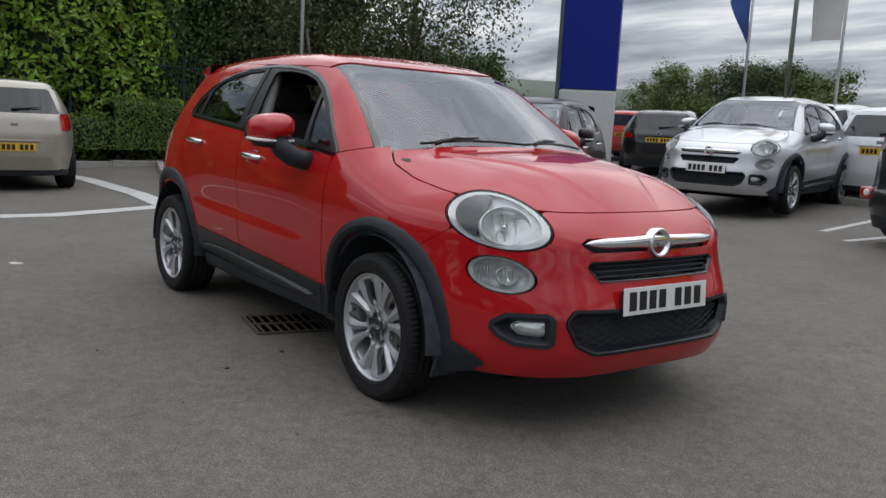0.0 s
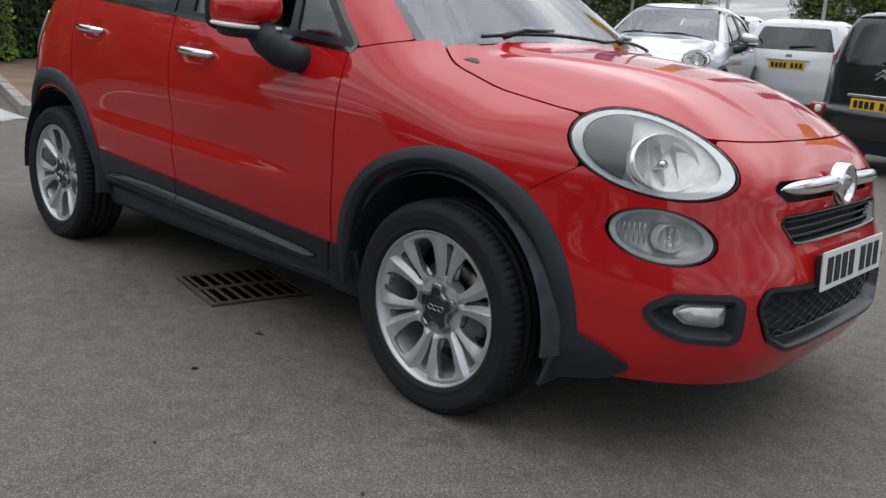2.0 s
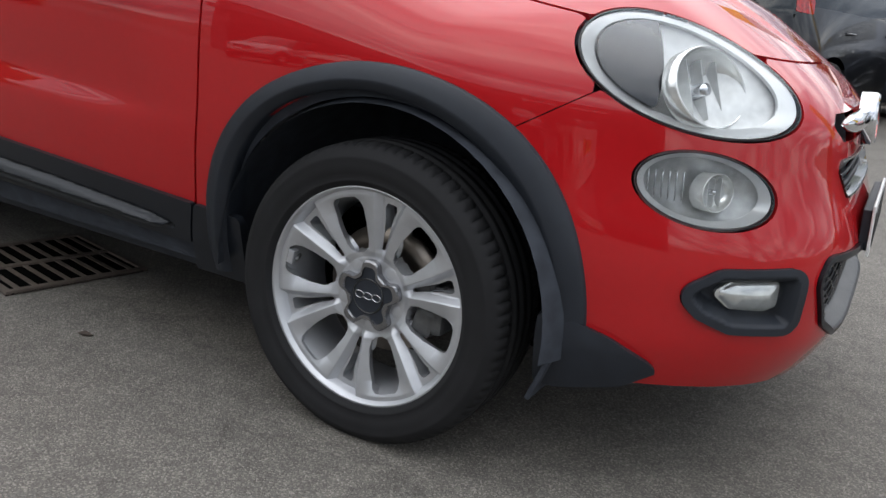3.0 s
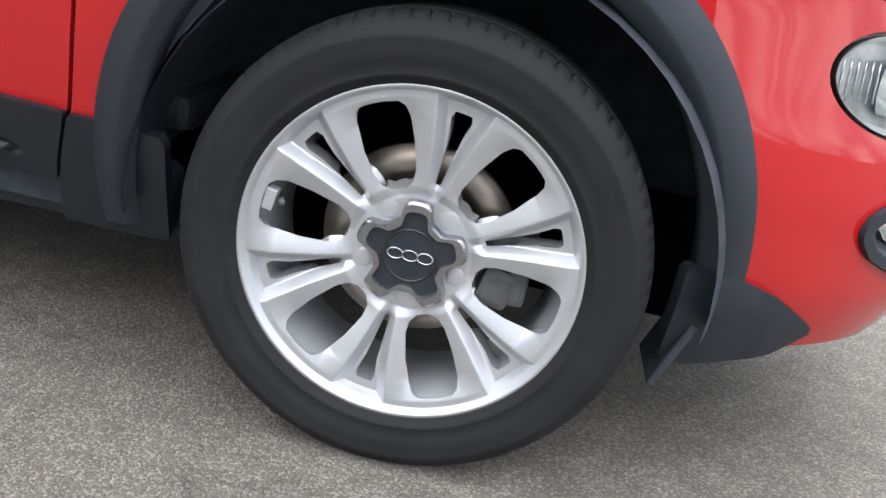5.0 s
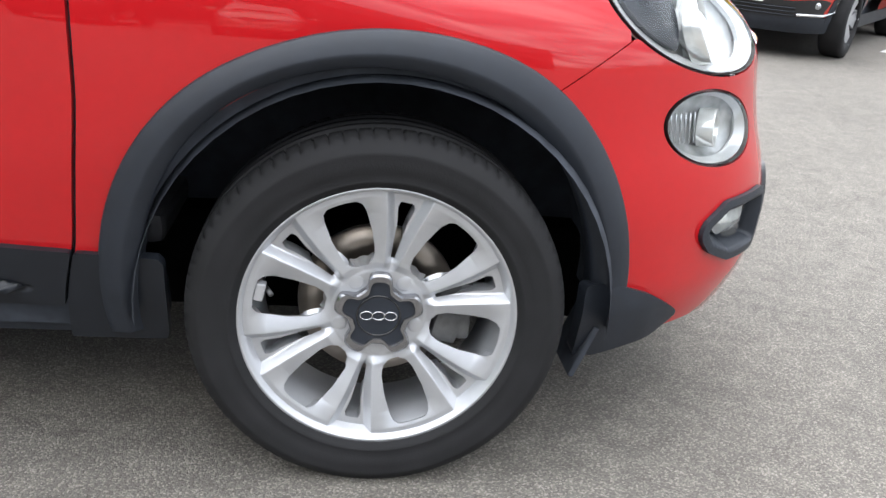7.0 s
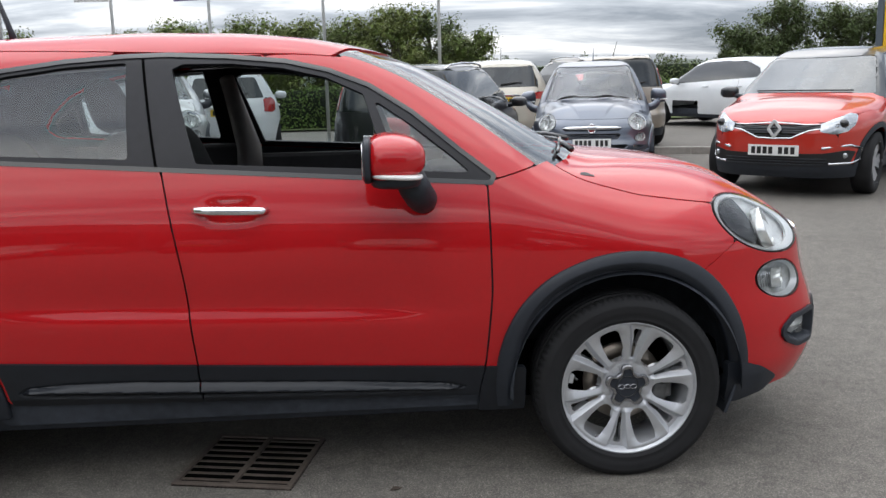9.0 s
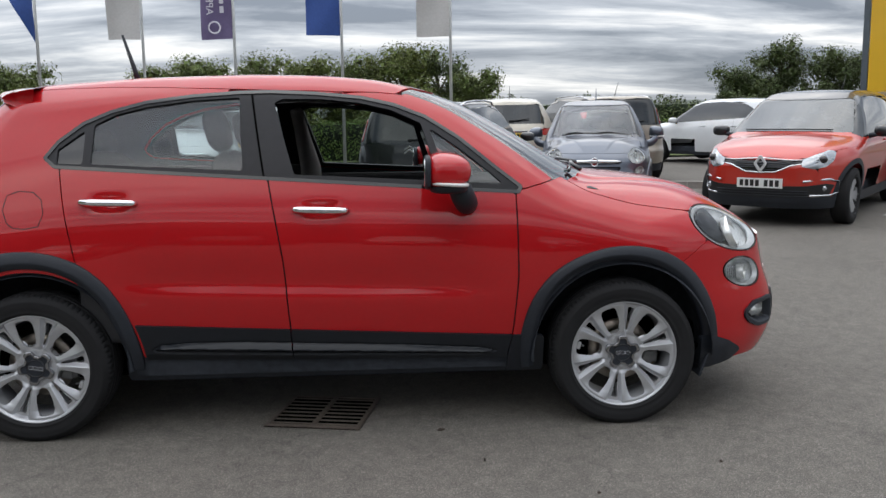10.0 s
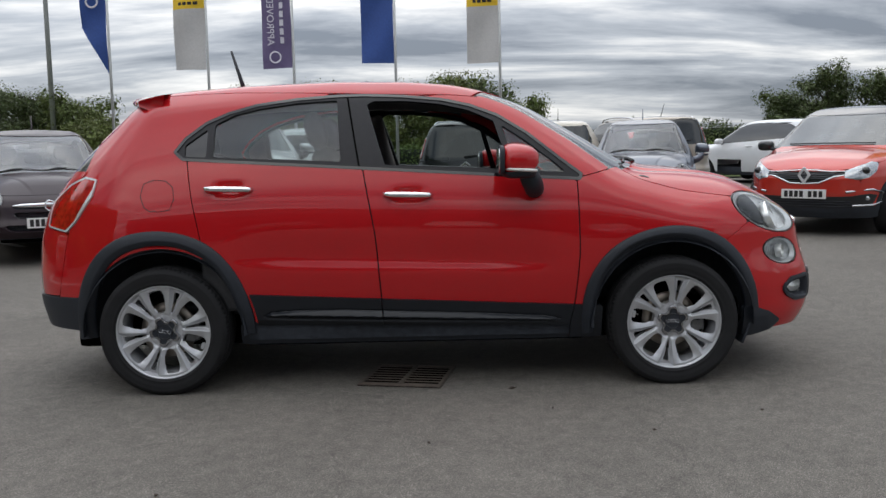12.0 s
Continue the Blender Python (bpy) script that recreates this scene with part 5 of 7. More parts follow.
    part("underbody", bm, GAPSHADE, car)
    v, f = tube([(-AXLE, -0.7, HUB), (-AXLE, 0.7, HUB)], 0.04, 10)
    link("rear_axle", mesh_of("rear_axle", v, f), CAST, car)
    v, f = tube([(AXLE, -0.7, HUB), (AXLE, 0.7, HUB)], 0.04, 10)
    link("front_axle", mesh_of("front_axle", v, f), CAST, car)
    # cabin
    bm = bmesh.new()
    box(bm, 0.98, 0, 0.93, 0.50, 1.36, 0.30, 0.07)
    box(bm, 0.70, -0.37, 1.05, 0.16, 0.40, 0.10, 0.04)
    d = part("dashboard", bm, DASH, car, "soft black dashboard", smooth=False)
    v, f = lathe([(0.178, 0.0), (0.19, 0.012), (0.202, 0.0), (0.19, -0.012)], 48, "x", True)
    sw = link("steering_wheel", mesh_of("steering_wheel", v, f), DASH, car, "black steering wheel", pose(0.52, -0.37, 0.99, 0, -24, 0))
    bm = bmesh.new()
    box(bm, 0.01, 0, 0, 0.05, 0.12, 0.11, 0.02)
    box(bm, 0.01, 0, 0, 0.02, 0.36, 0.03, 0.008)
    box(bm, 0.01, 0, -0.09, 0.02, 0.03, 0.16, 0.008)
    part("wheel_hub", bm, DASH, sw)
    for y in (-0.37, 0.37):
        st = blob("front_seat", (-0.12, y, 0.62, 0.27, 0.25, 0.10, 0.5, 0.5), SEAT, car, "dark fabric front seat")
        blob("backrest", (0, 0, 0, 0.085, 0.245, 0.33, 0.6, 0.5), SEAT, st, m=pose(-0.42, y, 0.93, 0, -18, 0))
        blob("headrest", (0, 0, 0, 0.05, 0.13, 0.10, 0.7, 0.6), SEAT, st, m=pose(-0.555, y, 1.345, 0, -14, 0))
        for q in (-0.05, 0.05):
            v, f = tube([(-0.52, y + q, 1.18), (-0.55, y + q, 1.28)], 0.007, 8)
            link("headrest_post", mesh_of("headrest_post", v, f), CHROME, st)
    rs = blob("rear_seat", (-0.95, 0, 0.66, 0.28, 0.62, 0.12, 0.5, 0.4), SEAT, car, "dark fabric rear seat")
    blob("backrest", (0, 0, 0, 0.09, 0.62, 0.30, 0.6, 0.4), SEAT, rs, m=pose(-1.22, 0, 0.95, 0, -16, 0))
    for y in (-0.35, 0, 0.35):
        blob("headrest", (0, 0, 0, 0.045, 0.12, 0.07, 0.7, 0.6), SEAT, rs, m=pose(-1.33, y, 1.29, 0, -14, 0))
    bm = bmesh.new()
    box(bm, -0.3, 0, 0.42, 2.4, 1.4, 0.06, 0.02)
    box(bm, 0.1, 0, 0.56, 0.9, 0.2, 0.25, 0.04)
    part("cabin_floor", bm, DASH, car)
    bm = bmesh.new()
    box(bm, -1.55, 0, 0.98, 0.45, 1.2, 0.03, 0.01)
    part("parcel_shelf", bm, DASH, car)
    for s in (-1, 1):
        for x0, x1, z1 in ((-0.2, 0.80, 1.085), (-1.1, -0.25, 1.14)):
            bm = bmesh.new()
            box(bm, (x0 + x1) / 2, s * 0.765, (0.42 + z1) / 2, x1 - x0, 0.05, z1 - 0.42, 0.02, None)
            box(bm, (x0 + x1) / 2, s * 0.725, 0.83, (x1 - x0) * 0.6, 0.06, 0.07, 0.02)
            part("door_card", bm, DASH, car, "black inner door trim")
        p = [H.at("y", *q)[0] for q in ((-0.23, 1.12), (-0.29, 1.46))]
        v, f = tube([(p[0].x, s * (-p[0].y - 0.07), 0.72), (p[0].x, s * (-p[0].y - 0.07), p[0].z), (p[1].x, s * (-p[1].y - 0.05), p[1].z)], [0.075, 0.062, 0.036], 12)
        link("pillar_trim", mesh_of("pillar_trim", v, f), GREYTRIM, car, "grey pillar trim")
    hl = lambda p, a, b: mx.reduce([np.abs(p[:, 1]) - 0.55, p[:, 0] - 0.42, -1.45 - p[:, 0]])
    link("headlining", sheet("headlining", H.rays("z", -0.035), hl, (-1.5, 0.5), (-0.6, 0.6), 30, 20)[0], GREYTRIM, car)
    bm = bmesh.new()
    box(bm, 0.50, 0, 1.41, 0.03, 0.22, 0.07, 0.015)
    part("rear_view_mirror", bm, DASH, car)


hero_details(RED_CAR)


# ---- other cars ----
def paint(name, col, metal=0.3):
    return mat(name, col, 0.32, metal, 1.0, var=0.05, scale=50, coatrough=0.03)


SILVER = paint("silver paint", (0.52, 0.53, 0.55), 0.6)
GREYP = paint("slate grey paint", (0.085, 0.10, 0.13), 0.5)
PURPLE = mat("dark plum paint", (0.016, 0.006, 0.011), 0.4, 0.1, 0.35, var=0.1, scale=30, spec=0.3)
ORANGE = paint("flame red paint", (0.46, 0.022, 0.010), 0.15)
WHITEP = paint("white paint", (0.66, 0.68, 0.70), 0.0)
BEIGE = paint("champagne paint", (0.40, 0.37, 0.32), 0.5)
BROWN = paint("warm grey paint", (0.33, 0.29, 0.24), 0.5)
BLACKP = paint("black paint", (0.008, 0.009, 0.012), 0.2)
IVORY = paint("ivory paint", (0.55, 0.51, 0.43), 0.1)
DARKGLASS = mat("dark car window", (0.020, 0.024, 0.026), 0.03, 0.0, 0.25, var=0.5, scale=4, spec=0.6)
SCREENGLASS = mat("reflecting car windscreen", (0.05, 0.058, 0.06), 0.03, 0.0, 0.55, var=0.6, scale=5, spec=0.8)
LAMPCLEAR = mat("clear lamp", (0.40, 0.42, 0.44), 0.10, 0.7, 1.0, var=0.35, scale=45)


def recolour(ob, swap):
    for o in (ob, *ob.children_recursive):
        if o.type == "MESH" and o.data.materials and o.data.materials[0] in swap:
            o.material_slots[0].link = "OBJECT"
            o.material_slots[0].material = swap[o.data.materials[0]]


def squat(c):
    """Bring the nose and flanks down to a small hatchback's height over smaller wheels."""
    ease = lambda t: np.clip(t, 0, 1) ** 2 * (3 - 2 * np.clip(t, 0, 1))
    drop = lambda z: -0.19 * ease((z - 0.22) / 0.5) + 0.08 * ease((z - 0.9) / 0.7)
    for o in c.children_recursive:
        if o.type != "MESH":
            continue
        top = o
        while top.parent is not c:
            top = top.parent
        if top.name.startswith(("wheel.", "brake_", "hub")):
            if o is top:
                o.matrix_basis = pose(o.matrix_basis.translation.x, o.matrix_basis.translation.y, 0.278) @ (Matrix.Translation(-o.matrix_basis.translation) @ o.matrix_basis) @ Matrix.Diagonal((0.845, 1, 0.845, 1))
            continue
        if o.matrix_basis.translation.length > 0.02:
            if o.parent is c or o.parent.matrix_basis.translation.length < 0.02:
                t = o.matrix_basis.copy()
                t.translation.z += float(drop(t.translation.z))
                o.matrix_basis = t
            continue
        if o.parent is not c and o.parent.matrix_basis.translation.length > 0.02:
            continue
        me = o.data.copy()
        a = np.zeros(len(me.vertices) * 3)
        me.vertices.foreach_get("co", a)
        a = a.reshape(-1, 3)
        a[:, 2] += drop(a[:, 2])
        me.vertices.foreach_set("co", a.ravel())
        me.update()
        o.data = me


def twin(x, y, turn, scale, swap, label, low=False, fix=1.0):
    """Another car of the same family as the red one, in its own size and paint."""
    c = copy_thing(RED_CAR, pose(x, y, gz(x, y), 0, 0, turn) @ Matrix.Diagonal((*scale, 1)))
    c.name = "parked_car"
    if low:
        squat(c)
    recolour(c, swap)
    for o in c.children:
        if o.name.startswith("wheel.") and fix != 1.0:
            o.matrix_basis = o.matrix_basis @ Matrix.Diagonal((fix, 1, 1, 1))
    return tagged(c, label, "car", "parked cars")


twin(-3.03, 8.6, -74.9, (1, 1, 1), {RED: SILVER}, "silver compact crossover parked nose out behind the red car")
twin(3.42, 8.7, -103.6, (0.84, 0.91, 1), {RED: GREYP, CLAD: GREYP, SILLCLAD: GREYP}, "slate grey small hatchback parked nose out", True)
twin(-4.95, 5.75, -62, (0.84, 0.91, 1), {RED: PURPLE, CLAD: PURPLE, SILLCLAD: PURPLE}, "dark plum small hatchback with round lamps", True)

SUV = Body(
    top=[(-2.4, 1.44), (-1.9, 1.50), (-1.4, 1.55), (-0.7, 1.575), (-0.2, 1.57), (0.1, 1.545), (0.4, 1.46), (1.0, 1.12), (1.12, 1.05), (1.3, 1.025), (1.5, 1.0), (1.8, 0.93), (1.95, 0.86), (2.1, 0.75)],
    front=[(0, 1.9), (0.2, 1.98), (0.3, 2.03), (0.5, 2.06), (0.7, 2.06), (0.8, 2.03), (0.88, 1.95), (0.97, 1.8), (1.2, 1.5)],
    rear=[(0, -1.9), (0.3, -2.0), (0.5, -2.06), (0.8, -2.05), (1.0, -2.0), (1.1, -1.95), (1.45, -1.74), (1.6, -1.66)],
    width=[(-2.3, 0.84), (-1.5, 0.875), (0, 0.88), (1.4, 0.875), (2.2, 0.84)],
    belt=[(-2.2, 1.14), (-1, 1.08), (0.8, 0.99), (1.2, 0.93), (1.6, 0.87), (2.2, 0.8)],
    slope=[(-2.2, 0.48), (0.7, 0.46), (1.1, 0.7), (2.2, 0.9)],
    bow=[(-2, 0), (0.1, 0.0), (0.4, 0.25), (1.1, 0.3), (1.4, 0.05)],
    crown=[(-2, 0.08), (0.3, 0.08), (2.2, 0.12)],
    soft=[(-2, 0.10), (1.0, 0.10), (1.4, 0.2), (2.2, 0.2)],
)
MPV = Body(
    top=[(-2.4, 1.56), (-1.9, 1.60), (-1.3, 1.625), (-0.5, 1.63), (0.0, 1.61), (0.35, 1.53), (1.1, 1.15), (1.25, 1.08), (1.5, 1.03), (1.8, 0.95), (2.1, 0.78)],
    front=[(0, 1.9), (0.2, 1.96), (0.35, 2.02), (0.6, 2.04), (0.8, 2.0), (0.95, 1.85), (1.2, 1.5)],
    rear=[(0, -1.92), (0.3, -2.0), (0.45, -2.06), (0.62, -2.06), (0.66, -2.02), (0.95, -2.0), (1.1, -1.98), (1.5, -1.86), (1.7, -1.78)],
    width=[(-2.3, 0.83), (-1.5, 0.86), (0, 0.865), (1.4, 0.86), (2.2, 0.83)],
    belt=[(-2.2, 1.10), (0.8, 1.02), (1.2, 0.95), (2.2, 0.85)],
    slope=[(-2.2, 0.28), (0.7, 0.3), (1.1, 0.6), (2.2, 0.9)],
    bow=[(-2, 0), (0.1, 0.0), (0.4, 0.25), (1.1, 0.3), (1.4, 0.05)],
    crown=[(-2, 0.07), (0.3, 0.07), (2.2, 0.12)],
    soft=[(-2, 0.09), (1.0, 0.10), (1.4, 0.2), (2.2, 0.2)],
    tail=(0.9, 5.0),
)


def simple_wheel_meshes(spokes=9):
    def frac(t):
        return (np.degrees(t) + 180 / spokes) % (360 / spokes) - 180 / spokes

    def surf(a, b):
        h = np.interp(b, [0, 0.05, 0.2, 0.222, 0.23], [0.055, 0.06, 0.078, 0.082, 0.092]) + 0.008 * np.maximum(0, 1 - np.abs(frac(a)) * np.pi / 180 * b / 0.02)
        p = np.stack([b * np.cos(a), -h, b * np.sin(a)], 1)
        return p, np.array([[0, -1.0, 0]]).repeat(len(a), 0), np.ones(len(a), bool)

    def region(p, a, b):
        w = (180 / spokes - np.abs(frac(a))) * np.pi / 180 * b
        hole = sd_poly(w, b, [(-0.1, 0.075), (0.008, 0.08), (0.05 - 0.012 * spokes / 5, 0.195), (0.04, 0.206), (-0.1, 0.21)])
        return np.maximum.reduce([-hole, b - 0.23, 0.001 - b])

    me = sheet("rim", surf, region, (0, 2 * math.pi), (0.0, 0.232), 145, 26, lip=0.03)[0]
    return me


RIM_B = simple_wheel_meshes(10)
RIM_C = simple_wheel_meshes(5)
v_, f_ = lathe([(0.205, 0.088), (0.232, 0.098), (0.26, 0.108), (0.30, 0.106), (0.322, 0.09), (0.33, 0.06), (0.33, -0.06), (0.322, -0.09), (0.26, -0.1), (0.2, -0.09)], 48, "y", True)
TYRE_B = mesh_of("tyre", v_, f_)
v_, f_ = lathe([(0.205, -0.06), (0.21, -0.05), (0.21, 0.05), (0.02, 0.05), (0.02, 0.03), (0.2, 0.03)], 32, "y", True)
WELL_B = mesh_of("wheel_well", v_, f_)


def joined(meshes):
    V, F, N = [], [], []
    for me in meshes:
        if me is None:
            continue
        k = len(V)
        V += [tuple(q.co) for q in me.vertices]
        nn = [(0, 0, 0)] * len(me.vertices)
        for lp, cn in zip(me.loops, me.corner_normals):
            nn[lp.vertex_index] = tuple(cn.vector)
        N += nn
        F += [tuple(k + i for i in p.vertices) for p in me.polygons]
        bpy.data.meshes.remove(me)
    return mesh_of("body", V, F, True, N)


def shape_parts(B, style):
    """Meshes of one body style, cut once and shared: painted shell, windows, lamps and dark trim."""
    mx = np.maximum
    ax = style["axle"]
    dlo = style["dlo"]
    rear_w = style["rear_w"]
    fa = lambda p: np.degrees(np.arctan2(np.abs(p[:, 1]), p[:, 0] - 1.2))
    ra = lambda p: np.degrees(np.arctan2(np.abs(p[:, 1]), -(p[:, 0] + 1.2)))
    pol = lambda u, z, q, c=40.0: sd_poly((u - c) * 0.0147, z, [((a - c) * 0.0147, b) for a, b in q])
    sd_dlo = lambda p: sd_poly(p[:, 0], p[:, 2], dlo)
    wsx = lambda p: mx.reduce([style["ws"][0] - 0.5 * p[:, 1] ** 2 - p[:, 0], p[:, 0] - style["ws"][1] + 0.4 * p[:, 1] ** 2, np.abs(p[:, 1]) - (0.71 - 0.36 * (p[:, 2] - 1.06))])
    rw = lambda p: mx.reduce([rear_w[0] - p[:, 2], p[:, 2] - rear_w[1], np.abs(p[:, 1]) - (rear_w[2] - rear_w[3] * (p[:, 2] - rear_w[0]))])
    head = lambda p: np.where(p[:, 0] > 1.2, pol(fa(p), p[:, 2], style["head"]), 1)
    tail = lambda p: np.where(p[:, 0] < -1.2, pol(ra(p), p[:, 2], style["tail"]), 1)
    grille = lambda p: np.where(p[:, 0] > 1.2, sd_poly(np.abs(p[:, 1]), p[:, 2], style["grille"]), 1)
    wheel = lambda p: np.minimum(np.hypot(p[:, 0] - ax, p[:, 2] - 0.33), np.hypot(p[:, 0] + ax, p[:, 2] - 0.33)) - 0.385
    low = style["low"]

    def klass(p, k):
        n = B.normal(p)
        a = np.stack([n[:, 0], np.abs(n[:, 1]), n[:, 2], -n[:, 0]], 1)
        return (np.delete(a, k, 1).max(1) - a[:, k]) * 0.12

    paint_cut = lambda p: mx.reduce([-wsx(p), -rw(p) if style["rear_cut"] else -np.ones(len(p)), -head(p), -tail(p), -grille(p), -wheel(p), 0.20 - p[:, 2]])
    lowcut = lambda p: low - p[:, 2]

    def each(reg, st=0.034, off=0.0, lip=0.0, parts="yzcr", both=True):
        out = []
        cls = (lambda p, k: -np.ones(len(p))) if len(parts) == 1 else klass
        if "y" in parts:
            got = sheet("b", B.rays("y", off), lambda p, a, b: mx(reg(p), cls(p, 1)), (-2.15, 2.15), (0.18, 1.66), int(4.3 / st), int(1.48 / st), lip, mirror=both)
            out += got or []
        if "z" in parts:
            got = sheet("b", B.rays("z", off), lambda p, a, b: mx(reg(p), cls(p, 2)), (-2.15, 2.15), (-0.9, 0.9), int(4.3 / st), int(1.8 / st), lip)
            out += got or []
        for k, cx, ar in (("c", 1.2, (-1.35, 1.35)), ("r", -1.2, (math.pi - 1.35, math.pi + 1.35))):
            if k in parts:
                got = sheet("b", B.rays("c", off, cx), lambda p, a, b: mx(reg(p), cls(p, 0 if k == "c" else 3)), ar, (0.18, 1.64), int(2.7 / (st * 1.1)), int(1.46 / st), lip)
                out += got or []
        return joined(out) if out else None

    m = {}
    notdlo = lambda p: np.where(np.abs(p[:, 1]) > 0.45, -sd_dlo(p), -1)
    m["body"] = each(lambda p: mx.reduce([paint_cut(p), notdlo(p), lowcut(p)]))

    def halves(key, reg, *a):
        me = each(lambda p: mx(reg(p), p[:, 1] + 0.003), *a, both=False)
        m[key] = me
        V = [(q.co.x, -q.co.y, q.co.z) for q in me.vertices]
        nn = [(0, 0, 0)] * len(V)
        for lp, cn in zip(me.loops, me.corner_normals):
            nn[lp.vertex_index] = (cn.vector[0], -cn.vector[1], cn.vector[2])
        m[key + "."] = mesh_of(key, V, [tuple(p.vertices)[::-1] for p in me.polygons], True, nn)

    lowpart = lambda p: mx.reduce([p[:, 2] - low + 0.004, 0.22 - p[:, 2], -wheel(p)])
    m["front_lower_bumper"] = each(lambda p: mx(lowpart(p), ax - p[:, 0]), 0.03, 0.004, 0.0, "c")
    m["rear_lower_bumper"] = each(lambda p: mx(lowpart(p), ax + p[:, 0]), 0.03, 0.004, 0.0, "r")
    halves("sill_trim", lambda p: mx(lowpart(p), np.abs(p[:, 0]) - ax), 0.034, 0.004, 0.0, "y")
    halves("window_strip", lambda p: mx(sd_dlo(p), 0.45 - np.abs(p[:, 1])), 0.03, -0.006, 0.0, "y")
    m["windscreen"] = each(lambda p: wsx(p), 0.03, -0.004, 0.0, "z")
    m["rear_window"] = each(lambda p: rw(p), 0.03, -0.003 if style["rear_cut"] else 0.003, 0.0, "r")
    halves("headlamp", lambda p: head(p), 0.018, 0.002, 0.0, "c")
    halves("tail_lamp", lambda p: tail(p), 0.018, 0.004, 0.01, "r")
    m["grille"] = each(lambda p: grille(p), 0.02, -0.012, 0.0, "c")
    if style["clad"]:
        for nm, cx in (("front_arch_trim", ax), ("rear_arch_trim", -ax)):
            halves(nm, lambda p, cx=cx: mx(np.abs(np.hypot(p[:, 0] - cx, p[:, 2] - 0.33) - 0.41) - 0.03, 0.31 - p[:, 2]), 0.02, 0.006, 0.01, "y")
    gapl = lambda p: np.minimum.reduce([np.abs(p[:, 0] - q) for q in style["seams"]])
    m["door_gap"] = each(lambda p: mx.reduce([gapl(p) - 0.004, 0.3 - p[:, 2], sd_dlo(p) * -1, p[:, 2] - 1.1, -wheel(p) + 0.04]), 0.012, 0.0015, 0.0, "y")
    return m


S_SUV = dict(axle=1.303, dlo=[(-1.55, 1.13), (-1.42, 1.33), (-1.15, 1.44), (-0.5, 1.49), (0.1, 1.46), (0.4, 1.36), (0.93, 1.03), (0.85, 0.99)], rear_w=(1.10, 1.44, 0.63, 0.3), rear_cut=True, ws=(0.42, 1.10), head=[(28.5, 0.705), (29.5, 0.785), (40, 0.84), (52, 0.885), (58, 0.87), (53, 0.765), (46, 0.70), (37, 0.675)], tail=[(36, 0.90), (38, 1.0), (56, 1.02), (62, 0.97), (52, 0.885)], grille=[(-1, 0.635), (0.16, 0.64), (0.34, 0.72), (0.60, 0.755), (0.60, 0.775), (0.3, 0.775), (-1, 0.80)], low=0.36, clad=True, seams=(-1.02, -0.12, 0.88))
S_HATCH = dict(S_SUV, tail=[(40, 0.86), (42, 1.06), (56, 1.09), (64, 1.02), (61, 0.87), (52, 0.84)], low=0.30, clad=False, rear_w=(1.08, 1.42, 0.60, 0.35))
S_MPV = dict(S_SUV, dlo=[(-1.72, 1.16), (-1.62, 1.45), (-1.3, 1.52), (-0.3, 1.53), (0.25, 1.46), (0.98, 1.10), (0.85, 1.03)], rear_w=(1.07, 1.54, 0.70, 0.18), rear_cut=True, ws=(0.40, 1.2), tail=[(46, 1.10), (46, 1.36), (52, 1.40), (60, 1.30), (58, 1.08)], low=0.36, clad=False, seams=(-1.1, -0.15, 0.9))
FORMS = {"suv": (SUV, S_SUV, shape_parts(SUV, S_SUV)), "hatch": (SUV, S_HATCH, shape_parts(SUV, S_HATCH)), "mpv": (MPV, S_MPV, shape_parts(MPV, S_MPV))}


def level(x, y, turn):
    """A place on the ground, leaning with its slope."""
    n = Vector((gz(x - 1, y) - gz(x + 1, y), gz(x, y - 1) - gz(x, y + 1), 2.0))
    return Matrix.Translation((x, y, gz(x, y))) @ Vector((0, 0, 1)).rotation_difference(n).to_matrix().to_4x4() @ pose(0, 0, 0, 0, 0, turn)


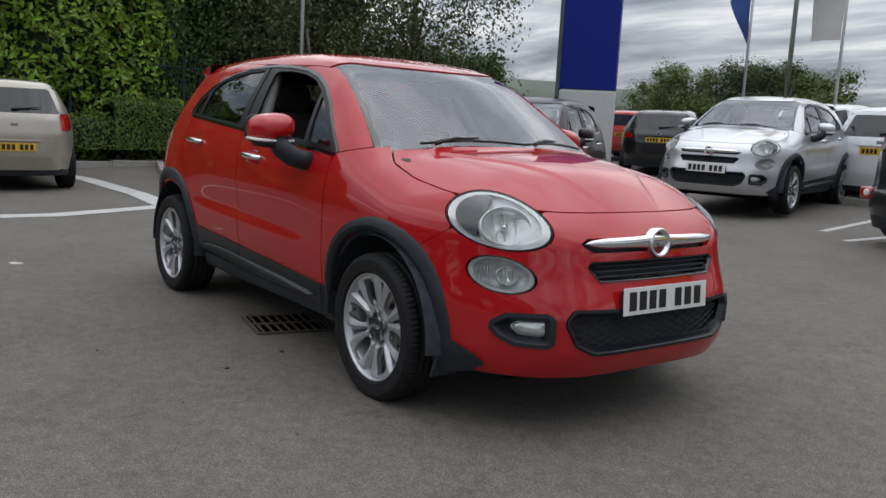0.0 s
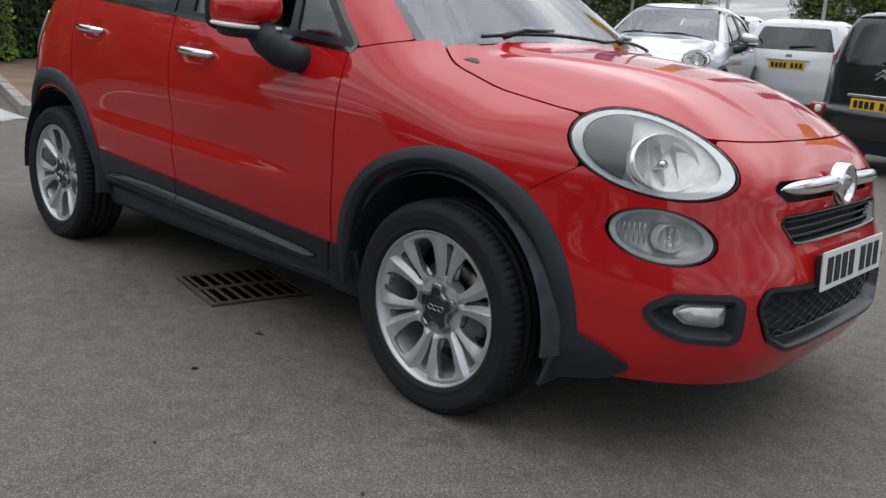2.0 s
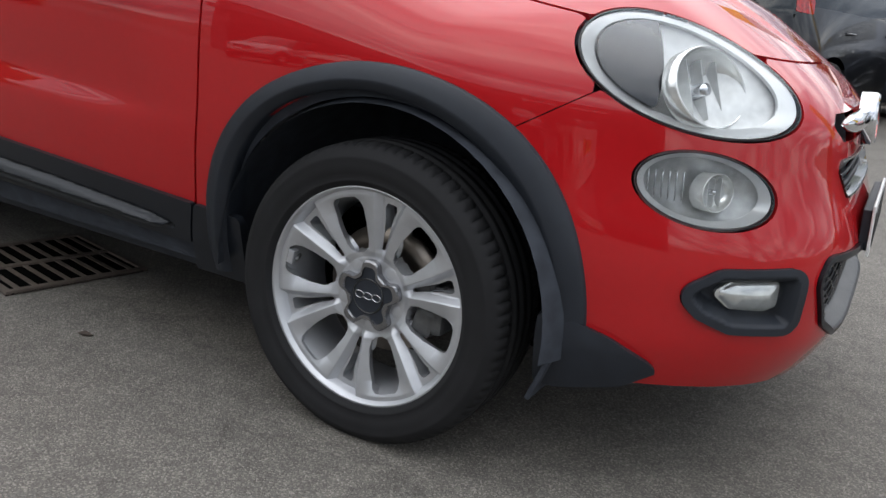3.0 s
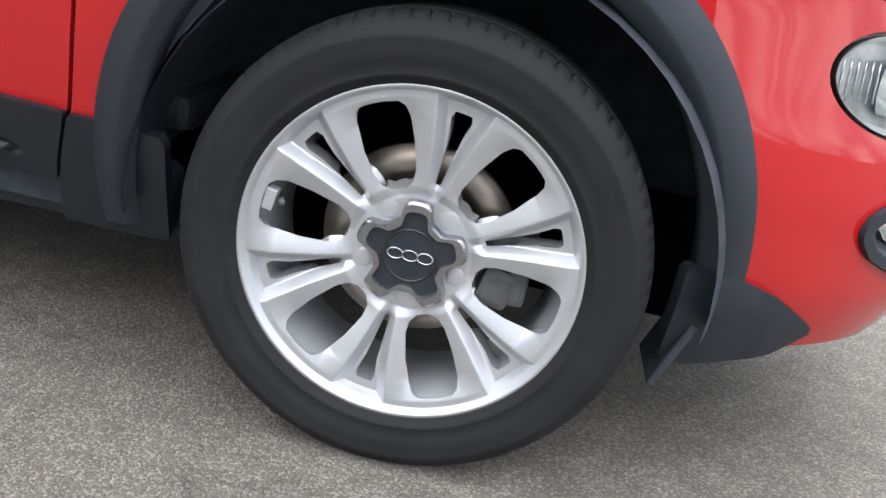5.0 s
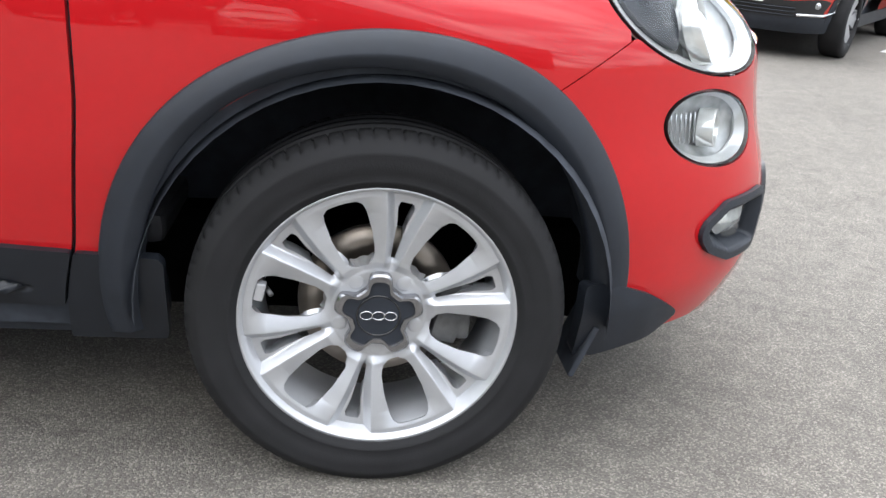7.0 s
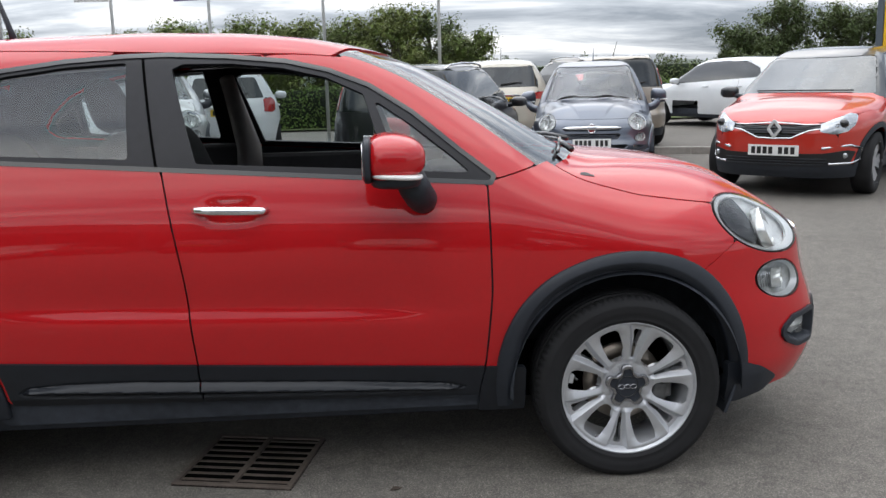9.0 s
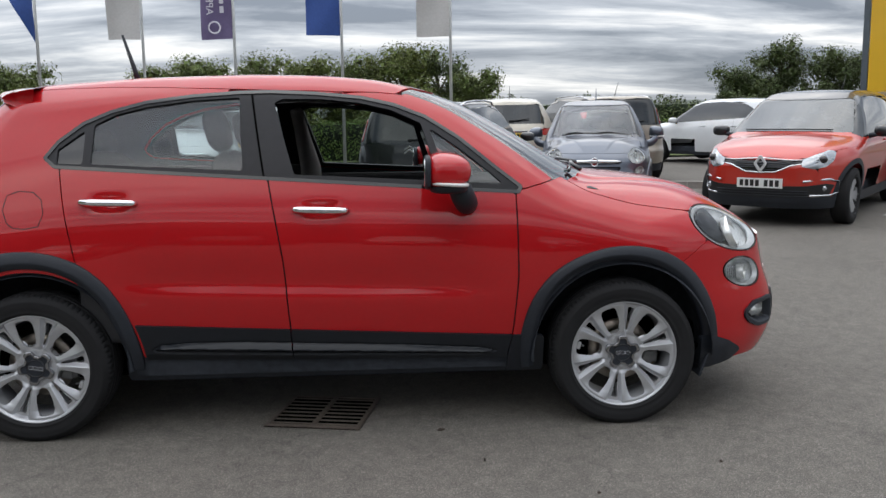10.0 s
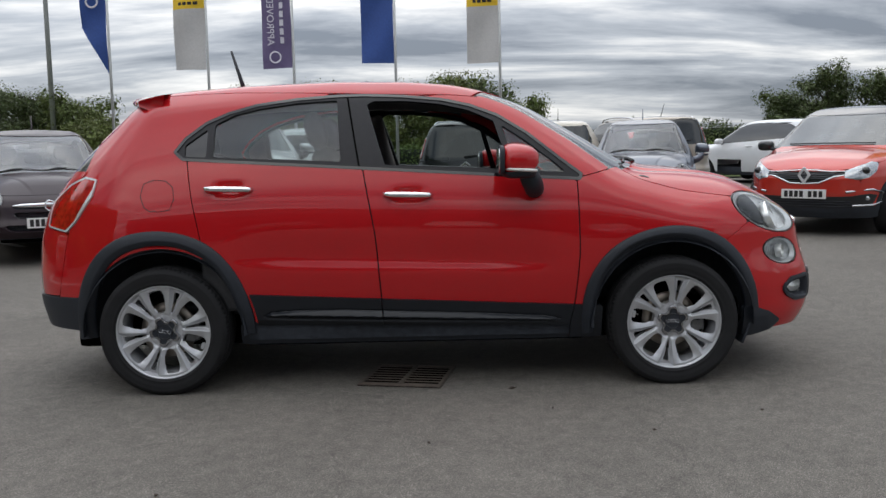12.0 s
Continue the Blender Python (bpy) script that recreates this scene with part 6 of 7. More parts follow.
def parked(form, x, y, turn, colour, label, scale=(1, 1, 1), roof=None, rear_plate=(0.90, 1), front_plate=0.51, tail_mat=None, rim=None, group="parked cars", badge=None, rails=False):
    B, st, M = FORMS[form]
    car = thing("parked_car", label, "car", level(x, y, turn) @ Matrix.Diagonal((*scale, 1)), group)
    mats = dict(body=colour, lower_bumper=CLAD, window_strip=DARKGLASS, windscreen=SCREENGLASS, rear_window=DARKGLASS, headlamp=LAMPCLEAR, tail_lamp=tail_mat or LAMPRED, grille=GLOSSBLACK, arch_trim=CLAD, door_gap=BLACK)
    for k, me in M.items():
        if me is None:
            continue
        k = k.rstrip(".")
        o = link(k, me, None, car)
        if not me.materials:
            me.materials.append(mats.get(k, CLAD))
        o.material_slots[0].link = "OBJECT"
        o.material_slots[0].material = mats.get(k, CLAD)
    for sx in (1, -1):
        for s in (-1, 1):
            w = link("wheel", WELL_B, LINER, car, m=pose(sx * st["axle"], s * 0.765, 0.33, 0, 0, 0 if s < 0 else 180))
            link("tyre", TYRE_B, RUBBER, w)
            link("rim", rim or RIM_B, ALLOY, w, "silver alloy rim")
    if roof:
        # everything over the window line in the contrast colour
        body = next(o for o in car.children if o.name.startswith("body"))
        for name, clear_outer, colour_, lab in (("body", True, colour, ""), ("roof_skin", False, roof, "contrast black roof and pillars")):
            bm = bmesh.new()
            bm.from_mesh(M["body"])
            bmesh.ops.bisect_plane(bm, geom=bm.verts[:] + bm.edges[:] + bm.faces[:], plane_co=(0, 0, 1.062), plane_no=(-0.03, 0, 1), clear_outer=clear_outer, clear_inner=not clear_outer)
            me = bpy.data.meshes.new(name)
            bm.to_mesh(me)
            bm.free()
            me.normals_split_custom_set_from_vertices([tuple(q) for q in B.normal(np.array([v.co[:] for v in me.vertices]))])
            if clear_outer:
                body.data = me
                me.materials.clear()
                me.materials.append(colour_)
                body.material_slots[0].link = "OBJECT"
                body.material_slots[0].material = colour_
            else:
                me.materials.clear()
                link(name, me, colour_, car, lab)
    for s in (-1, 1):
        mir = blob("door_mirror", (0.62, s * 1.0, 1.06, 0.07, 0.11, 0.07, 0.7, 0.7, 16, 10), colour if not roof else roof, car)
        v, f = tube([(0.66, s * 0.84, 1.0), (0.64, s * 0.95, 1.03)], 0.03, 8)
        link("mirror_foot", mesh_of("mirror_foot", v, f), CLAD, mir)
        for hx in (-0.25, -1.12):
            p, n = B.at("y", hx + 0.12, 0.93)
            v, f = tube([(hx, s * (-p.y), 0.93), (hx + 0.04, s * (-p.y + 0.022), 0.932), (hx + 0.14, s * (-p.y + 0.022), 0.93), (hx + 0.18, s * (-p.y), 0.928)], 0.012, 8)
            link("door_handle", mesh_of("door_handle", v, f), colour, car)
        if rails:
            pts = [B.at("z", xx, s * 0.56, 0.035 if -1.5 < xx < 0.1 else 0.0)[0] for xx in (-1.62, -1.45, -0.9, -0.4, 0.05, 0.2)]
            v, f = tube(pts, 0.014, 8)
            link("roof_rail", mesh_of("roof_rail", v, f), SATIN, car)

    def plate(px, pz, yaw, material, tilt=0):
        bm = bmesh.new()
        box(bm, 0, 0, 0, 0.012, 0.52, 0.111, 0.002)
        pl = part("number_plate", bm, material, car, "number plate with black bars", m=pose(px, 0, pz, 0, tilt, yaw))
        for cy in (-0.205, -0.145, -0.085, -0.025, 0.075, 0.137, 0.2):
            bm = bmesh.new()
            box(bm, 0.0075, cy, 0, 0.003, 0.042, 0.074)
            part("plate_bar", bm, BLACK, pl)

    plate(float(B.front(front_plate)) + 0.012, front_plate, 0, WHITE)
    pz = rear_plate[0]
    plate(float(B.rear(pz)) - 0.012, pz, 180, YELLOWPLATE)
    # strip over the rear plate, wiper, third light
    bm = bmesh.new()
    box(bm, float(B.rear(pz + 0.085)) - 0.012, 0, pz + 0.085, 0.03, 0.62, 0.03, 0.008)
    part("tailgate_strip", bm, CHROME if rear_plate[1] > 1 else colour, car)
    zr = st["rear_w"][0] + 0.03
    pts = [(float(B.rear(zr + 0.02)) - 0.02, 0.02, zr + 0.02), (float(B.rear(zr + 0.05)) - 0.02, -0.25, zr + 0.05), (float(B.rear(zr + 0.06)) - 0.02, -0.36, zr + 0.055)]
    v, f = tube(pts, [0.016, 0.010, 0.006], 8)
    link("rear_wiper", mesh_of("rear_wiper", v, f), BLACK, car)
    for y0, y1 in ((-0.55, 0.0), (0.0, 0.5)):
        xs = st["ws"][1]
        pts = [B.at("z", xs - 0.42 * y * y - 0.03, y, 0.012)[0] for y in np.linspace(y0, y1, 7)]
        v, f = tube(pts, 0.009, 6)
        link("wiper", mesh_of("wiper", v, f), BLACK, car)
    v, f = tube([(-1.45, 0, B.at("z", -1.45, 0)[0].z - 0.01), (-1.62, 0, B.at("z", -1.45, 0)[0].z + 0.24)], [0.008, 0.003], 6)
    link("aerial", mesh_of("aerial", v, f), BLACK, car)
    bm = bmesh.new()
    box(bm, 0, 0, 0.32, 3.4, 1.45, 0.2, 0.03)
    part("underbody", bm, LINER, car)
    if badge:
        for bx, bz, yaw in ((float(B.front(badge[1])) + 0.004, badge[1], 0), (float(B.rear(badge[2])) - 0.004, badge[2], 180)):
            bm = bmesh.new()
            if badge[0] == "diamond":
                box(bm, 0, 0, 0, 0.016, 0.085, 0.085, 0.006, rotm(45, 0, 0))
                bmesh.ops.scale(bm, vec=(1, 0.8, 1.1), verts=bm.verts)
            elif badge[0] == "chevrons":
                for dz in (0.022, -0.022):
                    for sg in (-1, 1):
                        box(bm, 0, sg * 0.032, dz, 0.014, 0.09, 0.022, 0.004, rotm(-sg * 38, 0, 0))
            else:
                box(bm, 0, 0, 0, 0.014, 0.09, 0.06, 0.012)
            part("badge", bm, SATIN, car, "plain chrome badge shape", m=pose(bx, 0, bz, 0, 0, yaw))
    return car


CAPTUR = parked("suv", 5.89, 6.72, -131.5, ORANGE, "bright red small crossover with black roof parked nose out", roof=BLACKP, rim=RIM_C)


def crossover_face(car):
    """Chrome grille edge, lower intake and lamp frames of the bright red crossover."""
    B = SUV
    front = lambda y, z, o: (float(B.front(z)) - B.nose[0] * abs(y) ** B.nose[1] + o, y, z)
    pts = [front(y, z, 0.006) for y, z in ((-0.60, 0.752), (-0.34, 0.718), (-0.17, 0.64), (0, 0.634), (0.17, 0.64), (0.34, 0.718), (0.60, 0.752))]
    v, f = tube(pts, 0.009, 8)
    link("grille_edge", mesh_of("grille_edge", v, f), CHROME, car, "chrome grille edge")
    pts = [front(y, z, 0.004) for y, z in ((-0.6, 0.778), (-0.3, 0.778), (0, 0.80), (0.3, 0.778), (0.6, 0.778))]
    v, f = tube(pts, 0.007, 8)
    link("grille_edge", mesh_of("grille_edge", v, f), CHROME, car, "chrome grille edge")
    for z in (0.665, 0.69, 0.715, 0.74):
        w = 0.12 + (z - 0.64) * 2.6
        v, f = tube([front(y, z, -0.006) for y in np.linspace(-w, w, 13)], 0.005, 6)
        link("grille_slat", mesh_of("grille_slat", v, f), CLAD, car)
    it = sheet("lower_intake", B.rays("c", 0.004), lambda p, a, b: sd_poly(np.abs(p[:, 1]), p[:, 2], [(-1, 0.33), (0.5, 0.35), (0.70, 0.38), (0.74, 0.49), (0.68, 0.51), (0.5, 0.485), (-1, 0.455)]), (-0.95, 0.95), (0.3, 0.55), 90, 20, 0.01)
    link("lower_intake", it[0], MESHGRILLE, car, "black lower intake")
    for z in (0.365, 0.395, 0.425):
        v, f = tube([front(y, z, 0.014) for y in np.linspace(-0.52, 0.52, 13)], 0.006, 6)
        link("intake_slat", mesh_of("intake_slat", v, f), CLAD, car)
    bm = bmesh.new()
    for q in range(4):
        y, z = ((1, 1), (-1, 1), (-1, -1), (1, -1))[q]
        box(bm, 0, y * 0.031, z * 0.043, 0.022, 0.030, 0.112, 0.006, rotm(y * z * 36, 0, 0))
    part("badge", bm, LAMPCHROME, car, "chrome diamond badge shape", m=pose(*front(0, 0.735, 0.016)))
    for s in (-1, 1):
        pts = [front(s * y, z, 0.014) for y, z in ((0.47, 0.535), (0.70, 0.56), (0.775, 0.52), (0.765, 0.40), (0.70, 0.372), (0.53, 0.372))]
        v, f = tube(pts, 0.014, 8)
        link("fog_lamp_frame", mesh_of("fog_lamp_frame", v, f), SATIN, car, "silver fog lamp frame")
        p = Vector(front(s * 0.66, 0.455, 0.012))
        q = Vector(B.at("c", s * radians(44), 0.785, -0.004)[0])
        blob("lamp_bulb", (q.x, q.y, q.z, 0.05, 0.05, 0.045, 1, 1, 18, 10), GLOSSBLACK, car, "dark projector lamp")
        blob("fog_lamp", (p.x, p.y, p.z, 0.015, 0.03, 0.03, 1, 1, 14, 8), LAMPCLEAR, car)
        v, f = tube([(2.0 - 0.25, s * 0.5, 0.30), (1.95, s * 0.3, 0.27)], 0.03, 8)
        link("skid_trim", mesh_of("skid_trim", v, f), CLAD, car)


crossover_face(CAPTUR)
PICASSO = parked("mpv", 1.12, 7.8, 71, BLACKP, "black boxy people carrier seen from behind, chrome strip on tailgate", (1, 0.98, 0.93), rear_plate=(0.70, 2), badge=("chevrons", 0.7, 1.0), rails=True, rim=RIM_C)
for s in (-1, 1):
    blob("fog_light", (-1.97, s * 0.66, 0.60, 0.05, 0.09, 0.07, 0.5, 0.5, 16, 10), LAMPRED, PICASSO, "round red and white rear lamp")
    blob("reverse_light", (-2.015, s * 0.63, 0.61, 0.02, 0.04, 0.04, 0.8, 0.8, 14, 8), WHITE, PICASSO)
parked("hatch", -10.1, -0.55, 178, BEIGE, "champagne hatchback seen from behind, small shield badge", (0.99, 0.98, 0.97), rear_plate=(0.62, 1), badge=("shield", 0.7, 0.93), tail_mat=LAMPRED)
parked("hatch", -2.43, 12.1, 100, WHITEP, "white hatchback seen from behind with black rear window", (0.96, 0.98, 0.97), rear_plate=(0.86, 1), badge=("shield", 0.7, 1.0))
parked("suv", -4.35, 13.1, 105, WHITEP, "white crossover parked beyond the silver car", (1.02, 1, 1))
parked("suv", 2.6, 12.9, 84, IVORY, "ivory crossover seen from behind with black bumper", rear_plate=(0.88, 2), badge=("diamond", 0.72, 1.0))
parked("mpv", 4.2, 12.75, 96, BROWN, "warm grey people carrier seen from behind", (1.08, 1.05, 0.97), rear_plate=(0.78, 1), rails=True)
parked("hatch", 8.0, 15.2, 117, WHITEP, "white hatchback with tall red tail lamps", (1.0, 1.0, 0.94), rear_plate=(0.9, 1))
parked("suv", -8.33, 13.1, 122, BLACKP, "black crossover seen from behind", (1, 1, 0.88), rear_plate=(0.86, 1), badge=("diamond", 0.72, 1.0))
parked("hatch", -12.1, 16.3, 122, ORANGE, "bright red hatchback seen from behind", (1, 1, 0.86), rear_plate=(0.8, 1), badge=("diamond", 0.72, 1.0))
parked("suv", 8.9, 9.6, -128, GREYP, "dark grey crossover parked beside the red one")


# ---- planting ----
def leaf_mat(name, col, two, rough=0.45, isl=0.35):
    m = mat(name, col, rough, two=two, scale=6, isl=isl, spec=0.35)
    return m


LAUREL = leaf_mat("laurel leaf", (0.13, 0.22, 0.02), (0.27, 0.40, 0.05), 0.30, 0.5)
IVY = leaf_mat("ivy leaf", (0.045, 0.085, 0.02), (0.10, 0.165, 0.04), 0.35, 0.5)
BOXLEAF = leaf_mat("box leaf", (0.07, 0.115, 0.02), (0.15, 0.21, 0.04), 0.5, 0.4)
TREELEAF = leaf_mat("tree leaf", (0.075, 0.10, 0.025), (0.17, 0.20, 0.06), 0.5, 0.45)
TREELEAF2 = leaf_mat("willow leaf", (0.075, 0.10, 0.022), (0.17, 0.19, 0.05), 0.5, 0.4)
DARKLEAF = leaf_mat("dark leaf", (0.045, 0.065, 0.02), (0.10, 0.125, 0.04), 0.5, 0.4)
BARK = mat("bark", (0.07, 0.055, 0.042), 0.9, two=(0.15, 0.125, 0.10), scale=20, bump=0.8, bscale=40)
# near-black colour that paints the shade inside the hedges
SHADE = mat("painted hedge shade", (0.010, 0.018, 0.006), 0.95, var=0.5, scale=6)
rng = np.random.default_rng(7)


def leaves(P, N, size, slim=0.45, droop=0.0, jitter=0.6):
    """Verts and faces of small folded leaves at places P that face about N."""
    n = len(P)
    N = N + rng.normal(0, jitter, (n, 3))
    N /= np.linalg.norm(N, axis=1, keepdims=True) + 1e-9
    T = rng.normal(0, 1, (n, 3))
    T[:, 2] -= droop
    T -= N * (T * N).sum(1, keepdims=True)
    T /= np.linalg.norm(T, axis=1, keepdims=True) + 1e-9
    S = np.cross(N, T)
    s = (size * rng.uniform(0.6, 1.3, n))[:, None]
    a, b = P - T * s * 0.5, P + T * s * 0.5 - N * s * 0.12
    c, d = P + S * s * slim * 0.5 + N * s * 0.08, P - S * s * slim * 0.5 + N * s * 0.08
    V = np.stack([a, c, b, d], 1).reshape(-1, 3)
    F = [(4 * i, 4 * i + 1, 4 * i + 2, 4 * i + 3) for i in range(n)]
    return V, F


def leafy(name, P, N, size, material, parent=None, slim=0.45, droop=0.0, jitter=0.6, label="", kind=""):
    V, F = leaves(P, N, size, slim, droop, jitter)
    me = mesh_of(name, V, F, False)
    o = link(name, me, material, parent, label)
    return o


def wavy(u, v, k=1.0):
    return 0.5 * np.sin(1.7 * u * k + 1.3) * np.cos(1.1 * v * k) + 0.3 * np.sin(3.9 * u * k + 2.2 * v * k) + 0.2 * np.sin(7.3 * u * k - 5.1 * v * k + 0.7)


def hedge_wall(name, a, b, z0, z1, depth, n, size, material, label, lump=0.35, slim=0.5, top=True):
    """A standing hedge from a to b: a core coloured as dark inner shade, with leaves all over its face."""
    ax, bx = np.array(a), np.array(b)
    L = np.linalg.norm(bx - ax)
    d = (bx - ax) / L
    nrm = np.array([-d[1], d[0]])
    h = thing(name, label, "hedge")
    u = rng.uniform(0, L, n)
    k = rng.uniform(0, 1, n)
    ontop = (rng.uniform(0, 1, n) < (depth / (depth + z1 - z0) if top else 0))
    z = np.where(ontop, z1, z0 + (z1 - z0) * k)
    o = wavy(u, z) * lump + rng.normal(0, 0.06, n)
    side = depth / 2 + o * (~ontop)
    side = np.where(ontop, rng.uniform(-depth / 2, depth / 2, n), side)
    zz = z + np.where(ontop, wavy(u, side, 1.3) * lump * 0.8 + rng.normal(0, 0.05, n), 0)
    P = np.stack([ax[0] + d[0] * u + nrm[0] * side, ax[1] + d[1] * u + nrm[1] * side, zz], 1)
    N = np.where(ontop[:, None], np.array([[0, 0, 1.0]]), np.array([[nrm[0], nrm[1], 0.45]]))
    leafy("foliage", P, N, size, material, h, slim)
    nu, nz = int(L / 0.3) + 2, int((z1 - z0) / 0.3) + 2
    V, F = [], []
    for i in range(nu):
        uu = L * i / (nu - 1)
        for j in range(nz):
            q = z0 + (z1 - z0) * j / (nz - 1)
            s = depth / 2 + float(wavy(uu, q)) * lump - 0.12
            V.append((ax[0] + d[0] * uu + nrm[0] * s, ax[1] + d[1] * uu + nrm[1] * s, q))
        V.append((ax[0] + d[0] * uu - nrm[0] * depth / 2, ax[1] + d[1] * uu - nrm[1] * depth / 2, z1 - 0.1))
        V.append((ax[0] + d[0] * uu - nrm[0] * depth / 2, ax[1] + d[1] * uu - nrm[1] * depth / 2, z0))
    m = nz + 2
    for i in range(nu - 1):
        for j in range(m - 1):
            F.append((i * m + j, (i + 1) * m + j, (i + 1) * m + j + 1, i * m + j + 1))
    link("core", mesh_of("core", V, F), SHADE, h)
    return h


def tree(x, y, h, r, seed, leaf=TREELEAF, n=3500, size=0.16, bark=BARK, base=None, label="broadleaf tree with dense green crown", low=0.12, droop=0.0, flat=1.0, name="tree"):
    """A tapered trunk with limbs, and a crown of many small leaves in uneven clumps with gaps."""
    g = np.random.default_rng(seed)
    z0 = gz(x, y) - 0.05 if base is None else base
    t = thing(name, label, "tree", pose(x, y, z0))
    pts = [(0, 0, 0)]
    for i in range(1, 6):
        pts.append((pts[-1][0] + g.normal(0, 0.05 * h / 5), pts[-1][1] + g.normal(0, 0.05 * h / 5), h * 0.16 * i))
    fine = 0.5 if droop else 1.0
    v, f = tube(pts, [0.035 * fine * h * (1 - 0.16 * i) for i in range(6)], 8)
    V, F = list(v), list(f)
    clumps = []
    nl = 16
    for i in range(nl):
        k = 1 + int(4 * i / nl)
        s = Vector(pts[k])
        az = i * 2.4 + g.uniform(-0.4, 0.4)
        el = g.uniform(0.1, 0.9) + 0.25 * i / nl
        rr = r * g.uniform(0.55, 1.0) * (1 - 0.25 * i / nl)
        e = Vector((math.cos(az) * rr * math.cos(el), math.sin(az) * rr * math.cos(el), 0)) + Vector((0, 0, min(h * 0.97, s.z + rr * math.sin(el) * 1.1 + h * low * 0.6)))
        mid = (s + e) / 2 + Vector((0, 0, 0.06 * h))
        v, f = tube([s, mid, e], [0.014 * fine * h, 0.009 * fine * fine * h, 0.003 * fine * h], 6)
        o = len(V)
        V += v
        F += [tuple(o + q for q in ff) for ff in f]
        for q in (e, (mid + e) / 2, mid):
            clumps.append((q, r * g.uniform(0.20, 0.38)))
    for i in range(12):
        az, rr = g.uniform(0, 6.28), r * math.sqrt(g.uniform(0, 1)) * 0.8
        clumps.append((Vector((math.cos(az) * rr, math.sin(az) * rr, h * g.uniform(0.45, 0.95))), r * g.uniform(0.18, 0.34)))
    for i in range(40 if droop else (26 if flat > 1 else 0)):
        az, rr = g.uniform(0, 6.28), r * math.sqrt(g.uniform(0.1, 1)) * 1.05
        clumps.append((Vector((math.cos(az) * rr, math.sin(az) * rr, h * g.uniform(0.26 if droop else 0.10, 0.6))), r * g.uniform(0.14, 0.26)))
    link("trunk", mesh_of("trunk", V, F), bark, t)
    per = n // len(clumps)
    P, N = [], []
    for c, cr in clumps:
        d = g.normal(0, 1, (per, 3))
        d /= np.linalg.norm(d, axis=1, keepdims=True)
        rad = cr * g.uniform(0.45, 1.12, per) ** 0.6
        p = np.array(c) + d * rad[:, None] * np.array([1, 1, 0.75 * flat])
        if droop:
            p[:, 2] -= g.exponential(droop, per)
        P.append(p)
        N.append(d + np.array([0, 0, 0.5]))
    P, N = np.vstack(P), np.vstack(N)
    keep = P[:, 2] > h * 0.06
    V, F = leaves(P[keep], N[keep], size, 0.55, droop * 2)
    if not droop:
        # larger leaves deep inside close the crown
        C, D = [], []
        for c, cr in clumps:
            d = g.normal(0, 1, (per // 5, 3))
            C.append(np.array(c) + d / np.linalg.norm(d, axis=1, keepdims=True) * (cr * g.uniform(0, 0.75, (per // 5, 1))) * np.array([1, 1, 0.75 * flat]))
            D.append(d + np.array([0, 0, 0.5]))
        C, D = np.vstack(C), np.vstack(D)
        ok = C[:, 2] > h * 0.06
        V2, F2 = leaves(C[ok], D[ok], size * 2.4, 0.6)
        F = F + [tuple(len(V) + q for q in ff) for ff in F2]
        V = np.vstack([V, V2])
    link("crown", mesh_of("crown", V, F, False), leaf, t)
    return t


# tall hedge, low box hedge and fence behind the yard
hedge_wall("laurel_hedge", (-14.6, 3.6), (-14.2, -11.0), 0.05, 5.6, 1.6, 26000, 0.16, LAUREL, "tall glossy green laurel hedge behind the kerb", 0.55, 0.55)
hedge_wall("ivy_hedge", (-14.9, 13.2), (-14.85, 8.2), 0.1, 3.0, 1.2, 9000, 0.11, IVY, "dark ivy covered hedge lower down behind the trees", 0.3, 0.7)
hedge_wall("ivy_hedge", (-14.9, 8.4), (-14.7, 3.2), 0.1, 5.6, 1.2, 15000, 0.11, IVY, "tall dark ivy covered hedge behind a fence", 0.35, 0.7)
hedge_wall("box_hedge", (-13.2, 3.3), (-13.1, 1.95), 0.38, 1.30, 0.7, 5000, 0.05, BOXLEAF, "clipped low box hedge behind the kerb", 0.05, 0.6)
hedge_wall("box_hedge", (-13.15, 2.0), (-13.0, -3.5), 0.38, 0.95, 0.7, 6500, 0.05, BOXLEAF, "clipped low box hedge behind the kerb", 0.06, 0.6)
FENCEMAT = mat("green fence paint", (0.012, 0.035, 0.022), 0.5, 0.2, var=0.2, scale=20)
fence = thing("fence", "dark green steel fence in front of the hedge", "fence")
for i in range(5):
    bm = bmesh.new()
    box(bm, -13.85, 1.4 + i * 2.3, 1.35, 0.06, 0.06, 2.0, 0.006)
    part("post", bm, FENCEMAT, fence)
for zz in (0.75, 2.1):
    bm = bmesh.new()
    box(bm, -13.86, 6.0, zz, 0.03, 9.4, 0.04, 0.004)
    part("rail", bm, FENCEMAT, fence)
bm = bmesh.new()
box(bm, 0, 0, 0, 0.018, 0.018, 1.85, 0.002)
BARM = bpy.data.meshes.new("bar")
bm.to_mesh(BARM)
bm.free()
for i in range(70):
    link("bar", BARM, FENCEMAT, fence, m=pose(-13.86, 1.5 + i * 0.13, 1.35))

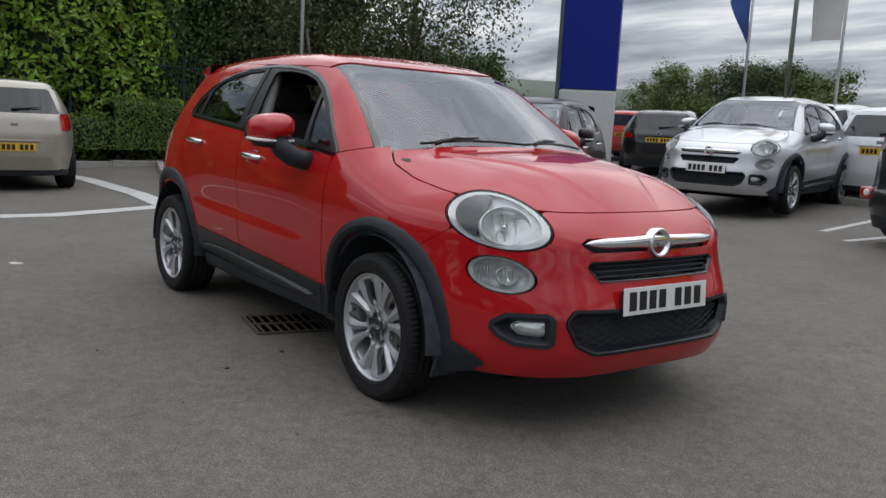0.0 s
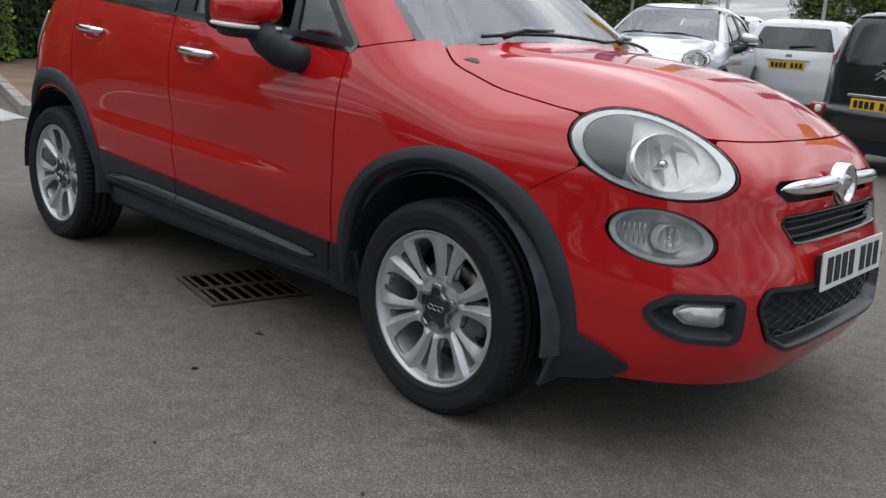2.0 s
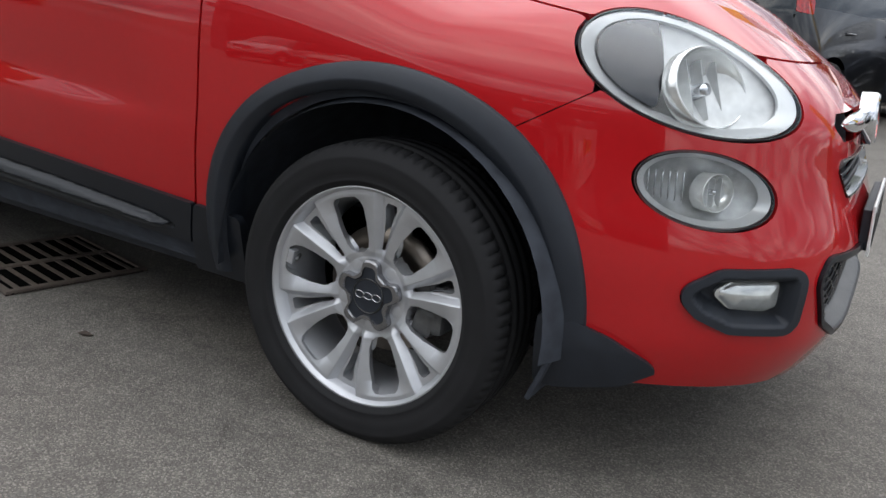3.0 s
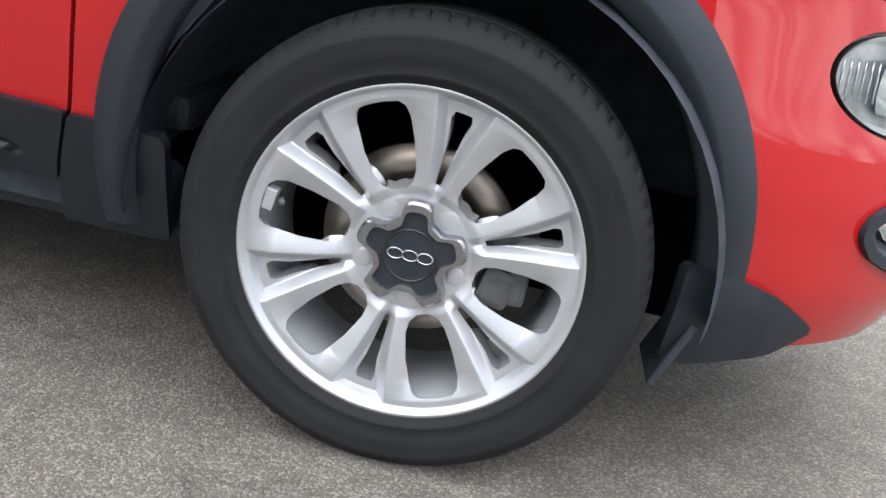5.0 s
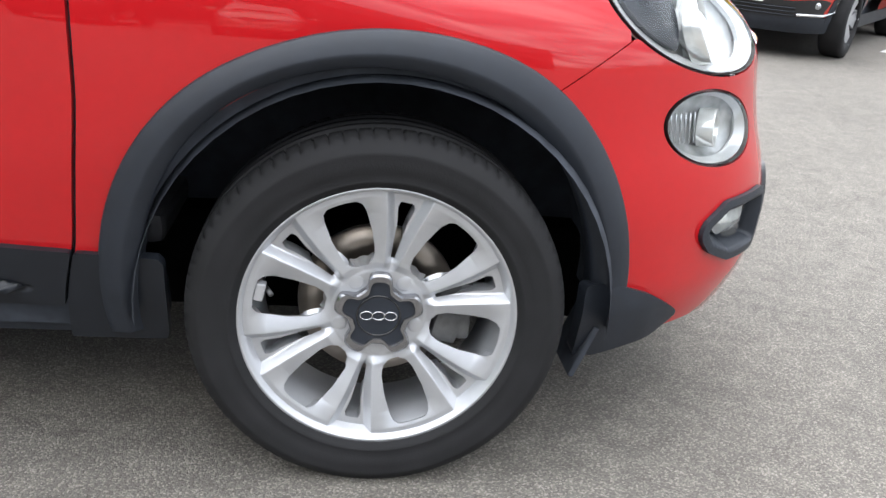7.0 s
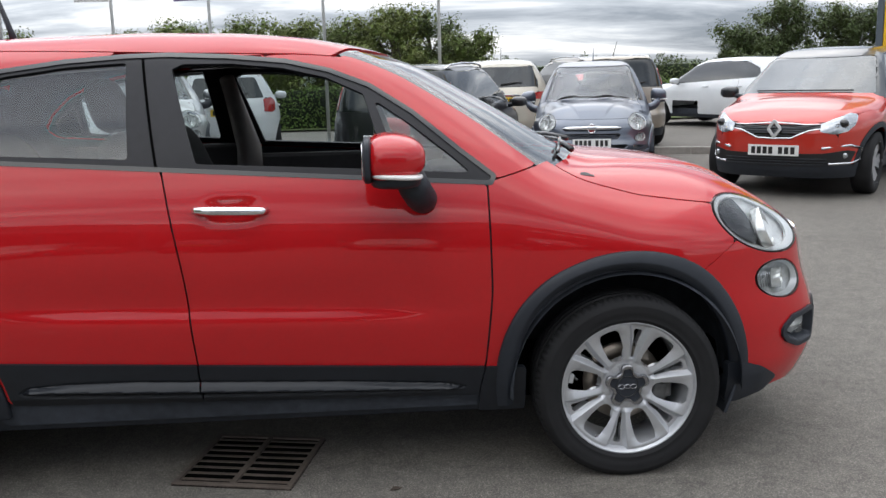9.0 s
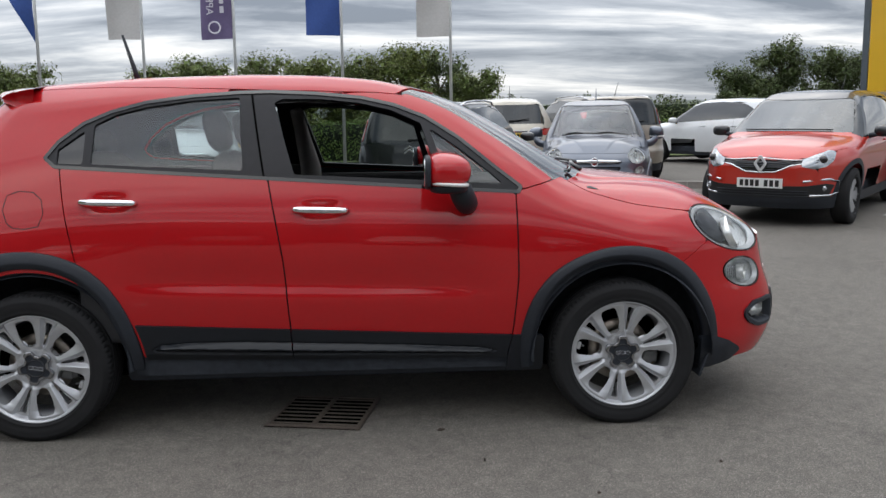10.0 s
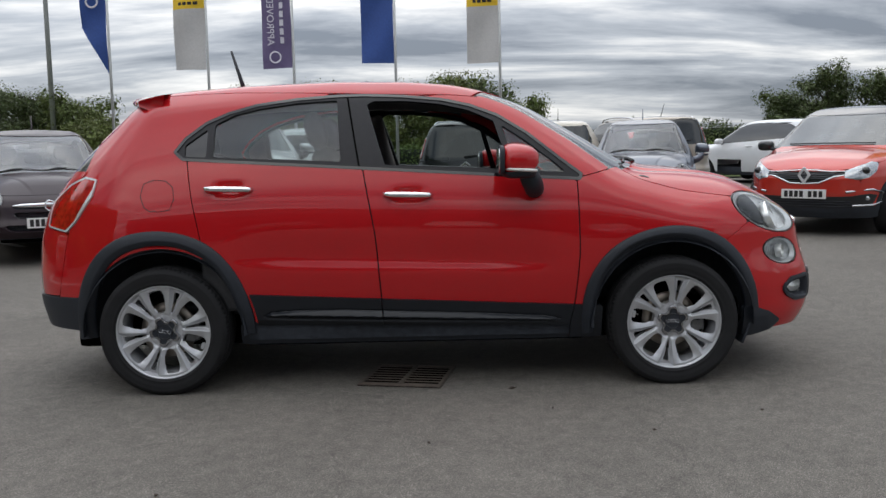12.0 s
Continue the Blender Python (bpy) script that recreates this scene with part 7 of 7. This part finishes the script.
tree(-12.6, 8.9, 7.6, 2.2, 3, DARKLEAF, 13000, 0.10, BARK, label="silver birch with drooping dark leaves", droop=0.75)
tree(-13.2, 6.6, 7.4, 2.3, 31, DARKLEAF, 20000, 0.10, BARK, label="silver birch with drooping dark leaves", droop=0.75)
tree(-16.6, 8.4, 8.0, 2.6, 4, DARKLEAF, 5000, 0.14, label="dark broadleaf tree above the hedge")
tree(-16.2, 5.0, 8.4, 3.0, 5, DARKLEAF, 5000, 0.15, label="dark broadleaf tree above the hedge")
tree(-16.6, -1.0, 8.6, 3.0, 6, TREELEAF, 4500, 0.16, label="broadleaf tree rising above the hedge")
tree(-16.8, -7.5, 8.2, 3.0, 16, TREELEAF, 3500, 0.17, label="broadleaf tree rising above the hedge")
# tree line beyond the flags
for i, (tx, ty, th, tr, lf) in enumerate([(-24.0, 31, 3.9, 2.2, TREELEAF2), (-21.5, 29.5, 4.8, 2.3, TREELEAF), (-19.0, 31, 5.0, 2.4, DARKLEAF), (-16.6, 29, 4.9, 2.2, DARKLEAF), (-14.4, 28, 4.5, 2.0, TREELEAF), (-13.0, 26.5, 3.1, 1.7, TREELEAF2), (-9.2, 30.5, 4.2, 1.9, TREELEAF), (-7.2, 30, 4.7, 2.0, TREELEAF), (-5.2, 31, 4.8, 2.1, TREELEAF), (-3.2, 30, 4.6, 2.0, TREELEAF2), (-1.2, 31, 4.7, 2.0, TREELEAF), (0.6, 30, 5.4, 2.1, TREELEAF2), (2.2, 31, 4.9, 2.0, DARKLEAF), (3.8, 30, 4.1, 1.6, TREELEAF), (15.8, 32, 4.2, 1.7, DARKLEAF), (17.6, 32, 5.5, 2.0, DARKLEAF), (20.4, 31.5, 5.4, 2.2, DARKLEAF), (23.5, 31, 5.8, 2.4, DARKLEAF), (27, 30, 6, 2.6, TREELEAF)]):
    tree(tx * 0.97, ty, th * 0.80, tr * 0.95, 20 + i, lf, 15000, 0.095, low=0.05, label="bushy green tree at the yard's far edge", flat=1.2)
hedge_wall("boundary_hedge", (22.0, 21.0), (-13.0, 19.0), 0.4, 1.55, 1.0, 30000, 0.07, BOXLEAF, "clipped green hedge at the yard's far edge", 0.16, 0.6)
hedge_wall("far_hedge", (27.0, 25.5), (4.0, 25.0), 0.4, 2.15, 1.6, 22000, 0.09, DARKLEAF, "rough dark green hedge beyond the yard", 0.5, 0.6)

# distant wooded ridge all round
V, F = [], []
nr = 180
for i in range(nr):
    a = 2 * math.pi * i / nr
    hgt = 13 + 4 * math.sin(3 * a + 1) + 2.2 * math.sin(11 * a) + 1.0 * math.sin(37 * a) + 0.6 * math.sin(83 * a)
    for rr, zz in ((300, -2), (310, hgt * 0.6), (330, hgt), (420, hgt * 0.9), (520, -3)):
        V.append((rr * math.cos(a), rr * math.sin(a), zz))
F = [(i * 5 + k, ((i + 1) % nr) * 5 + k, ((i + 1) % nr) * 5 + k + 1, i * 5 + k + 1) for i in range(nr) for k in range(4)]
ridge = link("backdrop", mesh_of("backdrop", V, F), mat("distant woods", (0.075, 0.095, 0.075), 0.95, two=(0.15, 0.165, 0.14), scale=0.12))
tagged(ridge, "low wooded hills on the horizon", "hills", kind="structure")

# ---- kerbs and beds ----
KM = bpy.data.meshes.new("kerb_stone")
bm = bmesh.new()
box(bm, 0, 0, 0, 0.90, 0.125, 0.22, 0.012)
bm.to_mesh(KM)
bm.free()


def kerb(pts, label):
    k = thing("kerb", label, "kerb", kind="structure")
    for (ax, ay), (bx, by) in zip(pts[:-1], pts[1:]):
        L = math.hypot(bx - ax, by - ay)
        n = max(1, round(L / 0.915))
        for i in range(n):
            q = (i + 0.5) / n
            x, y = ax + (bx - ax) * q, ay + (by - ay) * q
            link("kerb_stone", KM, KERB, k, m=pose(x, y, gz(x, y) + 0.0, 0, 0, math.degrees(math.atan2(by - ay, bx - ax))))


kerb([(-12.6, -10.0), (-12.55, 2.75), (-6.2, 0.95), (-6.9, 3.4), (-9.4, 10.4)], "grey concrete kerb stones along the planting bed")
kerb([(-6.0, 10.7), (-0.4, 9.75), (4.4, 10.0), (9.5, 8.1)], "grey concrete kerb stones between rows of cars")


def bed(name, poly, lift, material, label):
    """Ground cover inside an outline, laid just above the asphalt."""
    xs, ys = [p[0] for p in poly], [p[1] for p in poly]
    gx, gy = np.linspace(min(xs), max(xs), 40), np.linspace(min(ys), max(ys), 40)

    def surf(a, b):
        return np.stack([a, b, ground_z(a, b) + lift], 1), np.array([[0, 0, 1.0]]).repeat(len(a), 0), np.ones(len(a), bool)

    me = sheet(name, surf, lambda p, a, b: sd_poly(a, b, poly), (min(xs) - 0.1, max(xs) + 0.1), (min(ys) - 0.1, max(ys) + 0.1), 40, 40)[0]
    return tagged(link(name, me, material), label, "ground", kind="structure")


bed("planting_bed", [(-12.55, 2.72), (-6.3, 1.02), (-7.0, 3.4), (-9.4, 10.3), (-15.5, 13), (-15.5, 2.8)], 0.06, SOIL, "bare brown soil and bark of a planting bed")
bed("hedge_bed", [(-12.62, -10.5), (-12.6, 2.85), (-15.4, 2.85), (-15.4, -11)], 0.05, SOIL, "brown soil under the hedge")
bed("verge", [(-30, 18.4), (40, 18.4), (40, 60), (-30, 60)], 0.05, GRASS, "rough grass beyond the hedge")
for a, b in (((-0.9, 6.7), (-1.2, 8.8)), ((2.3, 5.4), (2.75, 8.4)), ((-6.6, 7.2), (-5.25, 5.85)), ((6.4, 5.7), (7.9, 7.25)), ((-0.05, 8.9), (-0.35, 6.2))):
    strip("bay_line", [a, b], 0.10, LINE, 0.006, "white painted parking bay line on asphalt", "road marking")

# ---- drain grate under the car ----
grate = thing("drain_grate", "rusty cast iron drain grate set in the asphalt", "drain", pose(-0.072, -0.600, gz(-0.07, -0.6), 0, 0, -11.5))
# black plate on the asphalt paints the shade between the bars
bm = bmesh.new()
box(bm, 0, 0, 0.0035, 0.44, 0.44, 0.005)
part("pit", bm, GAPSHADE, grate)
for sx, sy, wx, wy in ((0, 0.21, 0.44, 0.020), (0, -0.21, 0.44, 0.020), (0.21, 0, 0.020, 0.40), (-0.21, 0, 0.020, 0.40), (0, 0, 0.022, 0.40)):
    bm = bmesh.new()
    box(bm, sx, sy, 0.0065, wx, wy, 0.013, 0.002)
    part("grate_frame", bm, RUST, grate)
for i in range(8):
    for cx in (-0.105, 0.105):
        bm = bmesh.new()
        box(bm, cx, -0.175 + i * 0.05, 0.0082, 0.19, 0.015, 0.0028, 0.0008)
        part("bar", bm, RUST, grate)

# ---- flags, poles and signs ----
STEEL = mat("pale steel pole", (0.52, 0.53, 0.52), 0.4, 0.5, var=0.12, scale=15)
POLEGREY = mat("weathered lamp post", (0.24, 0.25, 0.24), 0.5, 0.5, var=0.2, scale=12)
F_BLUE = mat("blue flag cloth", (0.03, 0.075, 0.27), 0.75, var=0.15, scale=25)
F_WHITE = mat("white flag cloth", (0.50, 0.49, 0.48), 0.8, var=0.1, scale=25)
F_PURPLE = mat("purple flag cloth", (0.13, 0.10, 0.20), 0.75, var=0.12, scale=25)
F_YELLOW = mat("yellow flag cloth", (0.75, 0.50, 0.03), 0.75, var=0.1, scale=25)
PRINT = mat("pale print", (0.62, 0.60, 0.66), 0.7)


def pole(x, y, h, r=0.035, material=STEEL, label="slim pale flag pole", category="pole", name="flag_pole"):
    z = gz(x, y)
    t = thing(name, label, category, pose(x, y, z))
    v, f = tube([(0, 0, -0.05), (0, 0, h * 0.5), (0, 0, h)], [r, r * 0.85, r * 0.6], 12)
    link("shaft", mesh_of("shaft", v, f), material, t)
    v, f = lathe([(0.001, 0.05), (r * 2.2, 0.05), (r * 2.6, 0.0), (r * 2.6, -0.04)], 16, "z")
    link("base_plate", mesh_of("base_plate", v, f), material, t)
    return t


def flag(x, y, z0, z1, w, material, label, cut=0.0, seed=1, band=None):
    """A hanging banner flag, rippled, to the -x side of its pole."""
    t = thing("flag", label, "flag", pose(x - 0.03, y, 0), "flags")
    nu, nv = 16, 40

    def at(u, q, o=0.0):
        z = z0 + (z1 - z0) * q
        z += cut * (1 - 0) * (u) * (1 - q) ** 3 * 1.0
        return (-w * u, o + 0.05 * math.sin(5 * u + seed) * u + 0.035 * math.sin(9 * q + 4 * u + seed * 2), z - 0.04 * u)

    def grid(qa, qb, o):
        V = [at(i / nu, qa + (qb - qa) * j / nv, o) for i in range(nu + 1) for j in range(nv + 1)]
        F = [(i * (nv + 1) + j, (i + 1) * (nv + 1) + j, (i + 1) * (nv + 1) + j + 1, i * (nv + 1) + j + 1) for i in range(nu) for j in range(nv)]
        return mesh_of("cloth", V, F)

    link("cloth", grid(0, band or 1, 0), material, t)
    if band:
        link("yellow_band", grid(band, 1, 0), F_YELLOW, t)
        for k, (a, b) in enumerate(((0.2, 0.34), (0.38, 0.5), (0.54, 0.66), (0.7, 0.8))):
            q = band + 0.03
            V = [at(a, q, -0.006), at(b, q, -0.006), at(b, q + 0.025, -0.006), at(a, q + 0.025, -0.006)]
            link("print_bar", mesh_of("print_bar", V, [(0, 1, 2, 3)], False), BLACK, t)
    return t, at


FY = 13.7
for px in (-6.95, -4.83, -2.97, -0.76, 1.51):
    pole(px, FY, 6.2)
pole(-14.2, 27.0, 12.0, 0.10, POLEGREY, "tall grey lamp post", "lamp post", "lamp_post")
pole(-10.3, 4.66, 7.0, 0.036, STEEL, "slim pale lamp post in front of the hedge", "lamp post", "lamp_post")
t1, at1 = flag(-6.95, FY, 3.20, 5.9, 0.54, F_BLUE, "blue banner flag with a pale badge shape", 1.1, 1)
flag(-4.83, FY, 3.27, 5.9, 0.68, F_WHITE, "white banner flag with a yellow band", 0.05, 2, band=0.5)
t3, at3 = flag(-2.97, FY, 3.28, 5.9, 0.64, F_PURPLE, "purple banner flag with white lettering", 0.02, 3)
t4, at4 = flag(-0.76, FY, 3.33, 5.9, 0.70, F_BLUE, "blue banner flag on a pole", 0.05, 4)
flag(1.51, FY, 3.30, 5.9, 0.68, F_WHITE, "white banner flag with a yellow band", 0.03, 5, band=0.47)
# mirrored lettering on the purple flag, which is seen from its back
cu = bpy.data.curves.new("lettering", "FONT")
cu.body, cu.size, cu.extrude = "APPROVED USED", 0.21, 0.002
cu.materials.append(PRINT)
tx = new("lettering", cu)
tx.parent = t3
tx.matrix_basis = Matrix.Translation((-0.50, -0.075, 3.75)) @ Matrix(((0, 1, 0, 0), (0, 0, -1, 0), (1, 0, 0, 0), (0, 0, 0, 1)))
for k in range(7):
    q = 0.20 + 0.07 * k
    V = [at3(0.24, q, -0.05), at3(0.36, q, -0.05), at3(0.36, q + 0.05, -0.05), at3(0.24, q + 0.05, -0.05)]
    link("print_bar", mesh_of("print_bar", V, [(0, 1, 2, 3)], False), PRINT, t3)
v, f = lathe([(0.10, 0), (0.13, 0), (0.13, 0.004), (0.10, 0.004)], 32, "y", True)
link("round_mark", mesh_of("round_mark", v, f), PRINT, t3, m=Matrix.Translation((-0.35, -0.07, 3.50)))
v, f = lathe([(0.10, 0), (0.14, 0), (0.14, 0.004), (0.10, 0.004)], 32, "y", True)
link("badge_mark", mesh_of("badge_mark", v, f), PRINT, t1, m=Matrix.Translation((-0.27, -0.07, 4.75)))
link("badge_mark", mesh_of("badge_mark", v, f), PRINT, t4, m=Matrix.Translation((-0.37, -0.07, 4.85)))

SIGNBLUE = mat("blue sign panel", (0.008, 0.022, 0.24), 0.5, coat=0.0, spec=0.2, var=0.04, scale=6)
SIGNWHITE = mat("white sign panel", (0.62, 0.63, 0.64), 0.4, var=0.05, scale=6)
SIGNGREY = mat("grey sign edge", (0.10, 0.12, 0.14), 0.4, 0.4, var=0.1, scale=10)
SIGNYELLOW = mat("yellow sign panel", (0.72, 0.42, 0.01), 0.4, coat=0.3, var=0.05, scale=5)


def totem(x, y, turn, w, h, d, split, colour, lower, label):
    z = gz(x, y)
    t = thing("totem_sign", label, "sign", pose(x, y, z, 0, 0, turn))
    bm = bmesh.new()
    box(bm, 0, 0, (split + h) / 2, w, d, h - split, 0.02)
    part("upper_panel", bm, colour, t)
    bm = bmesh.new()
    box(bm, 0, 0, split / 2 - 0.02, w, d, split - 0.04, 0.02)
    part("lower_panel", bm, lower, t)
    bm = bmesh.new()
    box(bm, -w / 2 - 0.06, 0, h / 2, 0.11, d * 0.9, h, 0.02)
    part("edge_post", bm, SIGNGREY, t)


totem(-11.38, 13.43, 38, 1.42, 7.0, 0.45, 1.85, SIGNBLUE, SIGNWHITE, "tall blue and white totem sign behind the cars")
totem(9.49, 10.55, -30, 1.2, 6.5, 0.5, 0.4, SIGNYELLOW, SIGNGREY, "tall yellow totem sign behind the cars")

# ---- showroom behind the viewer, seen only in reflections ----
FACADE = mat("grey facade cladding", (0.10, 0.105, 0.11), 0.5, 0.2, var=0.1, scale=3)
shop = thing("showroom", "dark grey showroom with glazed front and flat roof", "building", pose(2, -23, gz(2, -23)))
bm = bmesh.new()
box(bm, 0, -3, 3.2, 44, 5.4, 6.4, 0.05)
part("wall", bm, FACADE, shop)
bm = bmesh.new()
box(bm, 0, -0.15, 4.6, 44.4, 0.5, 0.7, 0.03)
part("fascia", bm, SIGNGREY, shop)
for i in range(14):
    bm = bmesh.new()
    box(bm, -19.5 + i * 3.0, -0.27, 2.1, 2.8, 0.1, 3.6, 0.02)
    part("window", bm, DARKGLASS, shop)

for i in range(8):
    bm = bmesh.new()
    box(bm, 4.0 + i * 1.15, 0.13, 4.62, 0.70 if i != 3 else 0.35, 0.06, 0.5, 0.02)
    part("sign_bar", bm, SIGNWHITE, shop, "white bar of the sign")
# cars in front of the showroom, which the red flank mirrors
for x, y, turn, src in ((-9.5, -15.0, 82, CAPTUR), (-6.3, -14.6, 96, PICASSO), (-2.9, -15.1, -86, CAPTUR), (0.6, -14.8, 92, PICASSO), (4.2, -15.1, 88, CAPTUR), (7.6, -14.9, -92, PICASSO)):
    c = copy_thing(src, pose(x, y, gz(x, y), 0, 0, turn))
    c.name = "parked_car"
    swap = {ORANGE: (WHITEP, GREYP, BLACKP)[int(abs(x)) % 3], BLACKP: BEIGE if src is PICASSO else BLACKP}
    recolour(c, swap)
    tagged(c, "parked car in the row before the showroom", "car", "parked cars")

# ---- small litter on the asphalt ----
LEAFBROWN = mat("dead leaf", (0.05, 0.035, 0.025), 0.8, var=0.4, scale=60)
for lx, ly, sz, tn in ((0.465, -0.89, 0.05, 20), (0.62, -1.25, 0.03, 70), (1.0, -1.6, 0.02, 10), (0.05, -1.7, 0.025, 130), (-0.9, -2.2, 0.02, 40), (1.55, -1.35, 0.018, 0)):
    V = [(-sz / 2, 0, 0.003), (-sz * 0.1, sz * 0.22, 0.010), (sz / 2, 0.0, 0.004), (0.0, -sz * 0.2, 0.008), (-sz * 0.1, sz * 0.1, 0.0), (0, -sz * 0.08, 0.0)]
    o = link("dead_leaf", mesh_of("dead_leaf", V, [(0, 1, 2, 3), (0, 4, 2, 1), (0, 3, 2, 5)], False), LEAFBROWN, m=pose(lx, ly, gz(lx, ly), 0, 0, tn))
    tagged(o, "small curled brown dead leaf on the asphalt", "leaf", "dead leaves")
SPLASH = mat("pale droppings", (0.5, 0.49, 0.46), 0.8, var=0.2, scale=90)
for lx, ly, sz in ((-1.32, -2.42, 0.10), (-0.55, -2.9, 0.04), (-2.6, -1.6, 0.12)):
    n = 14
    V = [(sz * (0.5 + 0.25 * math.sin(3.1 * k + lx * 9)) * math.cos(2 * math.pi * k / n), 0.6 * sz * (0.5 + 0.25 * math.cos(2.3 * k)) * math.sin(2 * math.pi * k / n), 0.004) for k in range(n)]
    o = link("stain", mesh_of("stain", V, [tuple(range(n))], False), SPLASH, m=pose(lx, ly, gz(lx, ly), 0, 0, 25))
    tagged(o, "small pale splash stain on the asphalt", "stain", kind="structure")
